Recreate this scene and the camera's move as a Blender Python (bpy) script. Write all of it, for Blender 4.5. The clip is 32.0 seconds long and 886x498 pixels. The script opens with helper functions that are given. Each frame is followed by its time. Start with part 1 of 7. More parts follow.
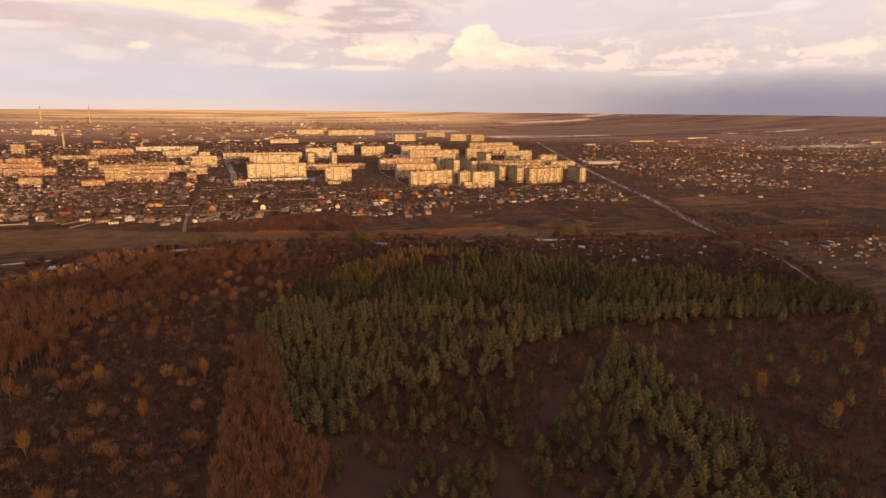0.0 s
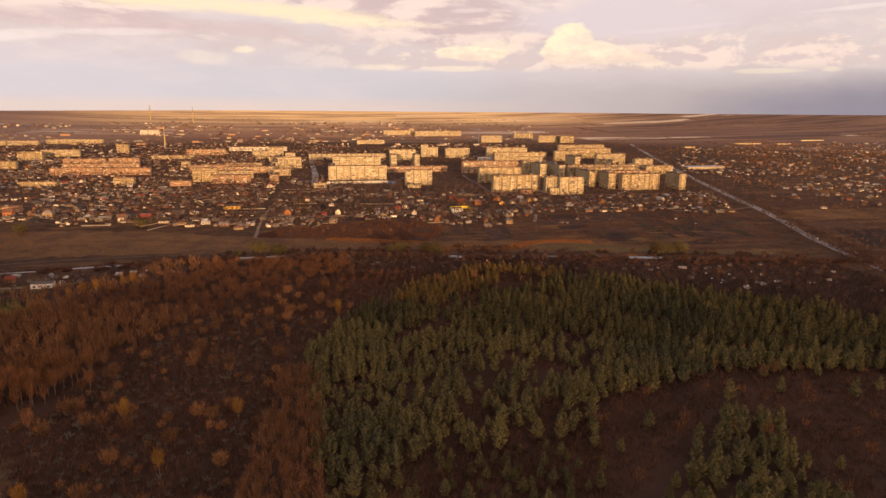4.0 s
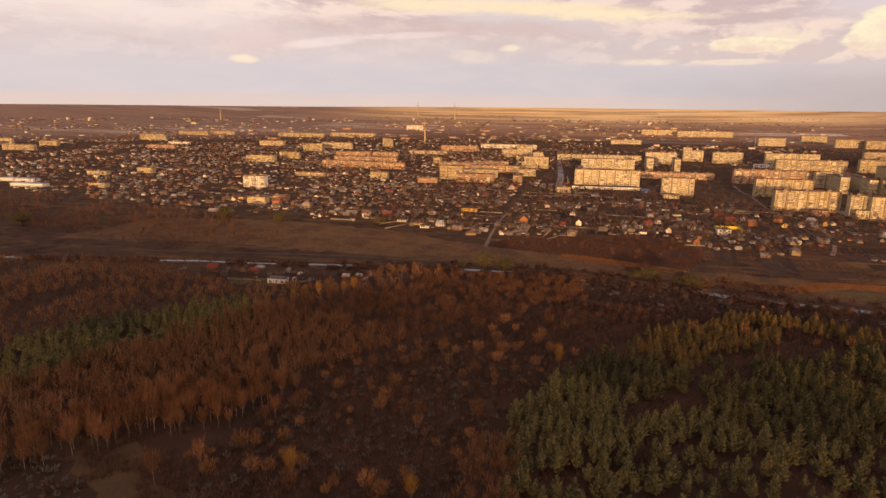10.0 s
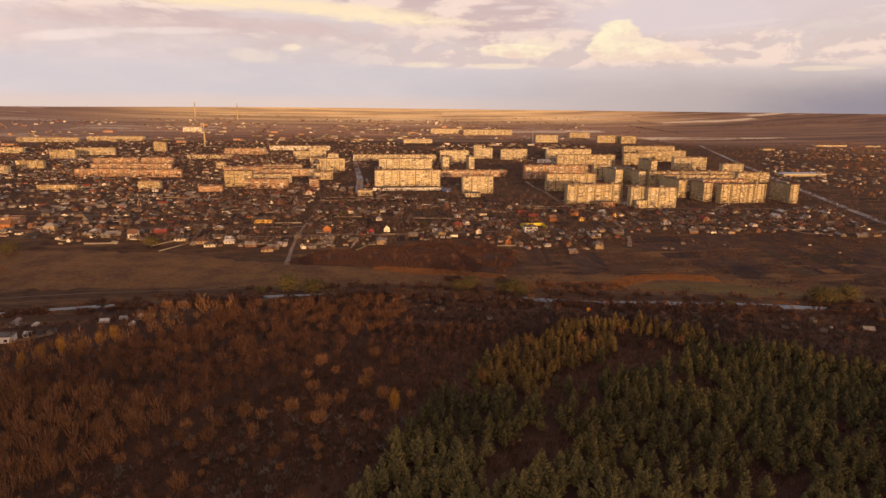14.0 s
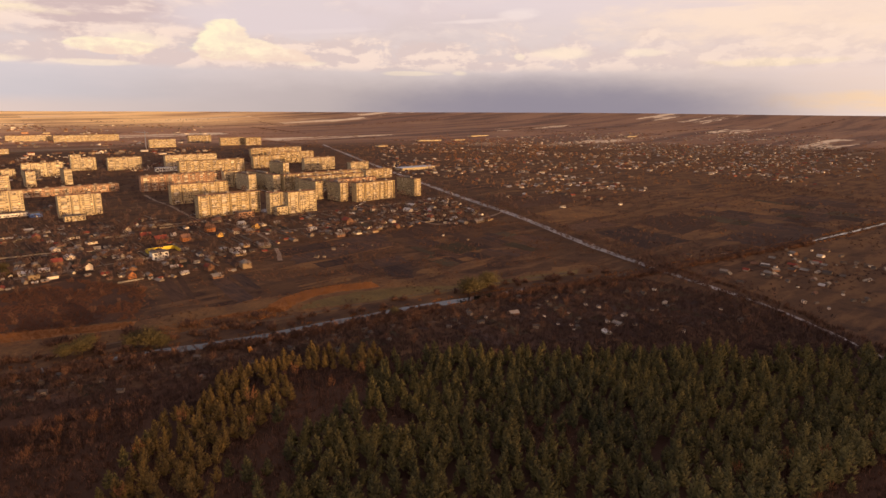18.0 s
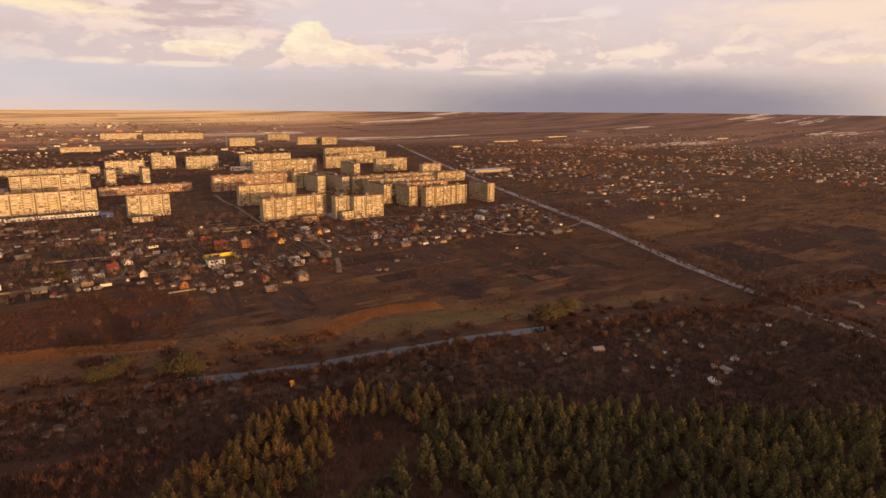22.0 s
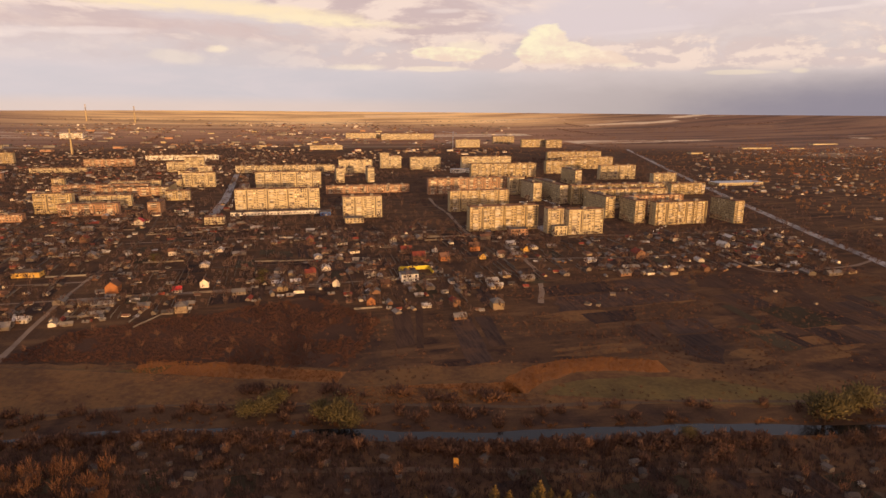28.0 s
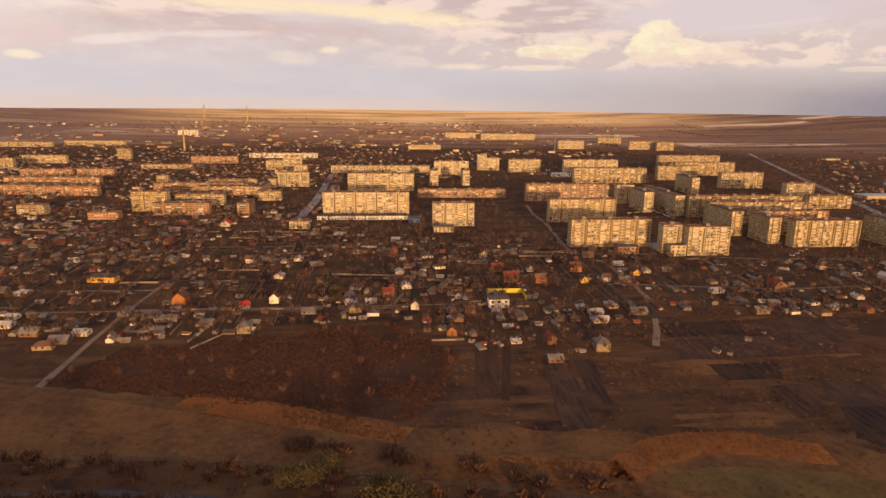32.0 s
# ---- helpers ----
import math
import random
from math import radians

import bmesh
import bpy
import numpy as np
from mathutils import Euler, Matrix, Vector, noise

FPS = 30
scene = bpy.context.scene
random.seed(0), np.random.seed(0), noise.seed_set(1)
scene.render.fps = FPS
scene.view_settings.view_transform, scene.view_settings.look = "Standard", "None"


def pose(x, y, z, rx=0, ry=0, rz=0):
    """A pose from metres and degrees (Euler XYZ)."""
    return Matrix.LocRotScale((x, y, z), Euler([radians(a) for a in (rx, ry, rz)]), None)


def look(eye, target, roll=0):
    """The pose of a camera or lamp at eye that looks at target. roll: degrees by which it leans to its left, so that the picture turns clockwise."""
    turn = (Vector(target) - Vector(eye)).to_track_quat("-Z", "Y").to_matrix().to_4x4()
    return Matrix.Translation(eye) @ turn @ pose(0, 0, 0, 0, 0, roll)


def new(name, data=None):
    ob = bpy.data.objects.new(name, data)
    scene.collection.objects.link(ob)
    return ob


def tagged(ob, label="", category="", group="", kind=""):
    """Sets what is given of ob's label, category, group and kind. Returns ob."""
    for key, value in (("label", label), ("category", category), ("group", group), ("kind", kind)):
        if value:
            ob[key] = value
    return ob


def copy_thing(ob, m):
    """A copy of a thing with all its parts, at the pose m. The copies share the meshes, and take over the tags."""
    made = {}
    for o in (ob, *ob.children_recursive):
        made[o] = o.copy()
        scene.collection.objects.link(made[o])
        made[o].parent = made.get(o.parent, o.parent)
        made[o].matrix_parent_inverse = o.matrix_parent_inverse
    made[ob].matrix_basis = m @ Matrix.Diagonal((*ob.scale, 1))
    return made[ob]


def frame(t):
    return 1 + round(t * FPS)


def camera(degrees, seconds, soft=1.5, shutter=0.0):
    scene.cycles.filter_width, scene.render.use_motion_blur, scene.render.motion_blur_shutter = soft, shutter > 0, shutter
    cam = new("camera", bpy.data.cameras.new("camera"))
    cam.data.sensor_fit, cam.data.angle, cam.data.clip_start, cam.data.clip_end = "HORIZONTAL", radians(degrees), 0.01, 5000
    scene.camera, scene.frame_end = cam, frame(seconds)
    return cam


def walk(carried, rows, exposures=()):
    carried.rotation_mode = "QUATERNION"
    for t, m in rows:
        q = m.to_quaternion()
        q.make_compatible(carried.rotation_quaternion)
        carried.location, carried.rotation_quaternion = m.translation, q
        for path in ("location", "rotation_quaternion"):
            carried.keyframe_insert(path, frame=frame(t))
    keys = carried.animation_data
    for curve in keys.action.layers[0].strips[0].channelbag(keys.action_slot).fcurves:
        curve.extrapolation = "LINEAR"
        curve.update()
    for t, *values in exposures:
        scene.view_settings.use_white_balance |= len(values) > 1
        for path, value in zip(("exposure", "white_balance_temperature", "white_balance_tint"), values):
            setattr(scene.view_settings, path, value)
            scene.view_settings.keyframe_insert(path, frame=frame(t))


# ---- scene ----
cam = camera(71.70, 32.0)

PATH = [
    (0.0, look((-0.00, -0.00, 140.97), (0.372, 97.463, 118.593), 0.55)),
    (0.5, look((0.76, 7.12, 140.77), (-5.193, 104.378, 118.277), 0.48)),
    (1.0, look((1.50, 14.25, 140.63), (-8.095, 111.205, 118.103), 0.54)),
    (1.5, look((2.19, 21.38, 140.60), (-3.649, 118.661, 118.178), 0.53)),
    (2.0, look((2.84, 28.50, 140.73), (0.367, 125.935, 118.380), 0.47)),
    (2.5, look((3.42, 35.52, 140.99), (-0.796, 132.894, 118.617), 0.48)),
    (4.5, look((5.67, 63.13, 142.47), (-11.694, 159.003, 119.947), 0.36)),
    (5.0, look((6.20, 69.74, 142.84), (-16.222, 164.530, 120.193), 0.37)),
    (5.5, look((6.61, 76.08, 143.17), (-23.673, 168.631, 120.445), 0.41)),
    (6.0, look((6.76, 82.24, 143.51), (-32.986, 171.108, 120.626), 0.43)),
    (6.5, look((6.48, 88.41, 143.87), (-43.997, 171.589, 120.771), 0.43)),
    (7.0, look((5.66, 94.71, 144.23), (-46.509, 176.819, 121.062), 0.43)),
    (7.5, look((4.19, 101.14, 144.54), (-48.727, 182.763, 121.347), 0.36)),
    (8.0, look((2.06, 107.69, 144.74), (-52.187, 188.435, 121.546), 0.28)),
    (8.5, look((-0.67, 114.34, 144.82), (-56.255, 194.155, 121.573), 0.24)),
    (9.0, look((-3.97, 121.07, 144.77), (-57.540, 202.261, 121.578), 0.29)),
    (9.5, look((-7.81, 127.84, 144.64), (-58.672, 210.751, 121.408), 0.29)),
    (10.0, look((-12.06, 134.69, 144.36), (-62.229, 218.014, 121.137), 0.52)),
    (10.5, look((-16.55, 141.69, 143.92), (-67.379, 224.614, 120.690), 0.50)),
    (11.0, look((-21.21, 148.88, 143.35), (-72.378, 231.595, 120.114), 0.46)),
    (11.5, look((-25.97, 156.29, 142.69), (-73.125, 241.374, 119.520), 0.47)),
    (12.0, look((-30.80, 163.88, 141.99), (-67.692, 253.932, 118.988), 0.42)),
    (12.5, look((-35.52, 171.60, 141.33), (-62.654, 265.098, 118.465), 0.46)),
    (13.0, look((-39.93, 179.44, 140.78), (-68.158, 272.602, 117.889), 0.51)),
    (13.5, look((-43.89, 187.59, 140.40), (-71.837, 280.832, 117.490), 0.52)),
    (14.0, look((-47.34, 196.15, 140.21), (-67.307, 291.436, 117.365), 0.58)),
    (14.5, look((-50.16, 204.96, 140.15), (-53.075, 302.316, 117.478), 0.60)),
    (15.0, look((-52.22, 213.79, 140.17), (-35.535, 309.794, 117.716), 0.52)),
    (15.5, look((-53.31, 222.24, 140.22), (-23.072, 314.904, 117.876), 0.37)),
    (17.5, look((-53.15, 253.64, 140.38), (-17.664, 344.423, 118.027), 0.25)),
    (18.0, look((-52.36, 261.03, 140.39), (-15.960, 351.454, 118.067), 0.30)),
    (18.5, look((-50.94, 268.06, 140.39), (-14.336, 358.400, 118.081), 0.31)),
    (19.0, look((-48.98, 274.81, 140.41), (-18.364, 367.343, 118.026), 0.44)),
    (19.5, look((-46.63, 281.52, 140.48), (-16.157, 374.097, 118.076), 0.42)),
    (20.0, look((-43.97, 288.24, 140.56), (-11.358, 380.080, 118.148), 0.43)),
    (20.5, look((-41.04, 294.91, 140.65), (-9.148, 387.001, 118.225), 0.42)),
    (21.0, look((-37.95, 301.49, 140.74), (-8.473, 394.373, 118.271), 0.40)),
    (21.5, look((-34.81, 307.95, 140.84), (-9.794, 402.130, 118.368), 0.39)),
    (22.0, look((-31.77, 314.31, 140.93), (-6.616, 408.455, 118.480), 0.38)),
    (22.5, look((-28.85, 320.48, 140.96), (-3.545, 414.605, 118.582), 0.33)),
    (23.0, look((-26.05, 326.36, 140.87), (-8.834, 422.289, 118.482), 0.40)),
    (23.5, look((-23.40, 332.05, 140.68), (-20.058, 429.431, 118.200), 0.39)),
    (24.0, look((-21.00, 337.86, 140.43), (-31.089, 434.733, 117.775), 0.50)),
    (24.5, look((-18.98, 344.10, 140.24), (-28.872, 441.007, 117.632), 0.54)),
    (25.0, look((-17.41, 350.85, 140.11), (-26.847, 447.821, 117.602), 0.60)),
    (25.5, look((-16.37, 358.11, 140.06), (-25.691, 455.102, 117.551), 0.58)),
    (27.5, look((-14.51, 389.14, 140.12), (-24.170, 486.132, 117.762), 0.44)),
    (28.0, look((-14.51, 397.22, 140.16), (-24.340, 494.194, 117.792), 0.42)),
    (28.5, look((-14.85, 405.47, 140.14), (-24.775, 502.437, 117.806), 0.43)),
    (29.0, look((-15.43, 413.78, 140.16), (-25.505, 510.718, 117.779), 0.43)),
    (29.5, look((-16.18, 422.04, 140.23), (-26.333, 518.977, 117.875), 0.43)),
    (30.0, look((-17.03, 430.19, 140.38), (-27.281, 527.119, 118.005), 0.48)),
    (30.5, look((-17.91, 438.22, 140.54), (-41.289, 532.787, 117.933), 0.55)),
    (31.0, look((-18.76, 446.22, 140.73), (-44.089, 540.274, 118.085), 0.68)),
    (31.5, look((-19.66, 454.17, 140.89), (-44.808, 548.273, 118.248), 0.65)),
    (32.0, look((-20.61, 462.07, 141.01), (-45.904, 556.130, 118.363), 0.61)),
]
from mathutils.geometry import tessellate_polygon

walk(cam, PATH, [(0.0, 0.08, 6950, 18), (4.0, 0.04, 6950, 18), (8.0, -0.04, 6950, 18), (13.0, -0.08, 6950, 18), (18.0, -0.03, 6950, 18), (23.0, -0.08, 6950, 18), (28.0, -0.08, 6950, 17), (32.0, -0.10, 6950, 17)])

# ------------------------------------------------------------------ light
SUN_DIR = Vector((0.46, -0.87, 0.088)).normalized()      # towards the low sun, behind the flight
sun = new("sun", bpy.data.lights.new("sun", "SUN"))
sun.data.energy, sun.data.angle, sun.data.color = 4.8, radians(1.2), (1.0, 0.62, 0.27)
sun.matrix_world = look(SUN_DIR * 100, (0, 0, 0))


class Nodes:
    """Short forms for wiring shader nodes."""

    def __init__(self, tree):
        self.t = tree

    def node(self, kind, **inputs):
        n = self.t.nodes.new(kind)
        for k, v in inputs.items():
            self.put(n, k.replace("_", " "), v)
        return n

    def put(self, n, key, v):
        sock = n.inputs[int(key[1:])] if key[0] == "i" and key[1:].isdigit() else n.inputs[key]
        if hasattr(v, "is_output"):
            self.t.links.new(v, sock)
        else:
            sock.default_value = v

    def math(self, op, a, b=0.0, c=0.0):
        n = self.t.nodes.new("ShaderNodeMath")
        n.operation = op
        for i, v in enumerate((a, b, c)):
            self.put(n, "i%d" % i, v)
        return n.outputs[0]

    def step(self, v, lo, hi, to0=0.0, to1=1.0):
        n = self.t.nodes.new("ShaderNodeMapRange")
        n.interpolation_type = "SMOOTHSTEP"
        for i, x in enumerate((v, lo, hi, to0, to1)):
            self.put(n, "i%d" % i, x)
        return n.outputs[0]

    def mix(self, f, a, b, blend="MIX"):
        n = self.t.nodes.new("ShaderNodeMix")
        n.data_type, n.blend_type = "RGBA", blend
        self.put(n, "i0", f)
        for i, v in ((6, a), (7, b)):
            self.put(n, "i%d" % i, v if hasattr(v, "is_output") else (*v, 1.0))
        return n.outputs[2]

    def xyz(self, x, y, z=0.0):
        n = self.t.nodes.new("ShaderNodeCombineXYZ")
        for i, v in enumerate((x, y, z)):
            self.put(n, "i%d" % i, v)
        return n.outputs[0]

    def split(self, v):
        n = self.t.nodes.new("ShaderNodeSeparateXYZ")
        self.t.links.new(v, n.inputs[0])
        return n.outputs

    def noise(self, vec, scale, detail=4.0, rough=0.55, distortion=0.0):
        n = self.node("ShaderNodeTexNoise", Scale=scale, Detail=detail, Roughness=rough, Distortion=distortion)
        self.t.links.new(vec, n.inputs["Vector"])
        return n.outputs["Fac"]


# ------------------------------------------------------------------ sky
def make_sky():
    w = bpy.data.worlds.new("evening_sky")
    w.use_nodes = True
    scene.world = w
    g = Nodes(w.node_tree)
    back = w.node_tree.nodes["Background"]
    sky = g.node("ShaderNodeTexSky")
    sky.sky_type, sky.sun_disc = "NISHITA", False
    sky.sun_elevation = math.asin(SUN_DIR.z)
    sky.sun_rotation = math.atan2(SUN_DIR.x, SUN_DIR.y)
    sky.dust_density = 2.0
    d = g.node("ShaderNodeTexCoord").outputs["Generated"]
    x, y, z = g.split(d)
    az = g.math("ARCTAN2", x, y)
    el = g.math("ARCSINE", z)
    warp = g.noise(g.xyz(g.math("MULTIPLY", az, 9.0), g.math("MULTIPLY", el, 26.0)), 1.0, 5.0)
    wob = g.math("SUBTRACT", warp, 0.5)
    fine = g.noise(g.xyz(g.math("MULTIPLY", az, 34.0), g.math("MULTIPLY", el, 80.0), 3.0), 1.0, 6.0, 0.62)
    fwob = g.math("SUBTRACT", fine, 0.5)

    def blob(a0, e0, wa, we, tilt=0.0, ragged=1.0):
        da = g.math("SUBTRACT", az, a0)
        de = g.math("SUBTRACT", g.math("SUBTRACT", el, e0), g.math("MULTIPLY", da, tilt))
        r = g.math("ADD", g.math("POWER", g.math("ABSOLUTE", g.math("DIVIDE", da, wa)), 2.0),
                   g.math("POWER", g.math("ABSOLUTE", g.math("DIVIDE", de, we)), 2.0))
        r = g.math("ADD", r, g.math("MULTIPLY", wob, 2.6 * ragged))
        return g.math("ADD", r, g.math("MULTIPLY", fwob, 1.3 * ragged))

    def n2(sa, se, seed, detail=6.0, rough=0.58, da=0.0, de=0.0):
        va = g.math("MULTIPLY", g.math("ADD", az, da), sa)
        ve = g.math("MULTIPLY", g.math("ADD", el, de), se)
        return g.noise(g.xyz(va, ve, seed), 1.0, detail, rough, 0.25)

    # clear air: blue grey low down, lavender higher up, warm towards the right
    base = g.mix(g.step(el, 0.0, 0.075), (0.65, 0.60, 0.585), (0.70, 0.635, 0.62))
    base = g.mix(g.step(el, 0.09, 0.17), base, (0.76, 0.69, 0.71))
    base = g.mix(g.math("MULTIPLY", g.step(az, 0.45, 1.1), 0.75), base, (0.92, 0.74, 0.62))
    base = g.mix(g.math("MULTIPLY", g.step(az, -0.35, -0.85), 0.5), base, (0.88, 0.78, 0.76))
    base = g.mix(g.math("MULTIPLY", g.math("MULTIPLY", g.step(az, 0.15, -0.2), g.step(el, 0.105, 0.045)), 0.65), base, (0.63, 0.635, 0.69))
    soft = n2(6.0, 24.0, 21.0)
    base = g.mix(g.math("MULTIPLY", g.step(soft, 0.35, 0.7), 0.35), base, (0.82, 0.73, 0.73))
    # a thin warm haze on the horizon
    base = g.mix(g.math("MULTIPLY", g.step(el, 0.02, 0.0), g.step(az, 0.25, -0.3, 0.0, 0.5)), base, (0.86, 0.66, 0.52))
    # high deck, pink grey, denser towards the left, with paler and yellow breaks
    deck = n2(4.0, 13.0, 7.0)
    deck_lit = n2(4.0, 13.0, 7.0, 6.0, 0.58, 0.02, -0.012)
    left = g.math("MULTIPLY", g.step(az, 0.10, -0.12), g.step(az, -0.95, -0.5, 0.3, 1.0))
    low_edge = g.step(g.math("ADD", el, g.math("MULTIPLY", wob, 0.10)), 0.070, 0.120)
    dm = g.math("MULTIPLY", g.step(az, 0.32, 0.08, 0.2, 1.0), g.step(g.math("ADD", deck, g.math("MULTIPLY", left, 0.16)), 0.44, 0.64))
    dm = g.math("MULTIPLY", dm, low_edge)
    rim = g.step(g.math("SUBTRACT", deck, deck_lit), -0.03, 0.06)
    tint = g.mix(rim, (0.64, 0.52, 0.51), (0.94, 0.79, 0.69))
    col = g.mix(g.math("MULTIPLY", dm, 0.9), base, tint)
    # grey underside of the deck, its long sunlit band and the pale frayed edge below
    for a0, e0, wa, we, tilt, k, c in (
            (-0.62, 0.114, 0.24, 0.013, 0.0, 0.8, (0.69, 0.56, 0.54)), (-0.36, 0.107, 0.14, 0.011, -0.03, 0.7, (0.72, 0.59, 0.56)), (-0.83, 0.085, 0.07, 0.026, 0.0, 0.5, (0.84, 0.66, 0.60)),
            (-0.47, 0.140, 0.26, 0.013, -0.035, 1.0, (1.0, 0.86, 0.60)), (-0.27, 0.126, 0.13, 0.008, -0.03, 1.0, (1.0, 0.88, 0.62)), (-0.72, 0.089, 0.07, 0.007, 0.12, 0.5, (1.0, 0.90, 0.84)),
            (-1.0, 0.130, 0.25, 0.03, 0.0, 0.6, (0.98, 0.88, 0.80)), (0.95, 0.115, 0.32, 0.05, 0.0, 0.7, (1.0, 0.82, 0.64)),
            (0.87, 0.066, 0.09, 0.006, 0.0, 0.9, (1.0, 0.86, 0.56)), (0.97, 0.012, 0.12, 0.014, 0.0, 0.7, (1.0, 0.72, 0.42))):
        m = g.math("MULTIPLY", g.step(blob(a0, e0, wa, we, tilt, 1.0), 1.5, 0.0, 0.0, k), g.step(n2(7.0, 44.0, 31.0), 0.28, 0.52))
        col = g.mix(m, col, c)
    # a long pinkish bank of small cumulus above a flat base line
    row = n2(15.0, 30.0, 3.0, 7.0, 0.60)
    row_lit = n2(15.0, 30.0, 3.0, 7.0, 0.60, 0.012, -0.010)
    height = g.math("DIVIDE", g.math("SUBTRACT", el, 0.060), 0.042)
    cover = g.math("SUBTRACT", g.math("ADD", g.math("ADD", row, 0.07), g.math("MULTIPLY", n2(3.0, 6.0, 17.0), 0.25)), g.math("MULTIPLY", g.math("MAXIMUM", height, 0.0), 0.20))
    flat = g.step(g.math("ADD", el, g.math("MULTIPLY", fwob, 0.010)), 0.052, 0.064)
    puff = g.math("MULTIPLY", g.step(cover, 0.40, 0.62), flat)
    puff = g.math("MULTIPLY", puff, g.math("MULTIPLY", g.step(az, 0.95, 0.35, 0.55, 1.0), g.step(az, -0.42, -0.15, 0.2, 1.0)))
    shine = g.step(g.math("SUBTRACT", row, row_lit), -0.04, 0.10)
    col = g.mix(g.math("MULTIPLY", puff, 0.85), col, g.mix(shine, (0.72, 0.61, 0.58), (0.94, 0.79, 0.68)))
    # single lit puffs and thin wisps
    for a0, e0, wa, we, k in ((-0.065, 0.092, 0.045, 0.011, 0.7), (-0.24, 0.062, 0.05, 0.006, 0.7), (-0.12, 0.060, 0.05, 0.004, 0.6), (-0.445, 0.083, 0.018, 0.006, 0.8), (-0.845, 0.061, 0.022, 0.006, 0.9), (-0.50, 0.070, 0.04, 0.010, 0.3),
                              (0.18, 0.066, 0.03, 0.004, 0.7), (0.335, 0.053, 0.05, 0.0035, 0.7), (0.405, 0.054, 0.013, 0.004, 0.7), (0.57, 0.084, 0.045, 0.010, 0.6), (0.68, 0.083, 0.04, 0.006, 0.6), (0.50, 0.078, 0.008, 0.005, 0.6)):
        m = g.step(blob(a0, e0, wa, we, 0.0, 1.2), 1.45, 0.1, 0.0, k)
        col = g.mix(m, col, (1.0, 0.88, 0.68))
    for a0, e0, wa, we in ((-0.60, 0.100, 0.07, 0.005), (0.052, 0.127, 0.012, 0.006), (-0.10, 0.145, 0.03, 0.004), (0.42, 0.130, 0.05, 0.0035), (0.20, 0.114, 0.07, 0.004), (0.50, 0.140, 0.03, 0.009)):
        m = g.step(blob(a0, e0, wa, we, 0.05, 1.0), 1.5, 0.0, 0.0, 0.42)
        col = g.mix(m, col, (1.0, 0.90, 0.84))
    hole = g.step(blob(0.13, 0.125, 0.17, 0.022, 0.0, 0.5), 1.4, 0.2, 0.0, 0.8)
    col = g.mix(hole, col, (0.75, 0.68, 0.70))
    # the tall cumulus with its flat base and long shoulder
    mound = g.math("MINIMUM", blob(0.052, 0.088, 0.036, 0.036, 0.0, 0.8), blob(0.10, 0.075, 0.085, 0.022, -0.10, 1.0))
    mound = g.math("MINIMUM", mound, blob(-0.10, 0.083, 0.055, 0.011, -0.05, 1.3))
    cum = g.math("MULTIPLY", g.step(mound, 1.25, 0.85), g.step(g.math("ADD", el, g.math("MULTIPLY", fwob, 0.010)), 0.064, 0.071))
    tone = g.step(g.math("ADD", el, g.math("MULTIPLY", fwob, 0.09)), 0.064, 0.096)
    warm = g.mix(g.step(az, 0.05, 0.18), (1.0, 0.95, 0.68), (1.0, 0.85, 0.68))
    billow = n2(26.0, 42.0, 41.0, 6.0, 0.6)
    warm = g.mix(g.step(billow, 0.60, 0.36, 0.0, 0.75), warm, (0.90, 0.74, 0.62))
    col = g.mix(cum, col, g.mix(tone, (0.88, 0.72, 0.60), warm))
    # rain dark air towards the right, low over the horizon
    veil = g.math("MULTIPLY", g.math("MULTIPLY", g.step(az, -0.40, 0.38), g.step(az, 1.05, 0.70)), g.step(g.math("ADD", el, g.math("MULTIPLY", wob, 0.03)), 0.072, 0.012))
    col = g.mix(g.math("MULTIPLY", veil, 0.88), col, (0.45, 0.405, 0.405))
    storm = g.math("MULTIPLY", g.step(blob(0.56, -0.006, 0.30, 0.052, 0.0, 0.22), 1.7, 0.0), 0.72)
    col = g.mix(storm, col, (0.22, 0.22, 0.30))
    # the open sky above the view
    high = g.step(el, 0.20, 0.45)
    skyc = g.mix(1.0, sky.outputs[0], (0.55, 0.55, 0.55), "MULTIPLY")
    lifted = g.mix(1.0, col, (10.0, 10.0, 10.0), "MULTIPLY")
    lifted = g.mix(g.math("MULTIPLY", g.step(el, 0.18, 0.45), 0.75), lifted, (6.4, 6.5, 7.9))
    out = g.mix(g.math("MULTIPLY", high, 0.30), lifted, skyc)
    dot = g.math("ADD", g.math("ADD", g.math("MULTIPLY", x, SUN_DIR.x), g.math("MULTIPLY", y, SUN_DIR.y)), g.math("MULTIPLY", z, SUN_DIR.z))
    glow = g.math("POWER", g.math("MAXIMUM", dot, 0.0), 7.0)
    out = g.mix(glow, out, (30.0, 17.0, 8.0), "ADD")
    w.node_tree.links.new(out, back.inputs[0])
    back.inputs[1].default_value = 0.1


make_sky()


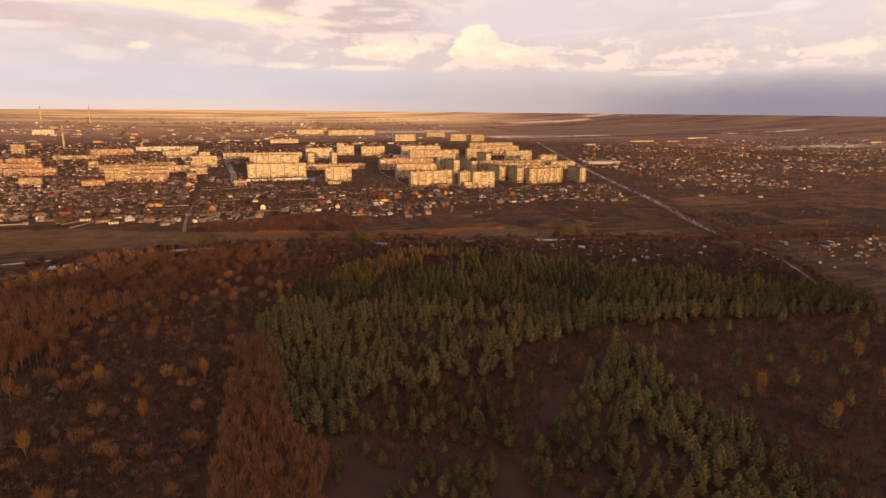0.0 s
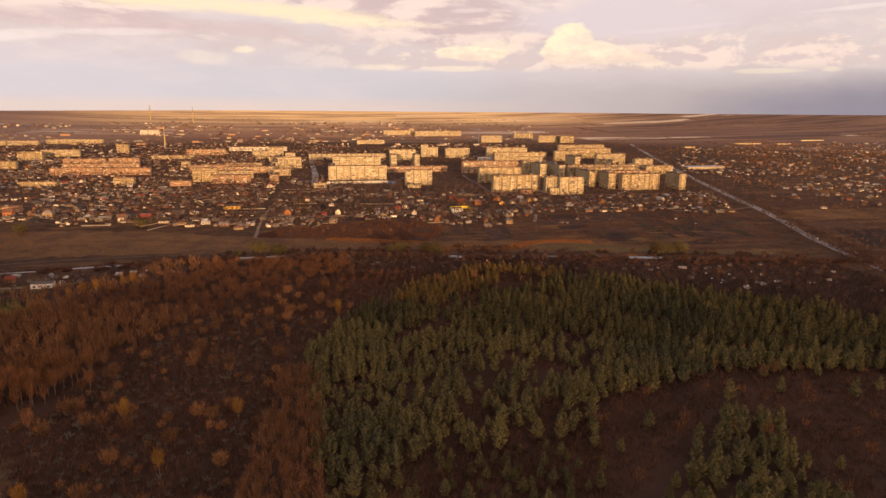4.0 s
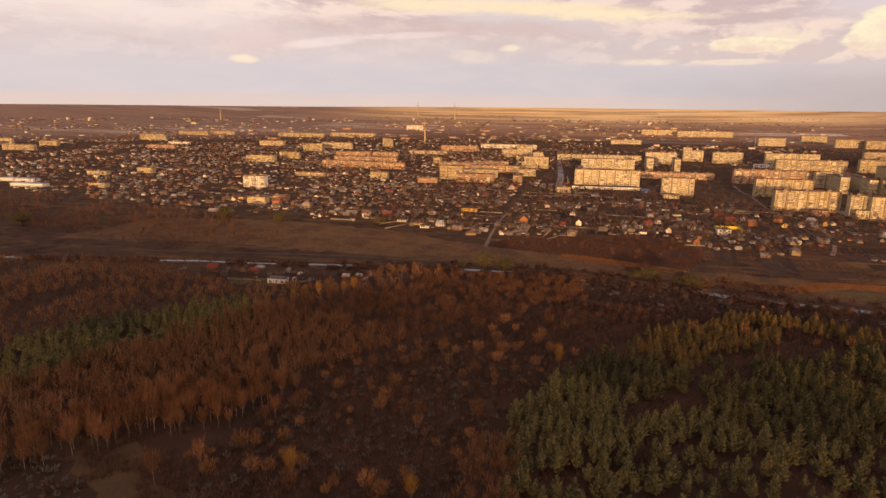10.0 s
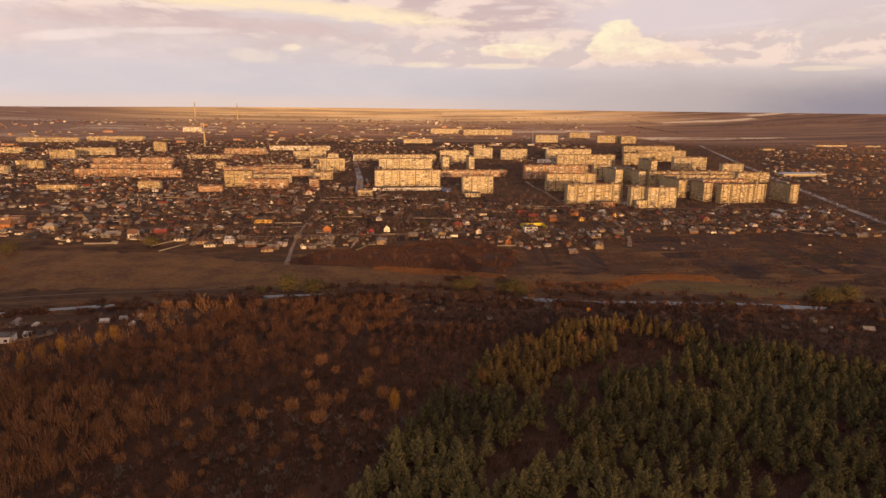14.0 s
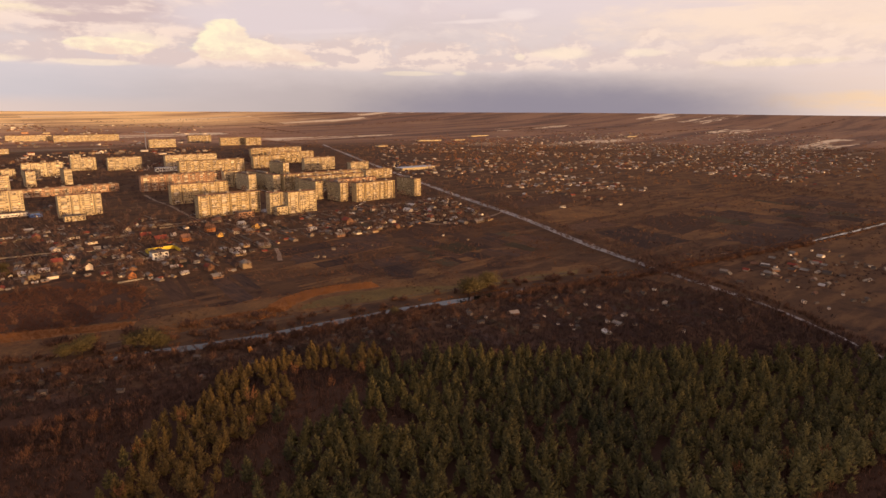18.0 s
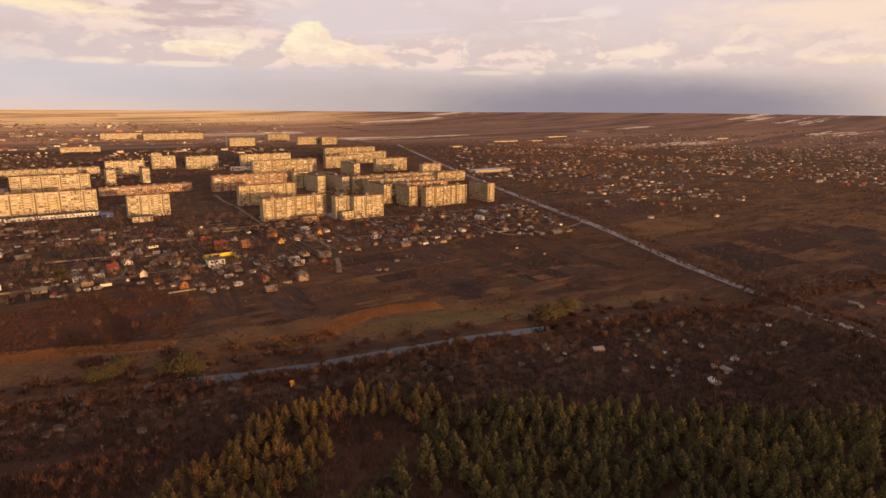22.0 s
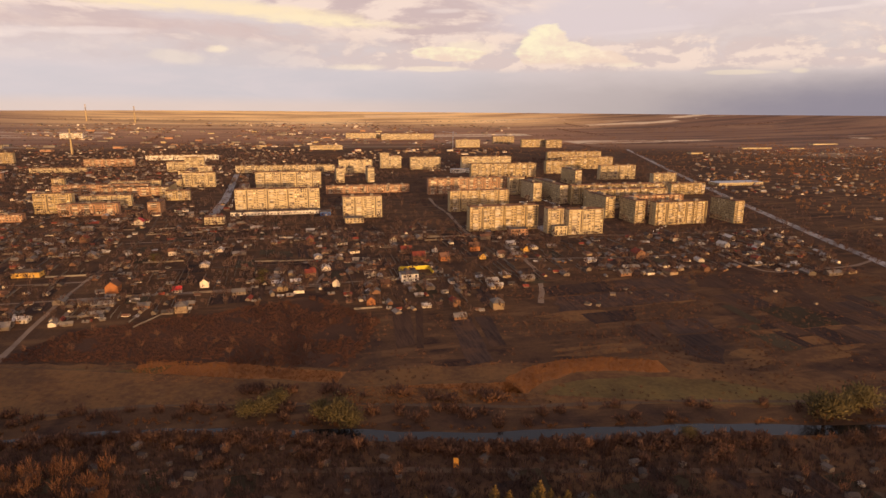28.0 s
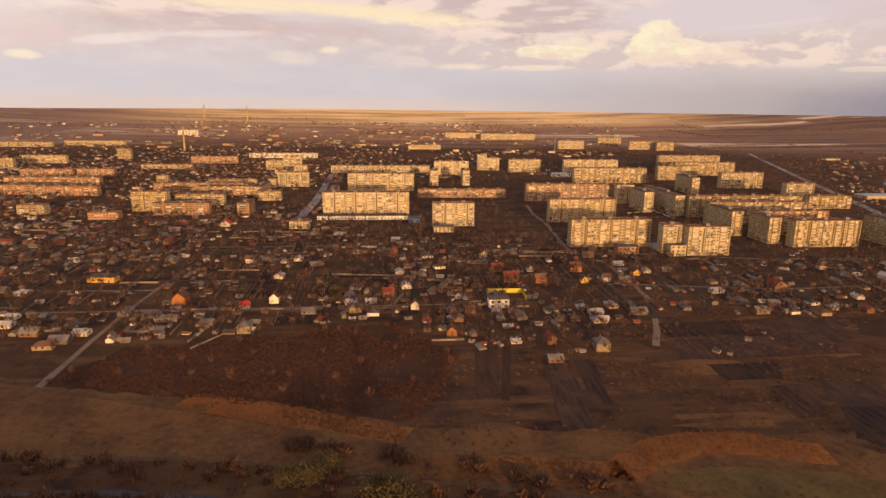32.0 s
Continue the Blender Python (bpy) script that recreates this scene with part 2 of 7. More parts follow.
# ------------------------------------------------------------------ materials
def material(name, a, b=None, rough=0.9, scales=(0.05, 1.5), bump=0.0, jitter=0.0, spec=0.06, contrast=0.22, metal=0.0, leafy=None):
    """Two tones mixed by a broad and a fine noise of real-world size; jitter: tone change from piece to piece."""
    m = bpy.data.materials.new(name)
    m.use_nodes = True
    g = Nodes(m.node_tree)
    p = m.node_tree.nodes["Principled BSDF"]
    pos = g.node("ShaderNodeNewGeometry").outputs["Position"]
    b = b or tuple(c * 0.55 for c in a)
    n = g.math("ADD", g.math("MULTIPLY", g.noise(pos, scales[0], 3.0), 0.55), g.math("MULTIPLY", g.noise(pos, scales[1], 4.0, 0.65), 0.45))
    col = g.mix(g.step(n, 0.5 - contrast, 0.5 + contrast), b, a)
    if jitter:
        r = g.node("ShaderNodeObjectInfo").outputs["Random"]
        col = g.mix(1.0, col, g.mix(r, (1 - jitter,) * 3, (1 + jitter,) * 3), "MULTIPLY")
    if leafy:
        isl = g.node("ShaderNodeNewGeometry").outputs["Random Per Island"]
        col = g.mix(1.0, col, g.mix(isl, (0.62, 0.62, 0.66), leafy), "MULTIPLY")
    m.node_tree.links.new(col, p.inputs["Base Color"])
    p.inputs["Roughness"].default_value = rough
    p.inputs["Metallic"].default_value = metal
    p.inputs["Specular IOR Level"].default_value = spec
    if bump:
        bn = g.node("ShaderNodeBump", Strength=bump, Distance=0.3)
        m.node_tree.links.new(g.noise(pos, scales[1] * 3, 4.0), bn.inputs["Height"])
        m.node_tree.links.new(bn.outputs[0], p.inputs["Normal"])
    return m


def panel_wall(name, a, b, stain):
    """Prefabricated concrete panels: each one a little different in tone, with joints and rain stains."""
    m = bpy.data.materials.new(name)
    m.use_nodes = True
    g = Nodes(m.node_tree)
    p = m.node_tree.nodes["Principled BSDF"]
    pos = g.node("ShaderNodeTexCoord").outputs["Object"]
    x, y, z = g.split(pos)
    along = g.math("ADD", x, y)
    cell = g.xyz(g.math("FLOOR", g.math("DIVIDE", along, 3.2)), g.math("FLOOR", g.math("DIVIDE", z, 2.8)))
    wn = g.node("ShaderNodeTexWhiteNoise")
    m.node_tree.links.new(cell, wn.inputs["Vector"])
    col = g.mix(wn.outputs["Value"], a, b)
    streak = g.noise(g.xyz(g.math("MULTIPLY", along, 0.9), g.math("MULTIPLY", z, 0.09)), 1.0, 5.0, 0.6)
    col = g.mix(g.step(streak, 0.5, 0.75, 0.0, 0.6), col, stain)
    fx = g.math("ABSOLUTE", g.math("SUBTRACT", g.math("FRACT", g.math("DIVIDE", along, 3.2)), 0.5))
    fz = g.math("ABSOLUTE", g.math("SUBTRACT", g.math("FRACT", g.math("DIVIDE", z, 2.8)), 0.5))
    joint = g.math("MAXIMUM", g.step(fx, 0.475, 0.49), g.step(fz, 0.47, 0.488))
    col = g.mix(g.math("MULTIPLY", joint, 0.6), col, stain)
    r = g.node("ShaderNodeObjectInfo").outputs["Random"]
    col = g.mix(1.0, col, g.mix(r, (0.88, 0.87, 0.85), (1.1, 1.1, 1.1)), "MULTIPLY")
    m.node_tree.links.new(col, p.inputs["Base Color"])
    p.inputs["Roughness"].default_value = 0.9
    return m


def block_window():
    """Panes of many flats: most dim, some curtained, a few with a low-sun glint put into their colour."""
    m = bpy.data.materials.new("flat_windows")
    m.use_nodes = True
    g = Nodes(m.node_tree)
    p = m.node_tree.nodes["Principled BSDF"]
    r = g.node("ShaderNodeNewGeometry").outputs["Random Per Island"]
    col = g.mix(g.step(r, 0.0, 0.8), (0.040, 0.030, 0.026), (0.13, 0.092, 0.058))
    col = g.mix(g.step(r, 0.80, 0.82), col, (0.52, 0.42, 0.27))
    col = g.mix(g.step(r, 0.95, 0.96), col, (0.86, 0.76, 0.50))
    m.node_tree.links.new(col, p.inputs["Base Color"])
    p.inputs["Roughness"].default_value = 0.3
    p.inputs["Specular IOR Level"].default_value = 0.4
    return m


def furrow_soil(name, a, b):
    """Dug garden soil: furrows along the plots, clods and damp stretches."""
    m = bpy.data.materials.new(name)
    m.use_nodes = True
    g = Nodes(m.node_tree)
    p = m.node_tree.nodes["Principled BSDF"]
    pos = g.node("ShaderNodeNewGeometry").outputs["Position"]
    x, y, z = g.split(pos)
    u = g.math("ADD", g.math("MULTIPLY", x, 0.94), g.math("MULTIPLY", y, 0.34))
    v = g.math("SUBTRACT", g.math("MULTIPLY", y, 0.94), g.math("MULTIPLY", x, 0.34))
    rows = g.noise(g.xyz(g.math("MULTIPLY", u, 0.55), g.math("MULTIPLY", v, 0.03)), 1.0, 5.0, 0.7)
    col = g.mix(g.step(rows, 0.36, 0.62), b, a)
    col = g.mix(g.step(g.noise(pos, 0.07, 4.0, 0.65), 0.45, 0.68, 0.0, 0.7), col, (0.085, 0.046, 0.028))
    col = g.mix(g.step(g.noise(pos, 0.9, 3.0, 0.7), 0.50, 0.72, 0.0, 0.45), col, b)
    r = g.node("ShaderNodeObjectInfo").outputs["Random"]
    col = g.mix(1.0, col, g.mix(r, (0.72, 0.72, 0.75), (1.3, 1.25, 1.2)), "MULTIPLY")
    m.node_tree.links.new(col, p.inputs["Base Color"])
    p.inputs["Roughness"].default_value = 0.95
    p.inputs["Specular IOR Level"].default_value = 0.05
    bn = g.node("ShaderNodeBump", Strength=0.8, Distance=0.4)
    m.node_tree.links.new(rows, bn.inputs["Height"])
    m.node_tree.links.new(bn.outputs[0], p.inputs["Normal"])
    return m


def ground_material():
    """Dead grass, bare soil and, far out, fields laid in strips, with haze and storm shade put into their colour."""
    m = bpy.data.materials.new("autumn_ground")
    m.use_nodes = True
    g = Nodes(m.node_tree)
    p = m.node_tree.nodes["Principled BSDF"]
    pos = g.node("ShaderNodeNewGeometry").outputs["Position"]
    x, y, z = g.split(pos)
    n1 = g.noise(pos, 0.008, 5.0, 0.6)
    n2 = g.noise(pos, 0.06, 5.0, 0.65)
    n3 = g.noise(pos, 0.9, 4.0, 0.7)
    soil = g.mix(g.step(n2, 0.35, 0.65), (0.031, 0.018, 0.015), (0.071, 0.038, 0.025))
    grass = g.mix(g.step(n3, 0.3, 0.7), (0.057, 0.032, 0.020), (0.105, 0.057, 0.031))
    near = g.mix(g.step(g.math("ADD", g.math("MULTIPLY", n1, 0.5), g.math("MULTIPLY", n2, 0.5)), 0.36, 0.55), soil, grass)
    near = g.mix(g.step(n3, 0.45, 0.8, 0.0, 0.5), near, (0.042, 0.029, 0.025))
    # old plots and strips of pale dead grass
    su = g.math("ADD", g.math("MULTIPLY", x, 0.94), g.math("MULTIPLY", y, 0.34))
    sv = g.math("SUBTRACT", g.math("MULTIPLY", y, 0.94), g.math("MULTIPLY", x, 0.34))
    bands = g.noise(g.xyz(g.math("MULTIPLY", su, 0.014), g.math("MULTIPLY", sv, 0.062)), 1.0, 6.0, 0.66)
    fallow = g.math("MULTIPLY", g.step(g.math("SUBTRACT", x, g.math("MULTIPLY", y, 0.12)), 230.0, 420.0), 0.075)
    near = g.mix(g.step(g.math("ADD", bands, fallow), 0.48, 0.66, 0.0, 0.55), near, (0.165, 0.088, 0.042))
    dug = g.noise(g.xyz(g.math("MULTIPLY", su, 0.034), g.math("MULTIPLY", sv, 0.020), 3.0), 1.0, 4.0, 0.6)
    near = g.mix(g.step(dug, 0.56, 0.64, 0.0, 0.38), near, (0.033, 0.022, 0.021))
    # far fields in long strips, coloured paler and warmer to stand for haze
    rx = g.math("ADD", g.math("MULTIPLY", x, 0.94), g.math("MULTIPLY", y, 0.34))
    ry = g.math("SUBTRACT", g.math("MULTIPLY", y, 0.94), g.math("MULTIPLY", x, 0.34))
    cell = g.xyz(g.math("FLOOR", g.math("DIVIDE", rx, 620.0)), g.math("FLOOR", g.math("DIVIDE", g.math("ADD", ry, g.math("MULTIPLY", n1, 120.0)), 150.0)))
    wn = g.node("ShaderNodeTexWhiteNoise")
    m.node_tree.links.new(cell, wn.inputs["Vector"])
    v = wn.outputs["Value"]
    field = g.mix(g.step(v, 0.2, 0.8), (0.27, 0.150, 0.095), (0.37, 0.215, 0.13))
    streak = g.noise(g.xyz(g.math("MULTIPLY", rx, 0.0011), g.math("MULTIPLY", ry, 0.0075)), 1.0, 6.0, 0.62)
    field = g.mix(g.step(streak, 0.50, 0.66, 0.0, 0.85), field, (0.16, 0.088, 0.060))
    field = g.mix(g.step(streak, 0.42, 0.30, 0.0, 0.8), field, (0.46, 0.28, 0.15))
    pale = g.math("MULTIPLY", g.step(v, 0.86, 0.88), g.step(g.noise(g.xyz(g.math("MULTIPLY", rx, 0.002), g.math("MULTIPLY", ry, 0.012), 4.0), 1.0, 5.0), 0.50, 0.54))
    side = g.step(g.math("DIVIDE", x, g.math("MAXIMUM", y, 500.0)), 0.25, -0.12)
    # eastern fields coloured darker to stand for shade under the storm
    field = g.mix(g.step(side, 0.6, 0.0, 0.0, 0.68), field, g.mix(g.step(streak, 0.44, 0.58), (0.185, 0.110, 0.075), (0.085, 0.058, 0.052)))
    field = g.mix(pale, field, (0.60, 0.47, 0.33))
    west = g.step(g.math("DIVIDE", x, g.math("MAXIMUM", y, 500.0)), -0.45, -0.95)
    # greyer colour towards the west stands for bluish haze
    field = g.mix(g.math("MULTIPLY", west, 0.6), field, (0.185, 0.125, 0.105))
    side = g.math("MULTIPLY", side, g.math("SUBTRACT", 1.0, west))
    # golden haze glow along the skyline, painted into the field colour
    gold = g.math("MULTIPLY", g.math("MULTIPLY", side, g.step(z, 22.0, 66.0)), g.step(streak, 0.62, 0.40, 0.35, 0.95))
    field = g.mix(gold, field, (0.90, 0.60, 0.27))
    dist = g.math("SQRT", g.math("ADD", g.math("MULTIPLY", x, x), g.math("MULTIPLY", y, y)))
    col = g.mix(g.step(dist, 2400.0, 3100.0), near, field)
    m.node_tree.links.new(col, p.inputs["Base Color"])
    p.inputs["Roughness"].default_value = 1.0
    p.inputs["Specular IOR Level"].default_value = 0.05
    bn = g.node("ShaderNodeBump", Strength=0.6, Distance=0.6)
    m.node_tree.links.new(g.math("ADD", n2, g.math("MULTIPLY", n3, 0.3)), bn.inputs["Height"])
    m.node_tree.links.new(bn.outputs[0], p.inputs["Normal"])
    return m


M = {
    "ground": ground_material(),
    "meadow": material("dry_meadow", (0.160, 0.082, 0.034), (0.084, 0.044, 0.024), scales=(0.035, 0.30), bump=0.6, contrast=0.13),
    "reed": material("reed_bed", (0.275, 0.118, 0.042), (0.16, 0.070, 0.030), scales=(0.05, 0.9), bump=0.8),
    "greenish": material("green_meadow", (0.148, 0.099, 0.037), (0.082, 0.053, 0.024), scales=(0.03, 0.4), bump=0.5, contrast=0.16),
    "plot": furrow_soil("dug_soil", (0.060, 0.038, 0.030), (0.027, 0.019, 0.018)),
    "plot_b": furrow_soil("garden_soil", (0.088, 0.050, 0.033), (0.044, 0.027, 0.021)),
    "plot_c": material("winter_crop", (0.058, 0.044, 0.025), (0.042, 0.030, 0.020), scales=(0.06, 0.8), bump=0.6, jitter=0.3),
    "dirt": material("dirt_track", (0.25, 0.175, 0.125), (0.14, 0.095, 0.068), scales=(0.05, 0.8)),
    "mud": material("muddy_track", (0.125, 0.080, 0.052), (0.070, 0.045, 0.031), scales=(0.05, 0.8)),
    "asphalt": material("worn_asphalt", (0.30, 0.27, 0.26), (0.15, 0.132, 0.125), scales=(0.025, 0.5), rough=0.7, contrast=0.13),
    "floor": material("forest_litter", (0.075, 0.038, 0.024), (0.040, 0.022, 0.015), scales=(0.04, 0.7), bump=0.6),
    "needle": material("pine_needles", (0.126, 0.100, 0.039), (0.046, 0.047, 0.029), scales=(0.016, 0.3), rough=0.85, jitter=0.2, leafy=(1.75, 1.62, 1.25)),
    "bark": material("brown_bark", (0.13, 0.070, 0.040), (0.075, 0.042, 0.026), scales=(0.2, 3.0)),
    "birch": material("pale_bark", (0.34, 0.25, 0.185), (0.18, 0.125, 0.09), scales=(0.2, 2.0)),
    "twig": material("bare_twigs", (0.135, 0.070, 0.045), (0.068, 0.039, 0.029), scales=(0.04, 0.5), jitter=0.25, leafy=(1.45, 1.4, 1.3)),
    "twig_rust": material("dull_rust_twigs", (0.20, 0.094, 0.046), (0.11, 0.054, 0.032), scales=(0.03, 0.3), leafy=(1.35, 1.3, 1.2)),
    "twig_dark": material("dark_grey_twigs", (0.098, 0.059, 0.046), (0.055, 0.035, 0.030), scales=(0.03, 0.3), leafy=(1.35, 1.3, 1.3)),
    "twig_slope": material("red_brown_scrub", (0.125, 0.056, 0.034), (0.082, 0.040, 0.027), scales=(0.03, 0.3)),
    "twig_red": material("orange_twigs", (0.29, 0.132, 0.054), (0.15, 0.070, 0.036), scales=(0.03, 0.3), jitter=0.35, leafy=(1.4, 1.35, 1.2)),
    "twig_grey": material("grey_brush", (0.20, 0.165, 0.125), (0.090, 0.072, 0.055), scales=(0.08, 0.5), jitter=0.25),
    "twig_town": material("garden_twigs", (0.112, 0.068, 0.054), (0.066, 0.043, 0.037), scales=(0.02, 0.3), leafy=(1.3, 1.27, 1.25)),
    "twig_brown": material("rusty_twigs", (0.275, 0.140, 0.066), (0.14, 0.072, 0.040), scales=(0.03, 0.3), leafy=(1.4, 1.35, 1.2)),
    "twig_gold": material("amber_twigs", (0.30, 0.150, 0.062), (0.15, 0.076, 0.040), scales=(0.05, 0.4), jitter=0.35, leafy=(1.4, 1.35, 1.2)),
    # copy of the pine needles with low orange sunlight put into the colour
    "needle_lit": material("sunlit_tint_needles", (0.162, 0.102, 0.035), (0.084, 0.060, 0.028), scales=(0.05, 0.3), rough=0.85, leafy=(1.5, 1.4, 1.1)),
    "glade": material("glade_grass", (0.115, 0.066, 0.030), (0.064, 0.037, 0.022), scales=(0.05, 0.6), bump=0.6),
    "gold": material("gold_leaves", (0.40, 0.21, 0.045), (0.25, 0.12, 0.032), scales=(0.1, 0.8), jitter=0.2),
    "willow": material("yellow_willow", (0.128, 0.098, 0.042), (0.080, 0.060, 0.030), scales=(0.1, 0.8), jitter=0.15, leafy=(1.2, 1.2, 1.15)),
    "cream": panel_wall("cream_panels", (0.55, 0.44, 0.25), (0.40, 0.31, 0.18), (0.17, 0.125, 0.085)),
    "ochre": panel_wall("ochre_panels", (0.48, 0.36, 0.175), (0.34, 0.245, 0.125), (0.14, 0.10, 0.066)),
    "brick": panel_wall("brick_walls", (0.42, 0.23, 0.125), (0.34, 0.18, 0.10), (0.20, 0.11, 0.07)),
    "white": panel_wall("white_panels", (0.80, 0.74, 0.63), (0.70, 0.64, 0.54), (0.42, 0.36, 0.28)),
    "roof_felt": material("roofing_felt", (0.15, 0.125, 0.105), (0.085, 0.07, 0.06), scales=(0.08, 0.8)),
    "concrete": material("raw_concrete", (0.27, 0.225, 0.18), (0.17, 0.14, 0.115), scales=(0.1, 1.2)),
    "loggia": material("loggia_glazing", (0.50, 0.41, 0.28), (0.10, 0.08, 0.065), scales=(0.22, 0.45), rough=0.45, contrast=0.06),
    "glass": material("dark_window", (0.055, 0.045, 0.040), (0.025, 0.022, 0.022), rough=0.12, scales=(0.3, 0.9), spec=0.5),
    "frame": material("white_frames", (0.62, 0.56, 0.47), (0.46, 0.40, 0.33), scales=(0.3, 2.0), rough=0.6),
    "metal": material("galvanised_steel", (0.42, 0.42, 0.44), (0.26, 0.26, 0.28), rough=0.45, metal=0.6),
    "yellow": material("yellow_cladding", (0.72, 0.55, 0.06), (0.58, 0.43, 0.05), scales=(0.1, 1.0), rough=0.5),
    "blue": material("blue_cladding", (0.10, 0.18, 0.42), (0.07, 0.13, 0.32), rough=0.5),
    "orange": material("orange_paint", (0.85, 0.34, 0.03), (0.7, 0.26, 0.03), rough=0.4),
    "pane": block_window(),
    "block_roof": material("rusty_roof_felt", (0.20, 0.112, 0.072), (0.11, 0.068, 0.050), scales=(0.08, 0.8), jitter=0.25),
    "water": None,
}


def water_material():
    m = bpy.data.materials.new("river_water")
    m.use_nodes = True
    g = Nodes(m.node_tree)
    p = m.node_tree.nodes["Principled BSDF"]
    pos = g.node("ShaderNodeNewGeometry").outputs["Position"]
    p.inputs["Base Color"].default_value = (0.014, 0.012, 0.011, 1)
    p.inputs["Roughness"].default_value = 0.10
    p.inputs["IOR"].default_value = 1.33
    bn = g.node("ShaderNodeBump", Strength=0.10, Distance=0.2)
    m.node_tree.links.new(g.noise(pos, 0.7, 3.0), bn.inputs["Height"])
    m.node_tree.links.new(bn.outputs[0], p.inputs["Normal"])
    return m


M["water"] = water_material()


# ------------------------------------------------------------------ mesh helpers
class MB:
    """Collects boxes, prisms and strips into one mesh."""

    def __init__(self):
        self.v, self.f, self.m = [], [], []

    def poly(self, pts, mi=0):
        k = len(self.v)
        self.v += [tuple(p) for p in pts]
        self.f.append(tuple(range(k, k + len(pts))))
        self.m.append(mi)

    def box(self, x0, x1, y0, y1, z0, z1, mi=0, bottom=False):
        k = len(self.v)
        self.v += [(x0, y0, z0), (x1, y0, z0), (x1, y1, z0), (x0, y1, z0), (x0, y0, z1), (x1, y0, z1), (x1, y1, z1), (x0, y1, z1)]
        fs = [(0, 1, 5, 4), (1, 2, 6, 5), (2, 3, 7, 6), (3, 0, 4, 7), (4, 5, 6, 7)]
        if bottom:
            fs.append((3, 2, 1, 0))
        self.f += [tuple(k + i for i in q) for q in fs]
        self.m += [mi] * len(fs)

    def prism(self, p, q, r0, r1, n=5, mi=0):
        """A tapered limb from p to q."""
        p, q = Vector(p), Vector(q)
        w = (q - p).normalized()
        a = w.orthogonal().normalized()
        b = w.cross(a)
        k = len(self.v)
        for c, r in ((p, r0), (q, r1)):
            for i in range(n):
                t = 2 * math.pi * i / n
                self.v.append(tuple(c + a * (r * math.cos(t)) + b * (r * math.sin(t))))
        for i in range(n):
            j = (i + 1) % n
            self.f.append((k + i, k + j, k + n + j, k + n + i))
            self.m.append(mi)
        self.f.append(tuple(k + n + i for i in range(n)))
        self.m.append(mi)

    def mesh(self, name, mats):
        me = bpy.data.meshes.new(name)
        me.from_pydata(self.v, [], self.f)
        for m in mats:
            me.materials.append(m)
        if len(mats) > 1:
            me.polygons.foreach_set("material_index", self.m)
        me.update()
        return me


def part(name, mb, mat, parent, label=""):
    me = mb if isinstance(mb, bpy.types.Mesh) else mb.mesh(name, mat if isinstance(mat, (list, tuple)) else [mat])
    ob = new(name, me)
    ob.parent = parent
    return tagged(ob, label) if label else ob


def strip(name, pts, widths, z, mat, label, category, wiggle=0.0):
    """A ribbon along a line in plan."""
    rnd = random.Random(name)
    fine = []
    for (a, b), (wa, wb) in zip(zip(pts, pts[1:]), zip(widths, widths[1:])):
        n = max(2, int(math.dist(a, b) / 12))
        for i in range(n):
            t = i / n
            fine.append((a[0] + (b[0] - a[0]) * t, a[1] + (b[1] - a[1]) * t, wa + (wb - wa) * t))
    fine.append((*pts[-1], widths[-1]))
    sm = fine[:]
    for _ in range(3):
        sm = [sm[0]] + [tuple((sm[i - 1][k] + 2 * sm[i][k] + sm[i + 1][k]) / 4 for k in range(3)) for i in range(1, len(sm) - 1)] + [sm[-1]]
    mb = MB()
    left, right = [], []
    for i, (x, y, w) in enumerate(sm):
        x2, y2 = sm[min(i + 1, len(sm) - 1)][:2]
        x1, y1 = sm[max(i - 1, 0)][:2]
        d = math.hypot(x2 - x1, y2 - y1) or 1
        nx, ny = -(y2 - y1) / d, (x2 - x1) / d
        wl, wr = w / 2 + rnd.uniform(-wiggle, wiggle), w / 2 + rnd.uniform(-wiggle, wiggle)
        left.append((x + nx * wl, y + ny * wl, z + gz(x, y)))
        right.append((x - nx * wr, y - ny * wr, z + gz(x, y)))
    for i in range(len(sm) - 1):
        mb.poly((right[i], right[i + 1], left[i + 1], left[i]))
    ob = new(name, mb.mesh(name, [mat]))
    return tagged(ob, label, category, kind="structure")


def patch(name, pts, z, mat, label, category, ragged=4.0):
    """A flat piece of land with an uneven outline."""
    rnd = random.Random(name + str(pts[0]))
    out = []
    for i, a in enumerate(pts):
        b = pts[(i + 1) % len(pts)]
        n = max(1, int(math.dist(a, b) / 9)) if ragged else 1
        for k in range(n):
            t = k / n
            out.append((a[0] + (b[0] - a[0]) * t + rnd.uniform(-ragged, ragged), a[1] + (b[1] - a[1]) * t + rnd.uniform(-ragged, ragged), z))
    mb = MB()
    mb.v = [(x, y, h + gz(x, y)) for x, y, h in out]
    mb.f = [tuple(t) for t in tessellate_polygon([[Vector(p) for p in out]])]
    mb.m = [0] * len(mb.f)
    ob = new(name, mb.mesh(name, [mat]))
    return tagged(ob, label, category, kind="structure")


def inside(x, y, poly):
    hit = False
    for i, (x1, y1) in enumerate(poly):
        x2, y2 = poly[i - 1]
        if (y1 > y) != (y2 > y) and x < (x2 - x1) * (y - y1) / (y2 - y1) + x1:
            hit = not hit
    return hit


# ------------------------------------------------------------------ ground
RIVER = [(-1200, 240), (-800, 325), (-624, 412), (-500, 482), (-429, 515), (-373, 546), (-300, 580), (-216, 618), (-173, 628), (-125, 633), (-70, 637), (-20, 640), (15, 647), (67, 657), (128, 665), (197, 673), (278, 677), (390, 697), (560, 720), (780, 770), (1200, 900)]


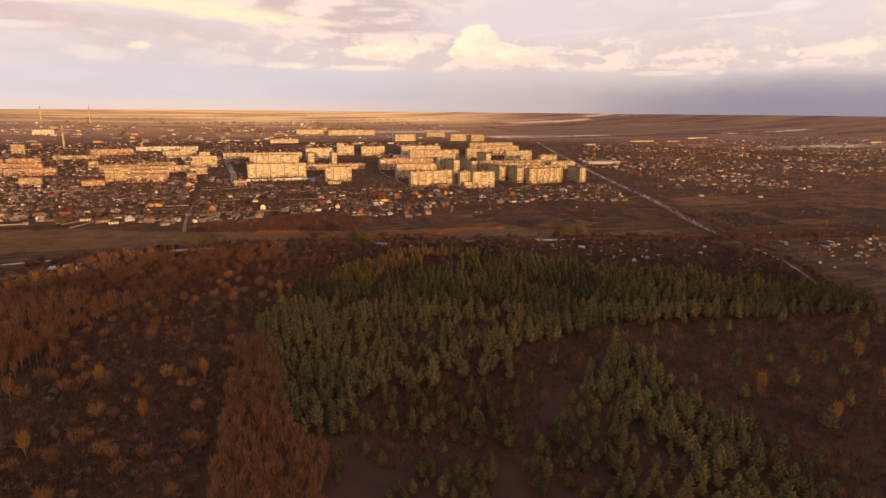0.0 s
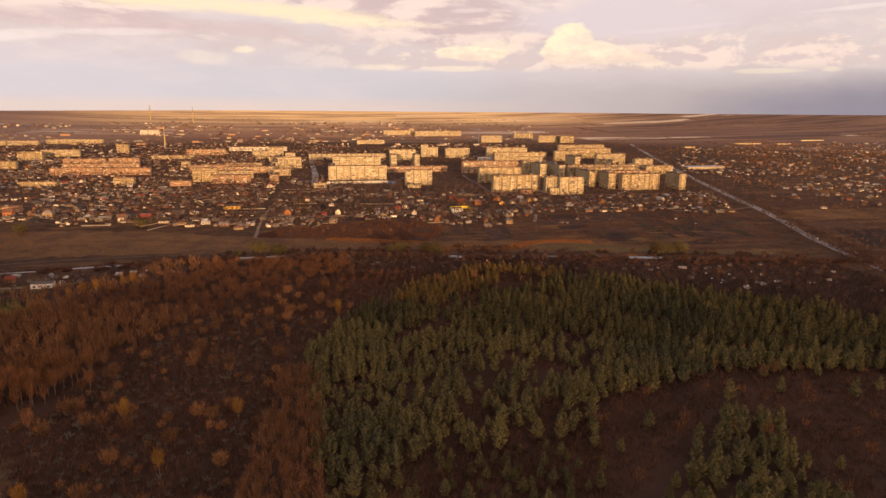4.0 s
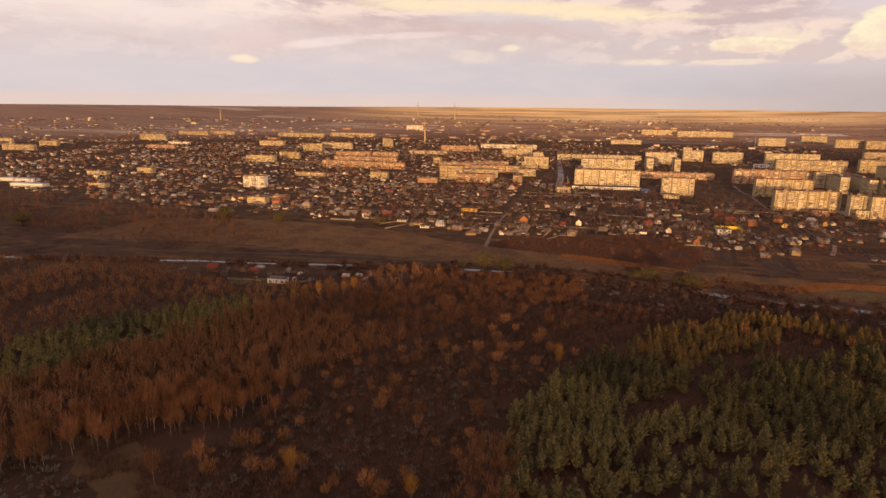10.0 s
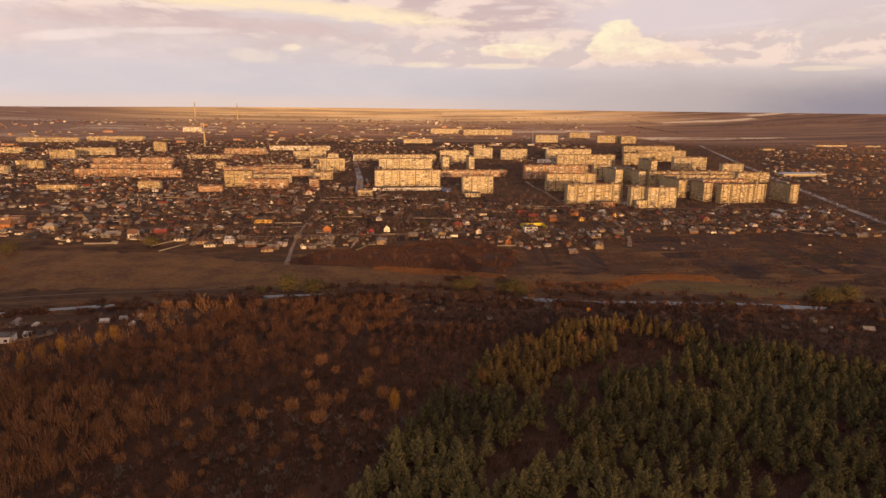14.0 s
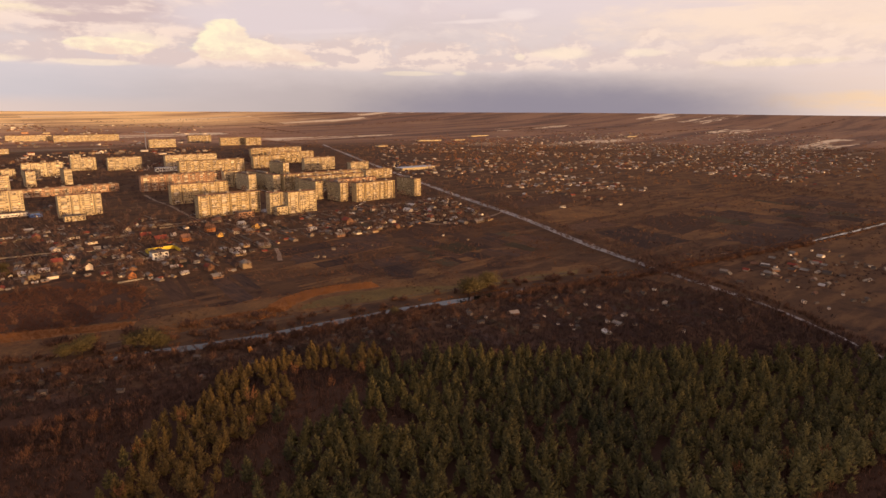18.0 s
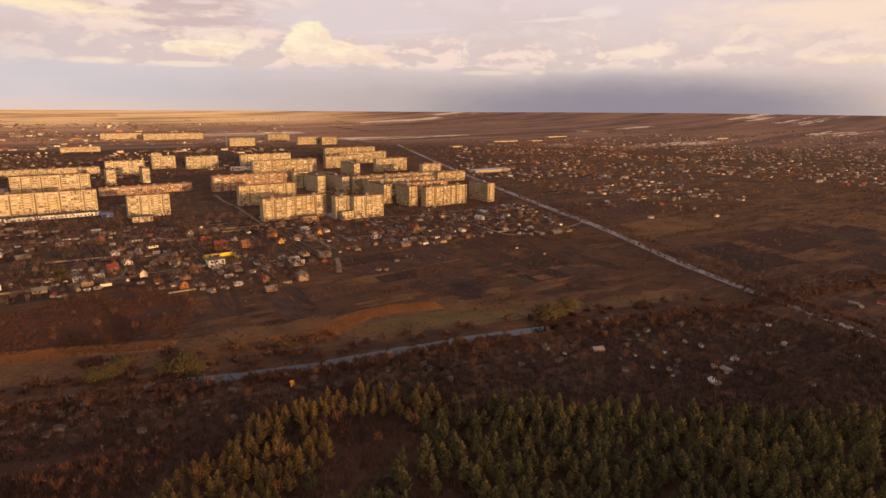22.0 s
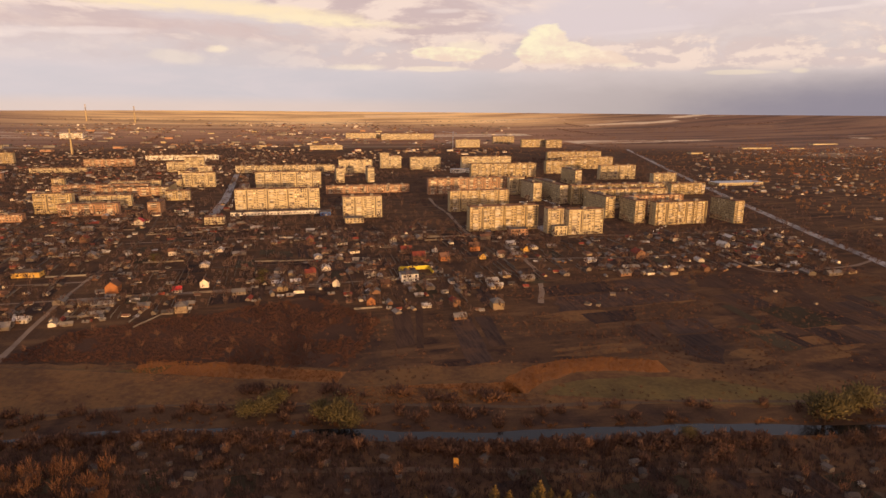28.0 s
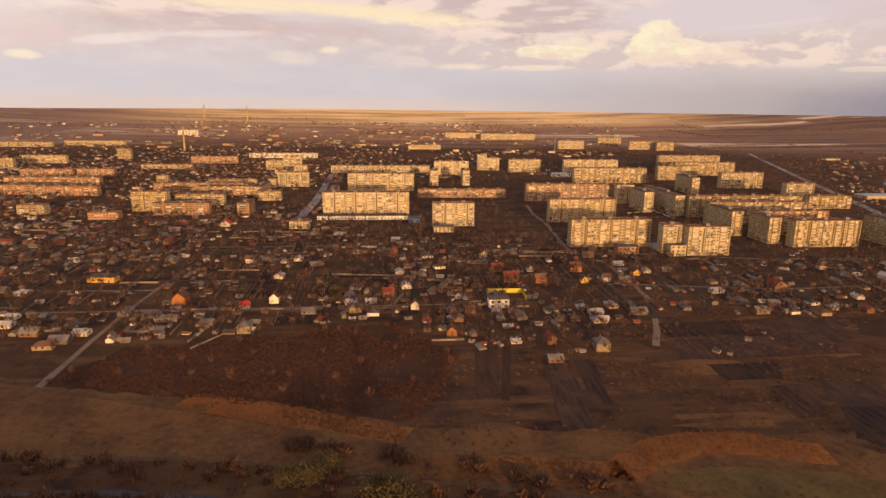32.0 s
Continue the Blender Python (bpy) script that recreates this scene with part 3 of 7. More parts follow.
def gz(x, y):
    """Ground level: the floodplain, the town on its terrace six metres above it, and an added, unseen bank behind the
    start that shades the wood.
    """
    r = RIVER
    yr = r[0][1] if x <= r[0][0] else r[-1][1]
    for (x1, y1), (x2, y2) in zip(r, r[1:]):
        if x1 < x <= x2:
            yr = y1 + (y2 - y1) * (x - x1) / (x2 - x1)
            break
    s = min(1.0, max(0.0, (y - yr - 94) / 240))
    # unseen rise added behind the start to keep low sun off the wood
    back = min(1.0, max(0.0, (-150 - y) / 300))
    return 6 * s * s * (3 - 2 * s) + 108 * back * back * (3 - 2 * back)


def far_rise(x, y):
    """The plain climbs slowly to the skyline."""
    d = math.hypot(x, y - 200)
    if d < 2700:
        return 0.0
    t = (d - 2700) / 1950
    return 62.0 * t + 44.0 * max(0.0, (t - 0.6) / 0.4) ** 1.5 + 5.0 * math.sin(x * 0.0016 + 1.0) * math.sin(y * 0.0013) * min(1.0, t * 2)


def make_ground():
    mb = MB()
    rings = [0] + [40 + 24 * k for k in range(58)] + [1480, 1560, 1660, 1780, 1900, 2040, 2200, 2360, 2520, 2680, 2800, 2950, 3100, 3250, 3400, 3550, 3700, 3850, 4000, 4150, 4300, 4430, 4540, 4650]
    n = 240
    mb.v.append((0, 200, 0))
    for r in rings[1:]:
        for i in range(n):
            a = 2 * math.pi * i / n
            x, y = r * math.cos(a), 200 + r * math.sin(a)
            mb.v.append((x, y, gz(x, y) + far_rise(x, y)))
    for i in range(n):
        mb.f.append((0, 1 + i, 1 + (i + 1) % n))
    for k in range(len(rings) - 2):
        for i in range(n):
            j = (i + 1) % n
            a, b = 1 + k * n, 1 + (k + 1) * n
            mb.f.append((a + i, b + i, b + j, a + j))
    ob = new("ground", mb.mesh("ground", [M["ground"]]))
    tagged(ob, "brown autumn plain of dead grass and bare soil", "ground", kind="structure")


make_ground()

strip("river", RIVER, [3, 4, 5, 5, 5, 5, 4.5, 4.5, 5, 6, 7.5, 9, 9, 9.5, 9, 4.5, 2, 2, 4, 3, 3], 0.10, M["water"], "narrow still river reflecting the evening sky", "river", 1.4)
patch("meadow", [(-700, 470), (-560, 540), (-430, 575), (-300, 612), (-170, 652), (-10, 668), (130, 688), (280, 700), (280, 728), (189, 712), (90, 740), (-10, 722), (-101, 703), (-196, 697), (-298, 690), (-430, 690), (-560, 660), (-700, 590)],
      0.05, M["meadow"], "dry ochre floodplain meadow beside the river", "meadow")
patch("reed_bed", [(-13, 685), (-11, 702), (0, 717), (21, 732), (44, 738), (76, 736), (78, 720), (50, 719), (25, 714), (8, 700), (-2, 683)], 0.09, M["reed"], "orange-brown reed bed in the floodplain", "reeds", 1.2)
patch("reed_bed", [(-92, 681), (-44, 691), (-9, 697), (1, 676), (-41, 670), (-87, 663)], 0.09, M["reed"], "russet reed bed beside the river track", "reeds", 1.5)
patch("reed_bed", [(-215, 700), (-195, 704), (-142, 703), (-98, 699), (-98, 686), (-139, 688), (-155, 676), (-184, 675), (-212, 672)], 0.09, M["reed"], "russet strip of tall dead grass", "reeds", 1.5)
patch("green_meadow", [(6, 686), (17, 700), (57, 714), (97, 713), (133, 703), (190, 706), (260, 710), (250, 696), (125, 689), (62, 681), (40, 679)], 0.12, M["greenish"], "olive green wet meadow beside the river", "meadow", 1.5)
patch("green_meadow", [(-430, 610), (-330, 645), (-296, 683), (-224, 686), (-195, 700), (-197, 686), (-221, 650), (-250, 636), (-330, 612)], 0.12, M["greenish"], "olive green strip of floodplain grass", "meadow", 2.5)
patch("slope_litter", [(-295, 692), (-200, 702), (-98, 708), (-95, 780), (-154, 822), (-208, 786), (-285, 735)], 0.11, M["floor"], "brown litter under the brush on the slope", "slope", 5.0)
gr = random.Random(91)
for k in range(130):
    x, y = (gr.uniform(10, 320), gr.uniform(715, 930)) if k < 16 else (gr.uniform(360, 950), gr.uniform(735, 1290))
    w, d = gr.uniform(7, 34), gr.uniform(2, 7)
    pts = [(x + math.cos(t) * w * gr.uniform(0.7, 1.1) * math.cos(0.35) - math.sin(t) * d * math.sin(0.35), y + math.cos(t) * w * math.sin(0.35) + math.sin(t) * d * gr.uniform(0.7, 1.2)) for t in (0, 0.8, 1.6, 2.4, 3.1, 3.9, 4.7, 5.5)]
    patch("dry_grass", pts, 0.112 + 0.0004 * k, M["meadow"], "ragged patch of dry grass on fallow land", "grass", 1.2)
patch("farm_lawn", [(-412, 452), (-372, 466), (-366, 480), (-380, 486), (-408, 474)], 0.14, M["greenish"], "dull green grass round the farmhouse", "lawn", 1.5)
FLOOR = [(-560, 120), (-560, 400), (-390, 500), (-260, 565), (-160, 590), (0, 592), (140, 560), (300, 480), (430, 400), (430, 40), (210, -60), (-260, -60)]
patch("forest_floor", FLOOR, 0.05, M["floor"], "brown leaf litter under the wood", "forest floor", 4.0)
patch("clearing", [(-280, 240), (-276, 260), (-250, 273), (-226, 262), (-201, 257), (-178, 226), (-190, 205), (-225, 240), (-258, 248)], 0.09, M["glade"], "dry grass clearing beside the birches", "clearing", 3.0)

strip("main_road", [(300, 440), (318, 500), (331, 565), (330, 604), (327, 697), (327, 772), (331, 882), (327, 1052), (335, 1384), (360, 1900), (400, 2600)], [3, 3, 3.5, 5.5, 8, 9.5, 10, 11, 11, 12, 12], 0.18, M["asphalt"], "straight grey road towards the town", "road", 0.4)
strip("street", [(-330, 789), (-353, 875), (-394, 1009), (-447, 1117), (-500, 1290), (-580, 1560)], [3.0, 2.8, 2.6, 2.6, 3.5, 4], 0.162, M["mud"], "muddy upper end of a street between gardens", "street", 0.5)
strip("street", [(-292, 684), (-309, 727), (-332, 795), (-345, 845)], [3.6, 3.6, 3.0, 2.4], 0.166, M["dirt"], "pale dirt street between gardens", "street", 0.5)
strip("river_track", [(-600, 470), (-400, 572), (-243, 630), (-174, 654), (-92, 665), (-10, 670), (75, 687), (250, 704)], [3, 3, 3.4, 3.4, 3.4, 3.4, 3, 3], 0.13, M["mud"], "muddy track along the river bank", "track", 0.5)
strip("boulevard", [(-366, 1085), (-386, 1140), (-426, 1260), (-483, 1405), (-560, 1600)], [10, 12, 12, 11, 10], 0.19, M["asphalt"], "wide pale street between apartment blocks", "street", 0.4)


# ------------------------------------------------------------------ apartment blocks
def apartment_block(x, y, length, height, storeys, tone, depth=12.0, ang=20.0, far=False, seed=0):
    rnd = random.Random(seed)
    root = new("apartment_block")
    root.matrix_world = pose(x, y, gz(x, y), 0, 0, ang)
    h = height / (storeys + 0.35)
    wall = MB()
    wall.box(0, length, 0, depth, -1.5, height)
    wall.box(-0.15, length + 0.15, -0.15, depth + 0.15, -1.5, 1.1)
    part("wall", wall, M[tone], root)
    roof = MB()
    for a in ((-0.2, length + 0.2, -0.2, 0.25), (-0.2, length + 0.2, depth - 0.25, depth + 0.2), (-0.2, 0.25, 0.25, depth - 0.25), (length - 0.25, length + 0.2, 0.25, depth - 0.25)):
        roof.box(*a, height - 0.1, height + 0.7)
    roof.box(0.25, length - 0.25, 0.25, depth - 0.25, height, height + 0.2)
    top = part("roof", roof, M["block_roof"], root, "rust-brown felt roof with low parapet")
    for k in range(max(1, int(length / 22))):
        hx = (k + 0.5) * length / max(1, int(length / 22))
        hatch = MB()
        hatch.box(hx - 2, hx + 2, depth * 0.35, depth * 0.7, height + 0.2, height + 2.4)
        part("roof_hatch", hatch, M["concrete"], top)
    if storeys > 7 and length > 40:
        n = max(2, round(length / 20))
        for k in range(n + 1):
            jx = min(max(k * length / n, 0.35), length - 0.35)
            rib = MB()
            rib.box(jx - 0.35, jx + 0.35, -1.35, 0.0, 0.0, height + 0.5, 0, True)
            part("section_wall", rib, M[tone], root)
    step = 3.2
    cols = max(2, int(length / step))
    pitch = length / cols
    loggia = {i for i in range(cols) if (i % 4 in (1, 2)) and storeys > 3}
    stairs = {i for i in range(cols) if i % 8 == 4 and storeys > 3 and i not in loggia}
    for i in sorted(stairs):
        well = MB()
        cx = (i + 0.5) * pitch
        well.box(cx - 0.8, cx + 0.8, -0.06, 0.02, 3.0, height - 1.2, 0, True)
        part("stairwell_glazing", well, M["pane"], root)
    win = MB()
    for s in range(storeys):
        z = 1.0 + s * h + 0.75
        for i in range(cols):
            cx = (i + 0.5) * pitch
            for front in (True,):
                if front and (i in loggia or i in stairs):
                    continue
                y0, y1 = (-0.05, 0.02) if front else (depth - 0.02, depth + 0.05)
                w = 0.85 if rnd.random() < 0.7 else 1.15
                win.box(cx - w - 0.08, cx + w + 0.08, y0, y1, z - 0.08, z + 1.5, 1, True)
                yy = y0 - 0.015 if front else y1 + 0.015
                q = [(cx - w, yy, z), (cx + w, yy, z), (cx + w, yy, z + 1.42), (cx - w, yy, z + 1.42)]
                win.poly(q if front else q[::-1], 0)
        if depth > 11:
            for cy in ([depth / 2] if depth < 20 else [k * 3.2 + 1.6 for k in range(int(depth / 3.2))]):
                for xs in (0, 1):
                    xx = -0.05 if xs == 0 else length + 0.05
                    q = [(xx, cy - 0.7, z), (xx, cy + 0.7, z), (xx, cy + 0.7, z + 1.4), (xx, cy - 0.7, z + 1.4)]
                    win.poly(q[::-1] if xs == 0 else q, 0)
    tagged(part("glazing", win, [M["pane"], M["frame"]], root, "rows of small windows, some of them curtained"), kind="stuff")
    done = set()
    for i in sorted(loggia):
        if i in done:
            continue
        own = not far
        st = MB()
        j = i + 1 if i + 1 in loggia else i
        done |= {i, j}
        a, b = i * pitch + 0.15, (j + 1) * pitch - 0.15
        for s in range(storeys):
            z = 1.0 + s * h
            if own and s:
                part("balcony", st, [M[tone], M["loggia"], M["frame"], M["pane"], M["concrete"]], root)
                st = MB()
            st.box(a, b, -1.25, 0.0, z, z + 0.16, 0, True)
            st.box(a, b, -1.25, -1.15, z + 0.16, z + 1.15, rnd.choice((0, 0, 2, 1, 4, 4)), False)
            if rnd.random() < 0.42:
                st.box(a + 0.05, b - 0.05, -1.2, -0.02, z + 1.15, z + h - 0.05, 1)
            else:
                st.poly([(a, -0.04, z + 1.0), (b, -0.04, z + 1.0), (b, -0.04, z + 2.3), (a, -0.04, z + 2.3)], 3)
        if own:
            part("balcony", st, [M[tone], M["loggia"], M["frame"], M["pane"], M["concrete"]], root)
            st = MB()
        st.box(a - 0.1, a, -1.28, 0, 0.9, height - 0.4, 0, True)
        st.box(b, b + 0.1, -1.28, 0, 0.9, height - 0.4, 0, True)
        if own:
            part("partition", st, M[tone], root)
            continue
        part("balcony_bay", st, [M[tone], M["loggia"], M["frame"], M["pane"], M["concrete"]], root, "stacked loggias, some of them glazed in")
    return root


TONES = {"cream": "pale cream", "ochre": "sunlit ochre", "brick": "reddish brown", "white": "whitewashed"}
BLOCKS = []
BLOCKS += [
    (-213, 1130, 48, 27, 9, 'cream'),
    (-364, 1157, 108, 29, 9, 'cream'),
    (-428, 1379, 107, 28, 9, 'cream'),
    (-53, 1069, 81, 27.5, 9, 'ochre'),
    (-87, 1199, 82, 27.5, 9, 'ochre'),
    (-136, 1360, 132, 25, 9, 'brick'),
    (55, 1066, 41, 27.5, 9, 'cream'),
    (33, 1069, 20, 27.5, 9, 'cream'),
    (163, 1138, 70, 27, 9, 'ochre'),
    (80, 1290, 150, 27, 9, 'ochre'),
    (140, 1190, 80, 27, 9, 'brick'),
    (97, 1242, 122, 27, 9, 'ochre'),
    (-8, 1380, 25, 27, 9, 'cream'),
    (253, 1420, 62, 18, 6, 'ochre'),
    (239, 1488, 44, 27, 9, 'cream'),
    (169, 1625, 76, 27, 9, 'cream'),
    (110, 1819, 129, 27, 9, 'ochre'),
]
BLOCKS += [
    (70, 1720, 79, 27, 9, 'ochre'),
    (-83, 1615, 137, 27, 9, 'ochre'),
    (-115, 1796, 118, 27, 9, 'cream'),
    (-296, 1777, 45, 27, 9, 'cream'),
    (-299, 1779, 20, 34, 11, 'cream'),
    (-363, 1660, 70, 27, 9, 'cream'),
    (-227, 1760, 68, 27, 9, 'cream'),
    (-320, 1486, 14, 27, 9, 'cream'),
    (-267, 1507, 12, 27, 9, 'cream'),
    (-569, 1618, 201, 15, 5, 'cream'),
    (-297, 1342, 134, 12, 4, 'brick'),
    (-696, 2990, 147, 28, 9, 'ochre'),
    (-537, 2961, 224, 28, 9, 'ochre'),
    (-646, 2346, 104, 14, 4, 'ochre'),
    (-192, 2573, 87, 27, 9, 'cream'),
]
BLOCKS += [
    (-69, 2864, 88, 27, 9, 'ochre'),
    (38, 2643, 90, 27, 9, 'ochre'),
    (125, 2628, 59, 27, 9, 'ochre'),
    (-606, 1107, 44, 25, 8, 'ochre'),
    (-561, 1090, 68, 15, 5, 'brick'),
    (-587, 1164, 65, 15, 5, 'cream'),
    (-699, 1258, 136, 15, 5, 'brick'),
    (-756, 1681, 62, 15, 5, 'cream'),
    (-631, 1502, 53, 15, 5, 'ochre'),
    (-465, 1124, 15, 15, 5, 'brick'),
    (-816, 829, 38, 18.5, 6, 'white'),
    (-682, 718, 27, 9, 3, 'cream'),
    (-680, 749, 32, 7, 2, 'brick'),
    (-2218, 942, 103, 15, 5, 'cream'),
    (-2176, 1008, 60, 15, 5, 'cream'),
]
BLOCKS += [
    (-2176, 1069, 41, 20, 5, 'cream'),
    (-1958, 978, 103, 15, 5, 'cream'),
    (-2044, 1117, 64, 15, 5, 'ochre'),
    (-2088, 1477, 102, 20, 6, 'ochre'),
    (-1707, 1250, 90, 10, 3, 'brick'),
    (-1819, 1400, 72, 8, 3, 'white'),
    (-2273, 1771, 130, 15, 5, 'ochre'),
    (-2205, 1858, 122, 15, 5, 'ochre'),
    (-1543, 1532, 84, 15, 5, 'cream'),
    (-1874, 1935, 196, 15, 5, 'cream'),
    (-1732, 2084, 190, 15, 5, 'cream'),
    (-1155, 1135, 71, 15, 5, 'cream'),
    (-1155, 1241, 52, 16, 5, 'ochre'),
    (-935, 1152, 96, 14, 4, 'brick'),
    (-835, 1173, 88, 14, 4, 'brick'),
]
BLOCKS += [
    (-1069, 1352, 92, 14, 4, 'brick'),
    (-981, 1392, 67, 14, 4, 'brick'),
    (-975, 1550, 105, 9, 3, 'cream'),
    (-1716, 2617, 78, 30, 9, 'white'),
    (-2582, 3204, 53, 40, 12, 'cream'),
    (-1191, 782, 42, 7, 2, 'cream'),
    (-1142, 852, 33, 10, 3, 'ochre'),
    (-1017, 686, 31, 7, 2, 'cream'),
    (-859, 992, 58, 7, 2, 'ochre'),
    (-724, 1626, 54, 19.5, 6, 'cream'),
    (-690, 1637, 39, 29, 10, 'cream'),
    (-579, 1481, 23, 27, 9, 'cream'),
    (-668, 1352, 78, 11.5, 4, 'cream'),
    (-696, 1285, 53, 13, 4, 'cream'),
    (-618, 1256, 86, 14, 5, 'brick'),
]
BLOCKS += [
    (-778, 1359, 19, 13, 4, 'ochre'),
    (-985, 1248, 153, 14, 5, 'brick'),
    (-1271, 1446, 56, 21, 7, 'ochre'),
    (-1305, 1562, 95, 17.5, 6, 'cream'),
    (-1203, 1733, 33, 24.5, 8, 'ochre'),
    (-506, 1238, 33, 14, 5, 'ochre'),
    (-559, 1386, 52, 24, 8, 'cream'),
    (-570, 1618, 41, 15, 5, 'white'),
    (-925, 1879, 175, 12, 4, 'white'),
    (-957, 1690, 105, 16, 5, 'brick'),
    (-612, 1042, 35, 8.5, 3, 'brick'),
    (-718, 1042, 33, 12, 4, 'ochre'),
    (-361, 1066, 22, 8.5, 3, 'cream'),
    (94, 2067, 157, 22.5, 8, 'ochre'),
]
for k, (bx, by, ln, ht, st, tone) in enumerate(BLOCKS):
    b = apartment_block(bx, by, max(ln, 9), ht, st, tone, depth=11.5 if ln > 15 else 34.0, far=by > 1200 or bx < -420, seed=k)
    tagged(b, "%s panel %s of %d storeys" % (TONES[tone], "apartment slab" if ln > 60 else "apartment block", st), "apartment block", "apartment blocks of the town")
# blocks that stand end-on
for k, (bx, by, wd, dp, tone, ht, st) in enumerate(((263, 1165, 13, 45, "ochre", 27, 9), (142, 1148, 13, 36, "ochre", 27, 9), (112, 1180, 13, 48, "ochre", 27, 9), (27, 1313, 13, 50, "cream", 27, 9), (64, 1292, 12, 100, "cream", 27, 9), (110, 1520, 12, 60, "ochre", 27, 9), (-367, 1172, 12, 70, "cream", 27, 9), (-530, 1264, 13, 70, "ochre", 16, 5), (-563, 1362, 13, 75, "cream", 16, 5), (-602, 1474, 13, 65, "cream", 18, 6))):
    b = apartment_block(bx, by, wd, ht, st, tone, depth=dp, seed=90 + k)
    tagged(b, "%s panel apartment block of %d storeys standing end-on" % (TONES[tone], st), "apartment block", "apartment blocks of the town")


# ------------------------------------------------------------------ small buildings in front of the blocks
def low_building(x, y, length, depth, height, tone, roof="roof_felt", ang=20.0, name="shop", label="", category="shop", storeys=1):
    root = new(name)
    root.matrix_world = pose(x, y, gz(x, y), 0, 0, ang)
    w = MB()
    w.box(0, length, 0, depth, -1.0, height)
    part("wall", w, M[tone], root)
    r = MB()
    r.box(-0.3, length + 0.3, -0.3, depth + 0.3, height, height + 0.35, 0, True)
    part("roof", r, M[roof], root)
    n = max(2, int(length / 4))
    for s in range(storeys):
        for i in range(n):
            cx = (i + 0.5) * length / n
            p = MB()
            z = 0.9 + s * height / storeys
            p.box(cx - 0.9, cx + 0.9, -0.06, 0.02, z, z + 1.5, 0, True)
            part("window", p, M["glass"], root)
    d = MB()
    d.box(length * 0.47, length * 0.47 + 1.6, -0.09, 0.02, 0.0, 2.2)
    part("door", d, M["frame"], root)
    return tagged(root, label, category)


for x, y, ln, dp, ht, tone, roof, words, cat, st in (
        (-357, 1126, 112, 14, 4.5, "white", "roof_felt", "long white single-storey row of shops below a slab", "shop", 1),
        (-247, 1146, 13, 14, 4.8, "blue", "roof_felt", "small shop clad in bright blue sheets", "shop", 1),
        (-202, 1098, 22, 12, 6.0, "cream", "roof_felt", "low cream annexe in front of an apartment block", "annexe", 2),
        (40, 1058, 15, 8, 10.5, "cream", "roof_felt", "cream three-storey annexe built against a tall block", "annexe", 3),
        (-7, 1052, 20, 12, 7.0, "brick", "roof_felt", "squat reddish brick boiler house beside the blocks", "boiler house", 2),
        (-95, 865, 14, 10, 6.5, "white", "roof_felt", "white two-storey house with a flat roof", "house", 2),
        (-1217, 645, 70, 14, 5.0, "white", "metal", "long pale metal-roofed warehouse", "warehouse", 1),
        (-1130, 622, 62, 14, 5.0, "white", "metal", "long pale metal-roofed warehouse", "warehouse", 1),
        (372, 1556, 95, 30, 5.0, "cream", "metal", "cream market hall with a metal roof beside the road", "market hall", 1),
        (-382, 472, 15, 8, 4.0, "white", "roof_felt", "white farmhouse with a shallow dark roof", "farmhouse", 1),
        (-129, 1701, 60, 14, 8.0, "white", "metal", "white flat-roofed school hall", "hall", 2)):
    low_building(x, y, ln, dp, ht, tone, roof, 20.0, "_".join(cat.split()), words, cat, st)


def yellow_yard(x, y):
    """A walled yard: tall yellow sheet walls on three sides."""
    root = new("yard_wall")
    root.matrix_world = pose(x, y, gz(x, y), 0, 0, 18)
    for name, a in (("back_wall", (0, 27, 20, 20.3)), ("side_wall", (0, 0.3, 2, 20)), ("side_wall", (26.7, 27, 2, 20))):
        w = MB()
        w.box(*a, -0.8, 4.2)
        part(name, w, M["yellow"], root)
        c = MB()
        c.box(a[0] - 0.1, a[1] + 0.1, a[2] - 0.1, a[3] + 0.1, 4.2, 4.35, 0, True)
        part("coping", c, M["roof_felt"], root)
    lawn = MB()
    lawn.box(0.35, 26.65, 2, 19.95, 0.0, 0.45)
    part("lawn", lawn, M["greenish"], root, "dull green lawn")
    return tagged(root, "bright yellow sheet walls round a green yard", "yard wall")


yellow_yard(-97, 878)


def van(x, y):
    root = new("van")
    root.matrix_world = pose(x, y, gz(x, y) + 0.1, 0, 0, 96)
    b = MB()
    b.box(-2.6, 1.2, -1.0, 1.0, 0.45, 2.5, 0, True)
    b.box(1.2, 2.7, -0.98, 0.98, 0.45, 1.4, 0, True)
    b.poly([(1.2, -0.95, 2.45), (1.2, 0.95, 2.45), (2.0, 0.95, 1.4), (2.0, -0.95, 1.4)][::-1])
    part("body", b, M["orange"], root)
    w = MB()
    w.poly([(1.24, -0.85, 2.36), (2.02, -0.85, 1.44), (2.02, 0.85, 1.44), (1.24, 0.85, 2.36)])
    part("windscreen", w, M["glass"], root)
    for px in (-1.6, 1.8):
        for py in (-0.95, 0.75):
            k = MB()
            k.prism((px, py, 0.4), (px, py + 0.22, 0.4), 0.4, 0.4, 10)
            part("wheel", k, M["roof_felt"], root)
    return tagged(root, "orange delivery van parked among the allotments", "van")


van(-31, 618)


def chimney(x, y, h, r, words):
    root = new("factory_chimney")
    root.matrix_world = pose(x, y, far_rise(x, y) - 1, 0, 0, 0)
    for k in range(6):
        z0, z1 = h * k / 6, h * (k + 1) / 6
        c = MB()
        c.prism((0, 0, z0), (0, 0, z1), r * (1 - 0.09 * k), r * (1 - 0.09 * (k + 1)), 12)
        part("band", c, M["concrete"] if k == 4 else M["ochre"], root)
    return tagged(root, words, "chimney")


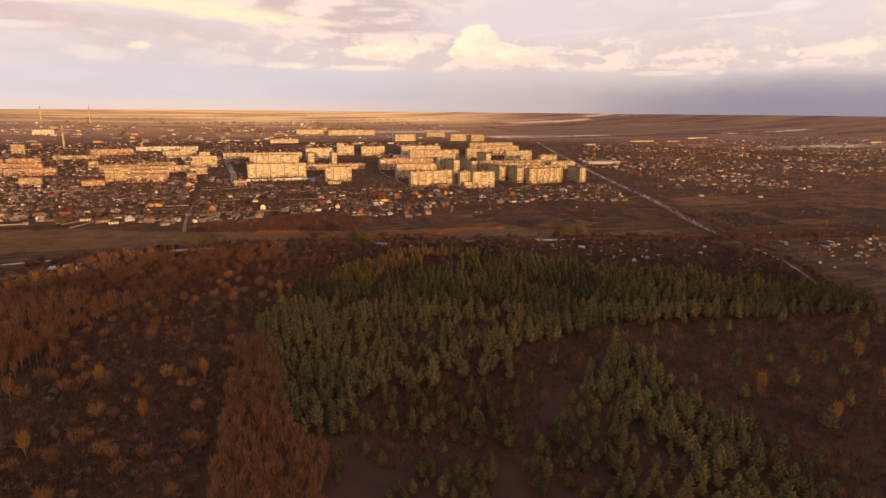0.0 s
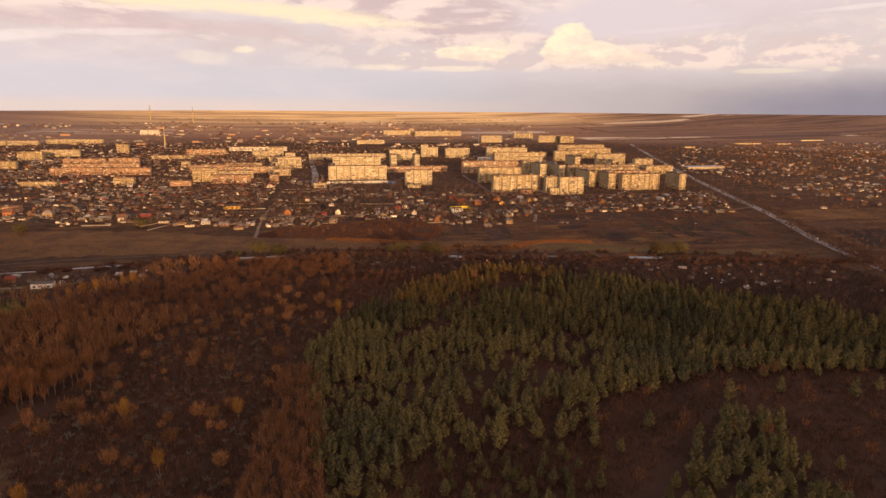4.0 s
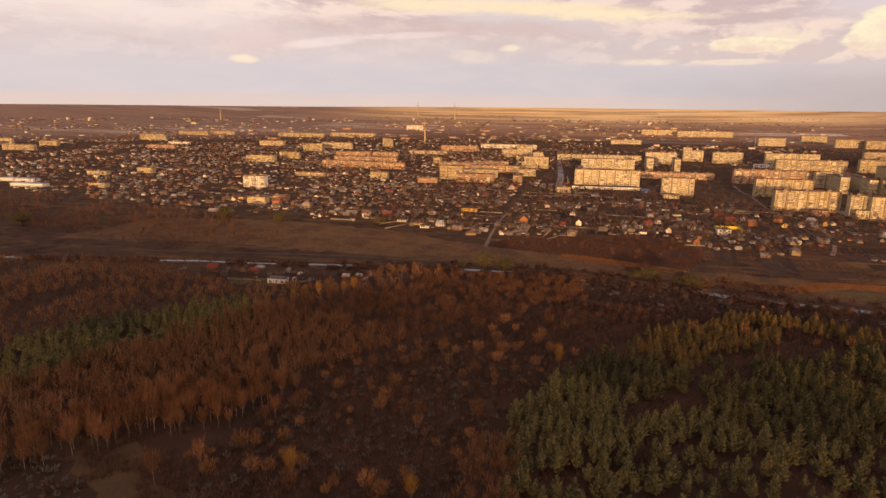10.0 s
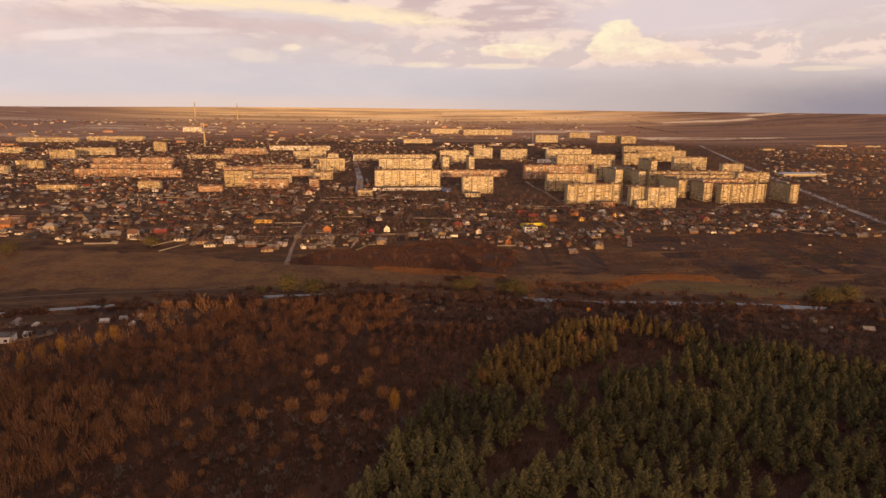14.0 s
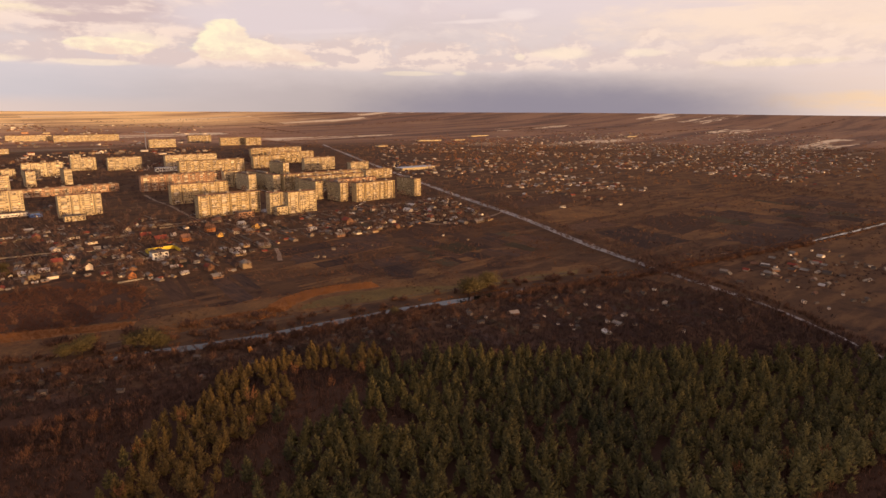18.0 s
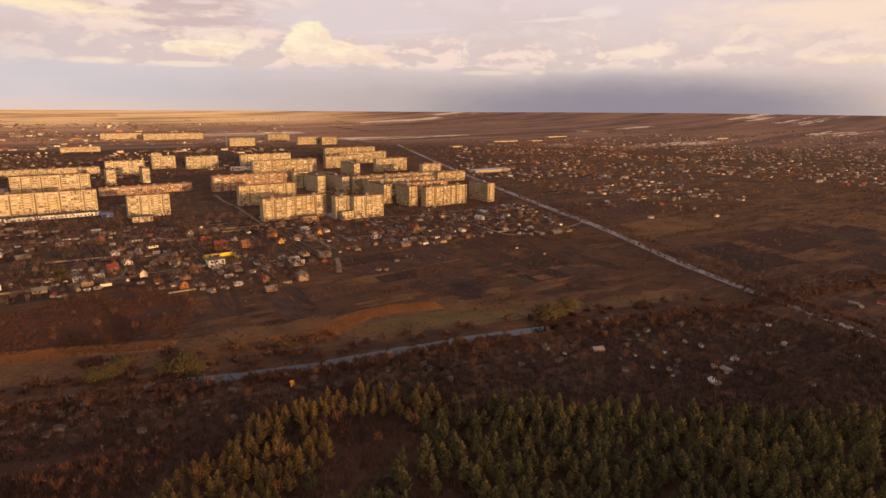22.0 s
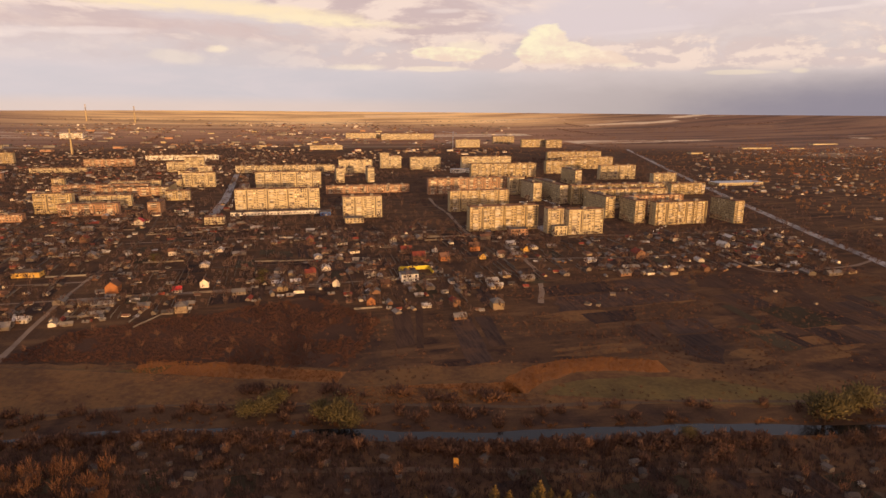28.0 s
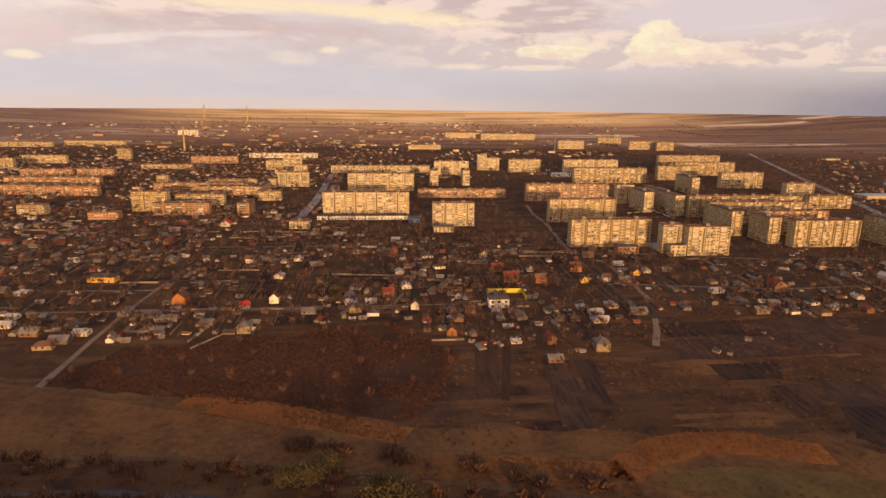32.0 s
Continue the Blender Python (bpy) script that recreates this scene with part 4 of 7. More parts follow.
for x, y, h, r in ((-1225, 2016, 78, 3.4), (-2300, 3600, 95, 4.0), (-2020, 3600, 95, 4.0), (-2900, 2500, 70, 3.4)):
    chimney(x, y, h, r, "tall pale brick factory chimney far beyond the town")


def crane(x, y):
    root = new("tower_crane")
    root.matrix_world = pose(x, y, gz(x, y) - 0.5, 0, 0, 155)
    m = MB()
    for sx in (-0.9, 0.9):
        for sy in (-0.9, 0.9):
            m.prism((sx, sy, 0), (sx, sy, 58), 0.35, 0.35, 4)
    for k in range(14):
        m.prism((-0.9, -0.9, k * 4.1), (0.9, -0.9, k * 4.1 + 4.1), 0.2, 0.2, 3)
    part("mast", m, M["metal"], root)
    j = MB()
    j.prism((-14, 0, 52), (42, 0, 56), 0.9, 0.6, 4)
    part("jib", j, M["metal"], root)
    w = MB()
    w.box(-15, -10, -1, 1, 48.5, 51.5, 0, True)
    part("counterweight", w, M["concrete"], root)
    return tagged(root, "pale tower crane above distant blocks", "crane")


crane(-199, 2529)


def far_shed(x, y, ln, ht, tone):
    root = new("factory_hall")
    root.matrix_world = pose(x, y, far_rise(x, y) + gz(x, y) - 1, 0, 0, 18)
    w = MB()
    w.box(0, ln, 0, 24, 0, ht)
    part("wall", w, M[tone], root)
    r = MB()
    r.box(-0.5, ln + 0.5, -0.5, 24.5, ht, ht + 0.8, 0, True)
    part("roof", r, M["roof_felt"], root)
    return tagged(root, "pale factory hall far beyond the town", "factory hall", "factory halls")


fr = random.Random(8)
for k in range(48):
    a, d = fr.choice((fr.gauss(-0.52, 0.10), fr.uniform(-0.95, -0.15))), fr.uniform(2300, 3500)
    far_shed(math.sin(a) * d, 200 + math.cos(a) * d, fr.uniform(10, 40), fr.uniform(4, 9), fr.choice(("ochre", "concrete", "concrete", "cream", "brick")))
for x, y, ln in ((820, 2700, 120), (990, 2720, 60), (1150, 2900, 110), (1800, 2600, 80), (560, 2400, 40)):
    far_shed(x, y, ln, 6, "cream")



# ------------------------------------------------------------------ private houses
ROOFS = {
    "slate": material("weathered_slate", (0.24, 0.20, 0.17), (0.13, 0.11, 0.095), scales=(0.15, 1.4), jitter=0.3),
    "pale": material("pale_sheet_roof", (0.50, 0.45, 0.40), (0.30, 0.26, 0.23), scales=(0.15, 1.4), jitter=0.3),
    "rust": material("rusty_sheet_roof", (0.19, 0.095, 0.060), (0.12, 0.065, 0.045), scales=(0.15, 1.4), jitter=0.3),
    "red": material("red_tile_roof", (0.26, 0.065, 0.042), (0.17, 0.045, 0.032), scales=(0.2, 1.4), jitter=0.3),
    "scarlet": material("scarlet_sheet_roof", (0.50, 0.05, 0.045), (0.36, 0.04, 0.035), scales=(0.2, 1.4), rough=0.5),
    "dark": material("dark_felt_roof", (0.095, 0.075, 0.065), (0.055, 0.045, 0.040), scales=(0.2, 1.4), jitter=0.3),
}
WALLS = {
    "lime": material("limewashed_wall", (0.74, 0.63, 0.49), (0.48, 0.39, 0.29), scales=(0.2, 1.5), jitter=0.35),
    "clay": material("clay_brick_wall", (0.24, 0.125, 0.075), (0.16, 0.09, 0.055), scales=(0.2, 1.5), jitter=0.2),
    "buff": material("buff_plaster", (0.36, 0.26, 0.16), (0.26, 0.18, 0.11), scales=(0.2, 1.5), jitter=0.2),
    "orange": material("orange_brick_wall", (0.40, 0.16, 0.065), (0.30, 0.12, 0.05), scales=(0.3, 2.0), jitter=0.1),
    "gold": material("yellow_plaster", (0.70, 0.42, 0.10), (0.58, 0.34, 0.09), scales=(0.3, 2.0), jitter=0.1),
    "dim": material("grey_boards", (0.22, 0.17, 0.13), (0.13, 0.10, 0.08), scales=(0.2, 1.5), jitter=0.3),
}


def gable(mb, w, d, h, rise, over=0.45, thick=0.16):
    """Two roof slopes with thickness, ridge along x."""
    for s in (-1, 1):
        y0, z0 = s * (d / 2 + over), h - rise * over / (d / 2)
        a = [(-w / 2 - over, y0, z0), (w / 2 + over, y0, z0), (w / 2 + over, 0, h + rise), (-w / 2 - over, 0, h + rise)]
        b = [(x, y, z + thick) for x, y, z in a]
        if s > 0:
            a, b = a[::-1], b[::-1]
        mb.poly(b)
        mb.poly(a[::-1])
        for i in range(4):
            j = (i + 1) % 4
            mb.poly((a[i], a[j], b[j], b[i]))


def hip(mb, w, d, h, rise, over=0.5):
    x, y = w / 2 + over, d / 2 + over
    r = max(0.3, w / 2 - d / 2)
    c = [(-x, -y, h), (x, -y, h), (x, y, h), (-x, y, h)]
    e, f = (-r, 0, h + rise), (r, 0, h + rise)
    mb.poly((c[0], c[1], f, e))
    mb.poly((c[2], c[3], e, f))
    mb.poly((c[1], c[2], f))
    mb.poly((c[3], c[0], e))
    mb.poly(c[::-1])


def house(w, d, h, rise, wall, roof, hipped, words):
    root = new("house")
    mb = MB()
    mb.box(-w / 2, w / 2, -d / 2, d / 2, -1.0, h)
    if not hipped:
        mb.poly([(-w / 2, d / 2, h), (-w / 2, -d / 2, h), (-w / 2, 0, h + rise)])
        mb.poly([(w / 2, -d / 2, h), (w / 2, d / 2, h), (w / 2, 0, h + rise)])
    part("wall", mb, WALLS[wall], root)
    rf = MB()
    (hip if hipped else gable)(rf, w, d, h, rise)
    top = part("roof", rf, ROOFS[roof], root)
    ch = MB()
    ch.box(w * 0.16, w * 0.16 + 0.6, 0.4, 1.0, h + rise * 0.4, h + rise + 0.9)
    part("chimney", ch, WALLS["clay"], top)
    for cx in (-w * 0.27, w * 0.05):
        p = MB()
        p.box(cx - 0.65, cx + 0.65, -d / 2 - 0.06, -d / 2 + 0.02, 1.0, 2.35, 0, True)
        part("window", p, M["glass"], root)
    p = MB()
    p.box(w / 2 - 0.02, w / 2 + 0.06, -0.65, 0.65, 1.0, 2.35, 0, True)
    part("window", p, M["glass"], root)
    p = MB()
    p.box(w * 0.27, w * 0.27 + 1.0, -d / 2 - 0.06, -d / 2 + 0.02, 0.0, 2.05)
    part("door", p, WALLS["dim"], root)
    return tagged(root, words, "house", "private houses of the town")


HOUSES = [
    house(11, 8, 2.5, 2.2, "dim", "slate", False, "grey boarded cottage with a weathered slate gable roof"),
    house(11, 9, 2.7, 2.4, "clay", "slate", False, "brick cottage with a grey slate gable roof"),
    house(10, 7.5, 2.5, 1.9, "lime", "pale", False, "small white cottage with a pale sheet roof"),
    house(12, 9, 2.7, 2.4, "buff", "rust", True, "buff plastered house with a rusty hipped roof"),
    house(11, 10, 2.7, 2.8, "lime", "dark", True, "whitewashed house with a dark hipped roof"),
    house(12, 9, 5.6, 3.2, "clay", "red", False, "two-storey brick house with a red tiled roof"),
    house(9, 8, 5.2, 3.4, "lime", "rust", False, "tall white house with a rust-brown gable roof"),
    house(15, 8, 2.5, 2.0, "dim", "slate", False, "long grey boarded house with a slate roof"),
    house(10, 8, 2.5, 2.2, "buff", "pale", True, "buff cottage with a pale hipped sheet roof"),
    house(7, 5, 2.5, 1.6, "dim", "dark", False, "low boarded cottage with a dark felt roof"),
    house(11, 9, 5.4, 3.0, "buff", "slate", True, "two-storey buff house with a slate hipped roof"),
    house(8, 7, 3.0, 2.8, "clay", "rust", False, "small brick cottage with a rusty sheet roof"),
    house(11, 9, 5.2, 3.6, "orange", "rust", False, "two-storey orange brick house with a brown gable roof"),
    house(9, 8, 4.2, 3.6, "gold", "rust", False, "ochre plastered house with a steep brown roof"),
    house(9, 8, 3.2, 3.0, "lime", "scarlet", False, "white cottage with a bright scarlet sheet roof"),
    house(19, 8, 3.8, 2.0, "gold", "dark", True, "long yellow house with a low dark roof"),
]
KNOWN = ((-91, 932, 5, .95), (-80, 966, 6, .6), (-68, 936, 12, .8), (-43, 978, 12, .9), (-34, 946, 13, .7), (-17, 955, 6, .7), (6, 980, 13, .8), (-23, 875, 2, .9), (5, 884, 0, 1.0), (-109, 814, 12, .7),
         (-53, 871, 4, .8), (-306, 813, 12, 1.0), (-259, 819, 14, .75), (-395, 837, 15, 1.1), (110, 968, 5, 1.0), (-212, 823, 0, .9), (-245, 835, 6, .8), (-179, 854, 2, .8), (-192, 848, 2, .8))
KNOWN += ((-210, 989, 5, .8), (-319, 921, 6, .75), (-472, 887, 4, .9), (-332, 726, 3, .9), (-327, 748, 2, .9), (-18, 817, 10, .9), (-43, 793, 1, .8), (-437, 1060, 14, 1.2), (64, 948, 2, .9), (164, 1050, 6, .7),
          (101, 1003, 4, .8), (-89, 859, 0, .6), (-291, 930, 2, .7), (-259, 930, 7, .8), (32, 1001, 0, .8), (164, 964, 2, .8), (-366, 490, 2, .7), (-358, 497, 9, .8), (-341, 522, 2, .55), (-333, 530, 2, .5), (-325, 535, 2, .45))
KNOWN += ((-388, 502, 7, .6), (-362, 490, 9, .9), (-421, 500, 8, .7), (-342, 522, 2, .5), (-320, 521, 2, .5))
KNOWN += ((-448, 473, 5, .8), (-426, 487, 11, .8), (-413, 487, 5, .6), (-430, 470, 9, .9), (-379, 506, 2, .4), (-424, 793, 8, .9), (-327, 784, 0, .9), (-307, 786, 7, .8))
for k, h in enumerate(HOUSES):
    h.matrix_world = pose(-330 - 26 * k, 735 + 4 * (k % 3), gz(-330 - 26 * k, 735), 0, 0, 20)


def shed(wall, roof, words):
    root = new("garden_shed")
    mb = MB()
    mb.box(-2.0, 2.0, -1.5, 1.5, -0.6, 2.1)
    part("wall", mb, WALLS[wall], root)
    rf = MB()
    gable(rf, 4.0, 3.0, 2.1, 0.7, 0.25, 0.08)
    part("roof", rf, ROOFS[roof], root)
    d = MB()
    d.box(-0.5, 0.4, -1.56, -1.48, 0, 1.8)
    part("door", d, WALLS["buff"], root)
    return tagged(root, words, "shed", "sheds of the allotments")


UX, UY = math.cos(radians(20)), math.sin(radians(20))


def uv(u, v):
    return u * UX - v * UY, u * UY + v * UX


def to_uv(x, y):
    return x * UX + y * UY, -x * UY + y * UX


FOOT = []
for bx, by, ln, ht, st, tone in BLOCKS:
    u0, v0 = to_uv(bx, by)
    FOOT.append((u0 - 7, u0 + max(ln, 9) + 7, v0 - 9, v0 + 20))


def on_block(x, y):
    u, v = to_uv(x, y)
    return any(a < u < b and c < v < d for a, b, c, d in FOOT)


def near_line(x, y, pts, w):
    for (x1, y1), (x2, y2) in zip(pts, pts[1:]):
        dx, dy = x2 - x1, y2 - y1
        t = max(0.0, min(1.0, ((x - x1) * dx + (y - y1) * dy) / (dx * dx + dy * dy)))
        if math.hypot(x - x1 - t * dx, y - y1 - t * dy) < w:
            return True
    return False


HZONE = [(285, 918), (202, 940), (122, 914), (20, 892), (-30, 806), (-110, 792), (-154, 836), (-208, 796), (-300, 742), (-463, 716), (-603, 662), (-797, 628), (-1179, 605), (-1500, 690),
         (-1900, 900), (-2300, 1500), (-1900, 2300), (-900, 2350), (-300, 2300), (-60, 2200), (60, 1900), (-150, 1700), (-480, 1500), (-560, 1200), (-230, 1240), (-250, 1130), (60, 1050), (250, 1120), (318, 1150)]
rnd = random.Random(5)
near_spots, far_spots = [], []
STREET = [(-290, 680), (-309, 727), (-330, 789), (-371, 904), (-415, 1049), (-500, 1290)]
ROAD = [(318, 480), (331, 565), (335, 604), (335, 697), (331, 772), (334, 882), (329, 1052), (335, 1384), (360, 1900), (400, 2600), (440, 3300)]
for row in range(0, 70):
    v = 660 + row * 27 + (row % 2) * -6
    u = -2400.0
    while u < 700:
        u += rnd.uniform(12, 30)
        x, y = uv(u, v + rnd.uniform(-7, 7))
        if not inside(x, y, HZONE) or on_block(x, y) or near_line(x, y, STREET, 9) or near_line(x, y, ROAD, 14) or rnd.random() < 0.10 or noise.noise((x * 0.011, y * 0.011, 1.5)) < -0.12 or any(math.hypot(x - q[0], y - q[1]) < 11 for q in KNOWN):
            continue
        if -340 < x < 60 and y > 895 and noise.noise((x * 0.02, y * 0.02, 7.5)) < 0.10:
            continue
        if y > 1500 and rnd.random() < 0.45:
            continue
        r = rnd.random()
        k = 0 if r < .15 else 1 if r < .28 else 2 if r < .38 else 3 if r < .45 else 4 if r < .60 else 5 if r < .63 else 6 if r < .71 else 7 if r < .80 else 8 if r < .85 else 9 if r < .92 else 10 if r < .96 else 11
        (near_spots if y < 1010 and -460 < x < 330 else far_spots).append((x, y, k, rnd.uniform(-9, 9) + rnd.choice((20, 110, 110)), rnd.uniform(0.55, 0.95)))
near_spots.sort(key=lambda s: s[1])
far_spots += near_spots[300:]
near_spots = near_spots[:300]
for k, (x, y, kind_of, a, s) in enumerate(near_spots):
    src = HOUSES[kind_of]
    m = pose(x, y, gz(x, y), 0, 0, a) @ Matrix.Scale(s, 4)
    copy_thing(src, m)
for k, (x, y, kind_of, s) in enumerate(KNOWN):
    copy_thing(HOUSES[kind_of], pose(x, y, gz(x, y), 0, 0, (20, 110, 24, 16, 106)[k % 5]) @ Matrix.Scale(s, 4))


def merged_houses(name, spots, label, category):
    """Houses far off, walls and roofs joined into one mesh."""
    mb = MB()
    wm = [WALLS["lime"], WALLS["clay"], WALLS["buff"], WALLS["dim"], ROOFS["slate"], ROOFS["pale"], ROOFS["rust"], ROOFS["red"], ROOFS["dark"]]
    lr = random.Random(3)
    for x, y, k, a, s in spots:
        c, sn = math.cos(radians(a)), math.sin(radians(a))
        w, d, h = lr.uniform(4.0, 7.5) * s, lr.uniform(2.8, 4.4) * s, lr.choice((1.7, 1.9, 2.2, 2.2, 4.0)) * s
        rise = lr.uniform(1.4, 2.4) * min(1.0, s + 0.2)
        z = gz(x, y) + far_rise(x, y)
        P = lambda px, py, pz: (x + px * c - py * sn, y + px * sn + py * c, z + pz)
        wi, ri = lr.choice((0, 0, 1, 2, 3, 3, 3, 3, 1)), lr.choice((4, 4, 4, 5, 6, 6, 6, 8, 4, 4, 8, 7))
        b = [P(-w, -d, -1), P(w, -d, -1), P(w, d, -1), P(-w, d, -1)]
        t = [P(-w, -d, h), P(w, -d, h), P(w, d, h), P(-w, d, h)]
        for i in range(4):
            j = (i + 1) % 4
            mb.poly((b[i], b[j], t[j], t[i]), wi)
        r0, r1 = P(-w, 0, h + rise), P(w, 0, h + rise)
        mb.poly((t[3], t[0], r0), wi)
        mb.poly((t[1], t[2], r1), wi)
        o = 0.5
        mb.poly((P(-w - o, -d - o, h - .2), P(w + o, -d - o, h - .2), P(w + o, 0, h + rise), P(-w - o, 0, h + rise)), ri)
        mb.poly((P(w + o, d + o, h - .2), P(-w - o, d + o, h - .2), P(-w - o, 0, h + rise), P(w + o, 0, h + rise)), ri)
        if lr.random() < 0.6:
            q = P(-w * 0.4, -d - 0.04, 1.0), P(w * 0.1, -d - 0.04, 1.0), P(w * 0.1, -d - 0.04, 2.2), P(-w * 0.4, -d - 0.04, 2.2)
            mb.poly(q, 9)
    ob = new(name, mb.mesh(name, wm + [M["glass"]]))
    tagged(ob, label, category, kind="stuff")


EAST = [(352, 1000), (352, 1300), (600, 1420), (849, 1475), (1031, 1035), (1600, 1300), (2900, 2500), (1529, 3000), (620, 2500), (420, 1900), (352, 1600)]
for _ in range(4200):
    x, y = rnd.uniform(350, 2600), rnd.uniform(1000, 2900)
    if inside(x, y, EAST) and noise.noise((x * 0.004, y * 0.004, 3.0)) > -0.12:
        far_spots.append((x, y, 0, rnd.choice((20, 110)) + rnd.uniform(-15, 15), rnd.uniform(0.45, 0.8)))
for poly, n in (([(1291, 2092), (2144, 1860), (1063, 1024), (951, 1246), (836, 1417)], 1000), ([(538, 1571), (736, 1361), (695, 1130), (477, 1057), (408, 1116)], 260), ([(438, 690), (538, 690), (470, 600), (383, 616), (350, 660)], 36)):
    xs, ys, got = [p[0] for p in poly], [p[1] for p in poly], 0
    while got < n:
        x, y = rnd.uniform(min(xs), max(xs)), rnd.uniform(min(ys), max(ys))
        if inside(x, y, poly):
            x, y = x + rnd.gauss(0, 0.03) * y, y + rnd.gauss(0, 0.04) * y
            got += 1
            if noise.noise((x * 0.009, y * 0.009, 6.0)) > -0.15 and x > 350:
                far_spots.append((x, y, 0, rnd.choice((20, 110)) + rnd.uniform(-15, 15), rnd.uniform(0.45, 0.75) if n > 100 else 0.5))
for _ in range(2600):
    a, d = rnd.uniform(-1.25, 0.0), rnd.uniform(2000, 3900)
    x, y = math.sin(a) * d, 200 + math.cos(a) * d
    if not inside(x, y, HZONE) and noise.noise((x * 0.0025, y * 0.0025, 5.0)) > -0.1:
        far_spots.append((x, y, 0, rnd.uniform(0, 180), rnd.uniform(0.9, 1.5)))
sheds = []
for _ in range(6000):
    x, y = rnd.uniform(-1500, 320), rnd.uniform(650, 1700)
    if -340 < x < 60 and 895 < y < 1200 and noise.noise((x * 0.02, y * 0.02, 7.5)) < 0.05:
        continue
    if inside(x, y, HZONE) and not on_block(x, y) and not near_line(x, y, STREET, 6) and not near_line(x, y, ROAD, 9):
        sheds.append((x, y, 0, rnd.choice((20, 110)) + rnd.uniform(-12, 12), rnd.uniform(0.38, 0.62)))
near_sheds = []
while len(near_sheds) < 900:
    x, y = rnd.uniform(-750, 320), rnd.uniform(690, 1130)
    if inside(x, y, HZONE) and not on_block(x, y) and not near_line(x, y, STREET, 5) and not near_line(x, y, ROAD, 9) and noise.noise((x * 0.02, y * 0.02, 7.5)) > -0.1:
        near_sheds.append((x, y, 0, rnd.choice((20, 110)) + rnd.uniform(-14, 14), rnd.uniform(0.22, 0.5)))
merged_houses("outbuildings", near_sheds + sheds[:1900], "clutter of low sheds and garages between the houses", "sheds")
merged_houses("distant_houses", far_spots, "crowded low houses with pale and rusty roofs", "houses")

# allotments with their sheds
SHED = shed("dim", "dark", "small boarded garden shed with a dark felt roof")
SHED_PALE = shed("lime", "slate", "small whitewashed garden hut with a slate roof")
SHED_PALE.matrix_world = pose(262, 602, gz(262, 602), 0, 0, 30) @ Matrix.Scale(0.9, 4)
spots = []
for poly, n in (([(153, 656), (254, 660), (298, 623), (303, 551), (224, 543), (142, 589), (91, 621)], 40), ([(-215, 590), (-120, 612), (0, 622), (92, 640), (100, 615), (0, 592), (-120, 575)], 16),
                ([(-500, 470), (-375, 528), (-294, 560), (-300, 535), (-400, 470), (-440, 445)], 14), ([(20, 810), (140, 830), (250, 850), (250, 900), (120, 890), (20, 870)], 8),
                ([(350, 545), (400, 640), (500, 700), (540, 690), (520, 590), (470, 520), (380, 490)], 64)):
    got = 0
    while got < n:
        x, y = rnd.uniform(-520, 540), rnd.uniform(430, 920)
        if inside(x, y, poly):
            spots.append((x, y))
            got += 1
spots += [(-105, 622), (-98, 618), (-60, 618), (-20, 622), (60, 628), (75, 636), (-120, 604), (-45, 612), (-8, 612), (50, 604), (174, 646), (183, 596), (164, 592), (147, 592), (246, 592), (233, 551), (264, 628), (171, 587), (259, 595), (277, 607), (243, 593), (200, 674), (-151, 599), (-147, 616), (-118, 613), (-83, 612), (-136, 611), (-72, 603), (-159, 609), (4, 625), (20, 624), (39, 615), (98, 632), (119, 638), (135, 632), (94, 613), (-32, 600), (-145, 605), (-128, 618), (-165, 615)]
SHED.matrix_world = pose(*spots[0], gz(*spots[0]), 0, 0, 20)
for k, (x, y) in enumerate(spots[1:]):
    if k % 11 == 3 and not (x < 110 and y < 640 and x > -230):
        copy_thing(HOUSES[(2, 9, 0, 1)[k % 4]], pose(x, y, gz(x, y), 0, 0, rnd.uniform(0, 180)) @ Matrix.Scale(0.6, 4))
    else:
        copy_thing(SHED_PALE if x > 110 and k % 5 in (1, 3) else SHED, pose(x, y, gz(x, y), 0, 0, rnd.uniform(0, 180)) @ Matrix.Scale(rnd.uniform(0.5, 1.0), 4))


# ------------------------------------------------------------------ garden plots and lanes
def plot(u0, v0, w, d, mat, label):
    """A dug bed raised a little above the grass."""
    pts = [uv(u0, v0), uv(u0 + w, v0), uv(u0 + w, v0 + d), uv(u0, v0 + d)]
    mb = MB()
    lift = 0.15 + 0.0007 * ((u0 * 7.3 + v0 * 3.1) % 100)
    n = max(1, int(d / 10))
    for i in range(n):
        a, b = i / n, (i + 1) / n
        q = [uv(u0, v0 + d * a), uv(u0 + w, v0 + d * a), uv(u0 + w, v0 + d * b), uv(u0, v0 + d * b)]
        mb.poly([(x, y, gz(x, y) + lift) for x, y in q])
    ob = new("garden_plot", mb.mesh("garden_plot", [mat]))
    tagged(ob, label, "garden plot", kind="structure")


def field_piece(pts, mat, label, lift=0.17):
    """One dug or fallow plot with four corners."""
    mb = MB()
    n = 9
    lerp = lambda p, q, t: (p[0] + (q[0] - p[0]) * t, p[1] + (q[1] - p[1]) * t)
    wr = random.Random(str(pts))
    lw = [lerp(lerp(pts[0], pts[3], i / n), lerp(pts[1], pts[2], i / n), wr.uniform(-0.02, 0.05)) for i in range(n + 1)]
    rw = [lerp(lerp(pts[0], pts[3], i / n), lerp(pts[1], pts[2], i / n), wr.uniform(0.94, 1.02)) for i in range(n + 1)]
    for i in range(n):
        q = [lerp(lw[i], rw[i], 0), lerp(lw[i], rw[i], 1), rw[i + 1], lw[i + 1]]
        mb.poly([(x, y, gz(x, y) + lift) for x, y in q])
    ob = new("garden_plot", mb.mesh("garden_plot", [mat]))
    tagged(ob, label, "garden plot", kind="structure")


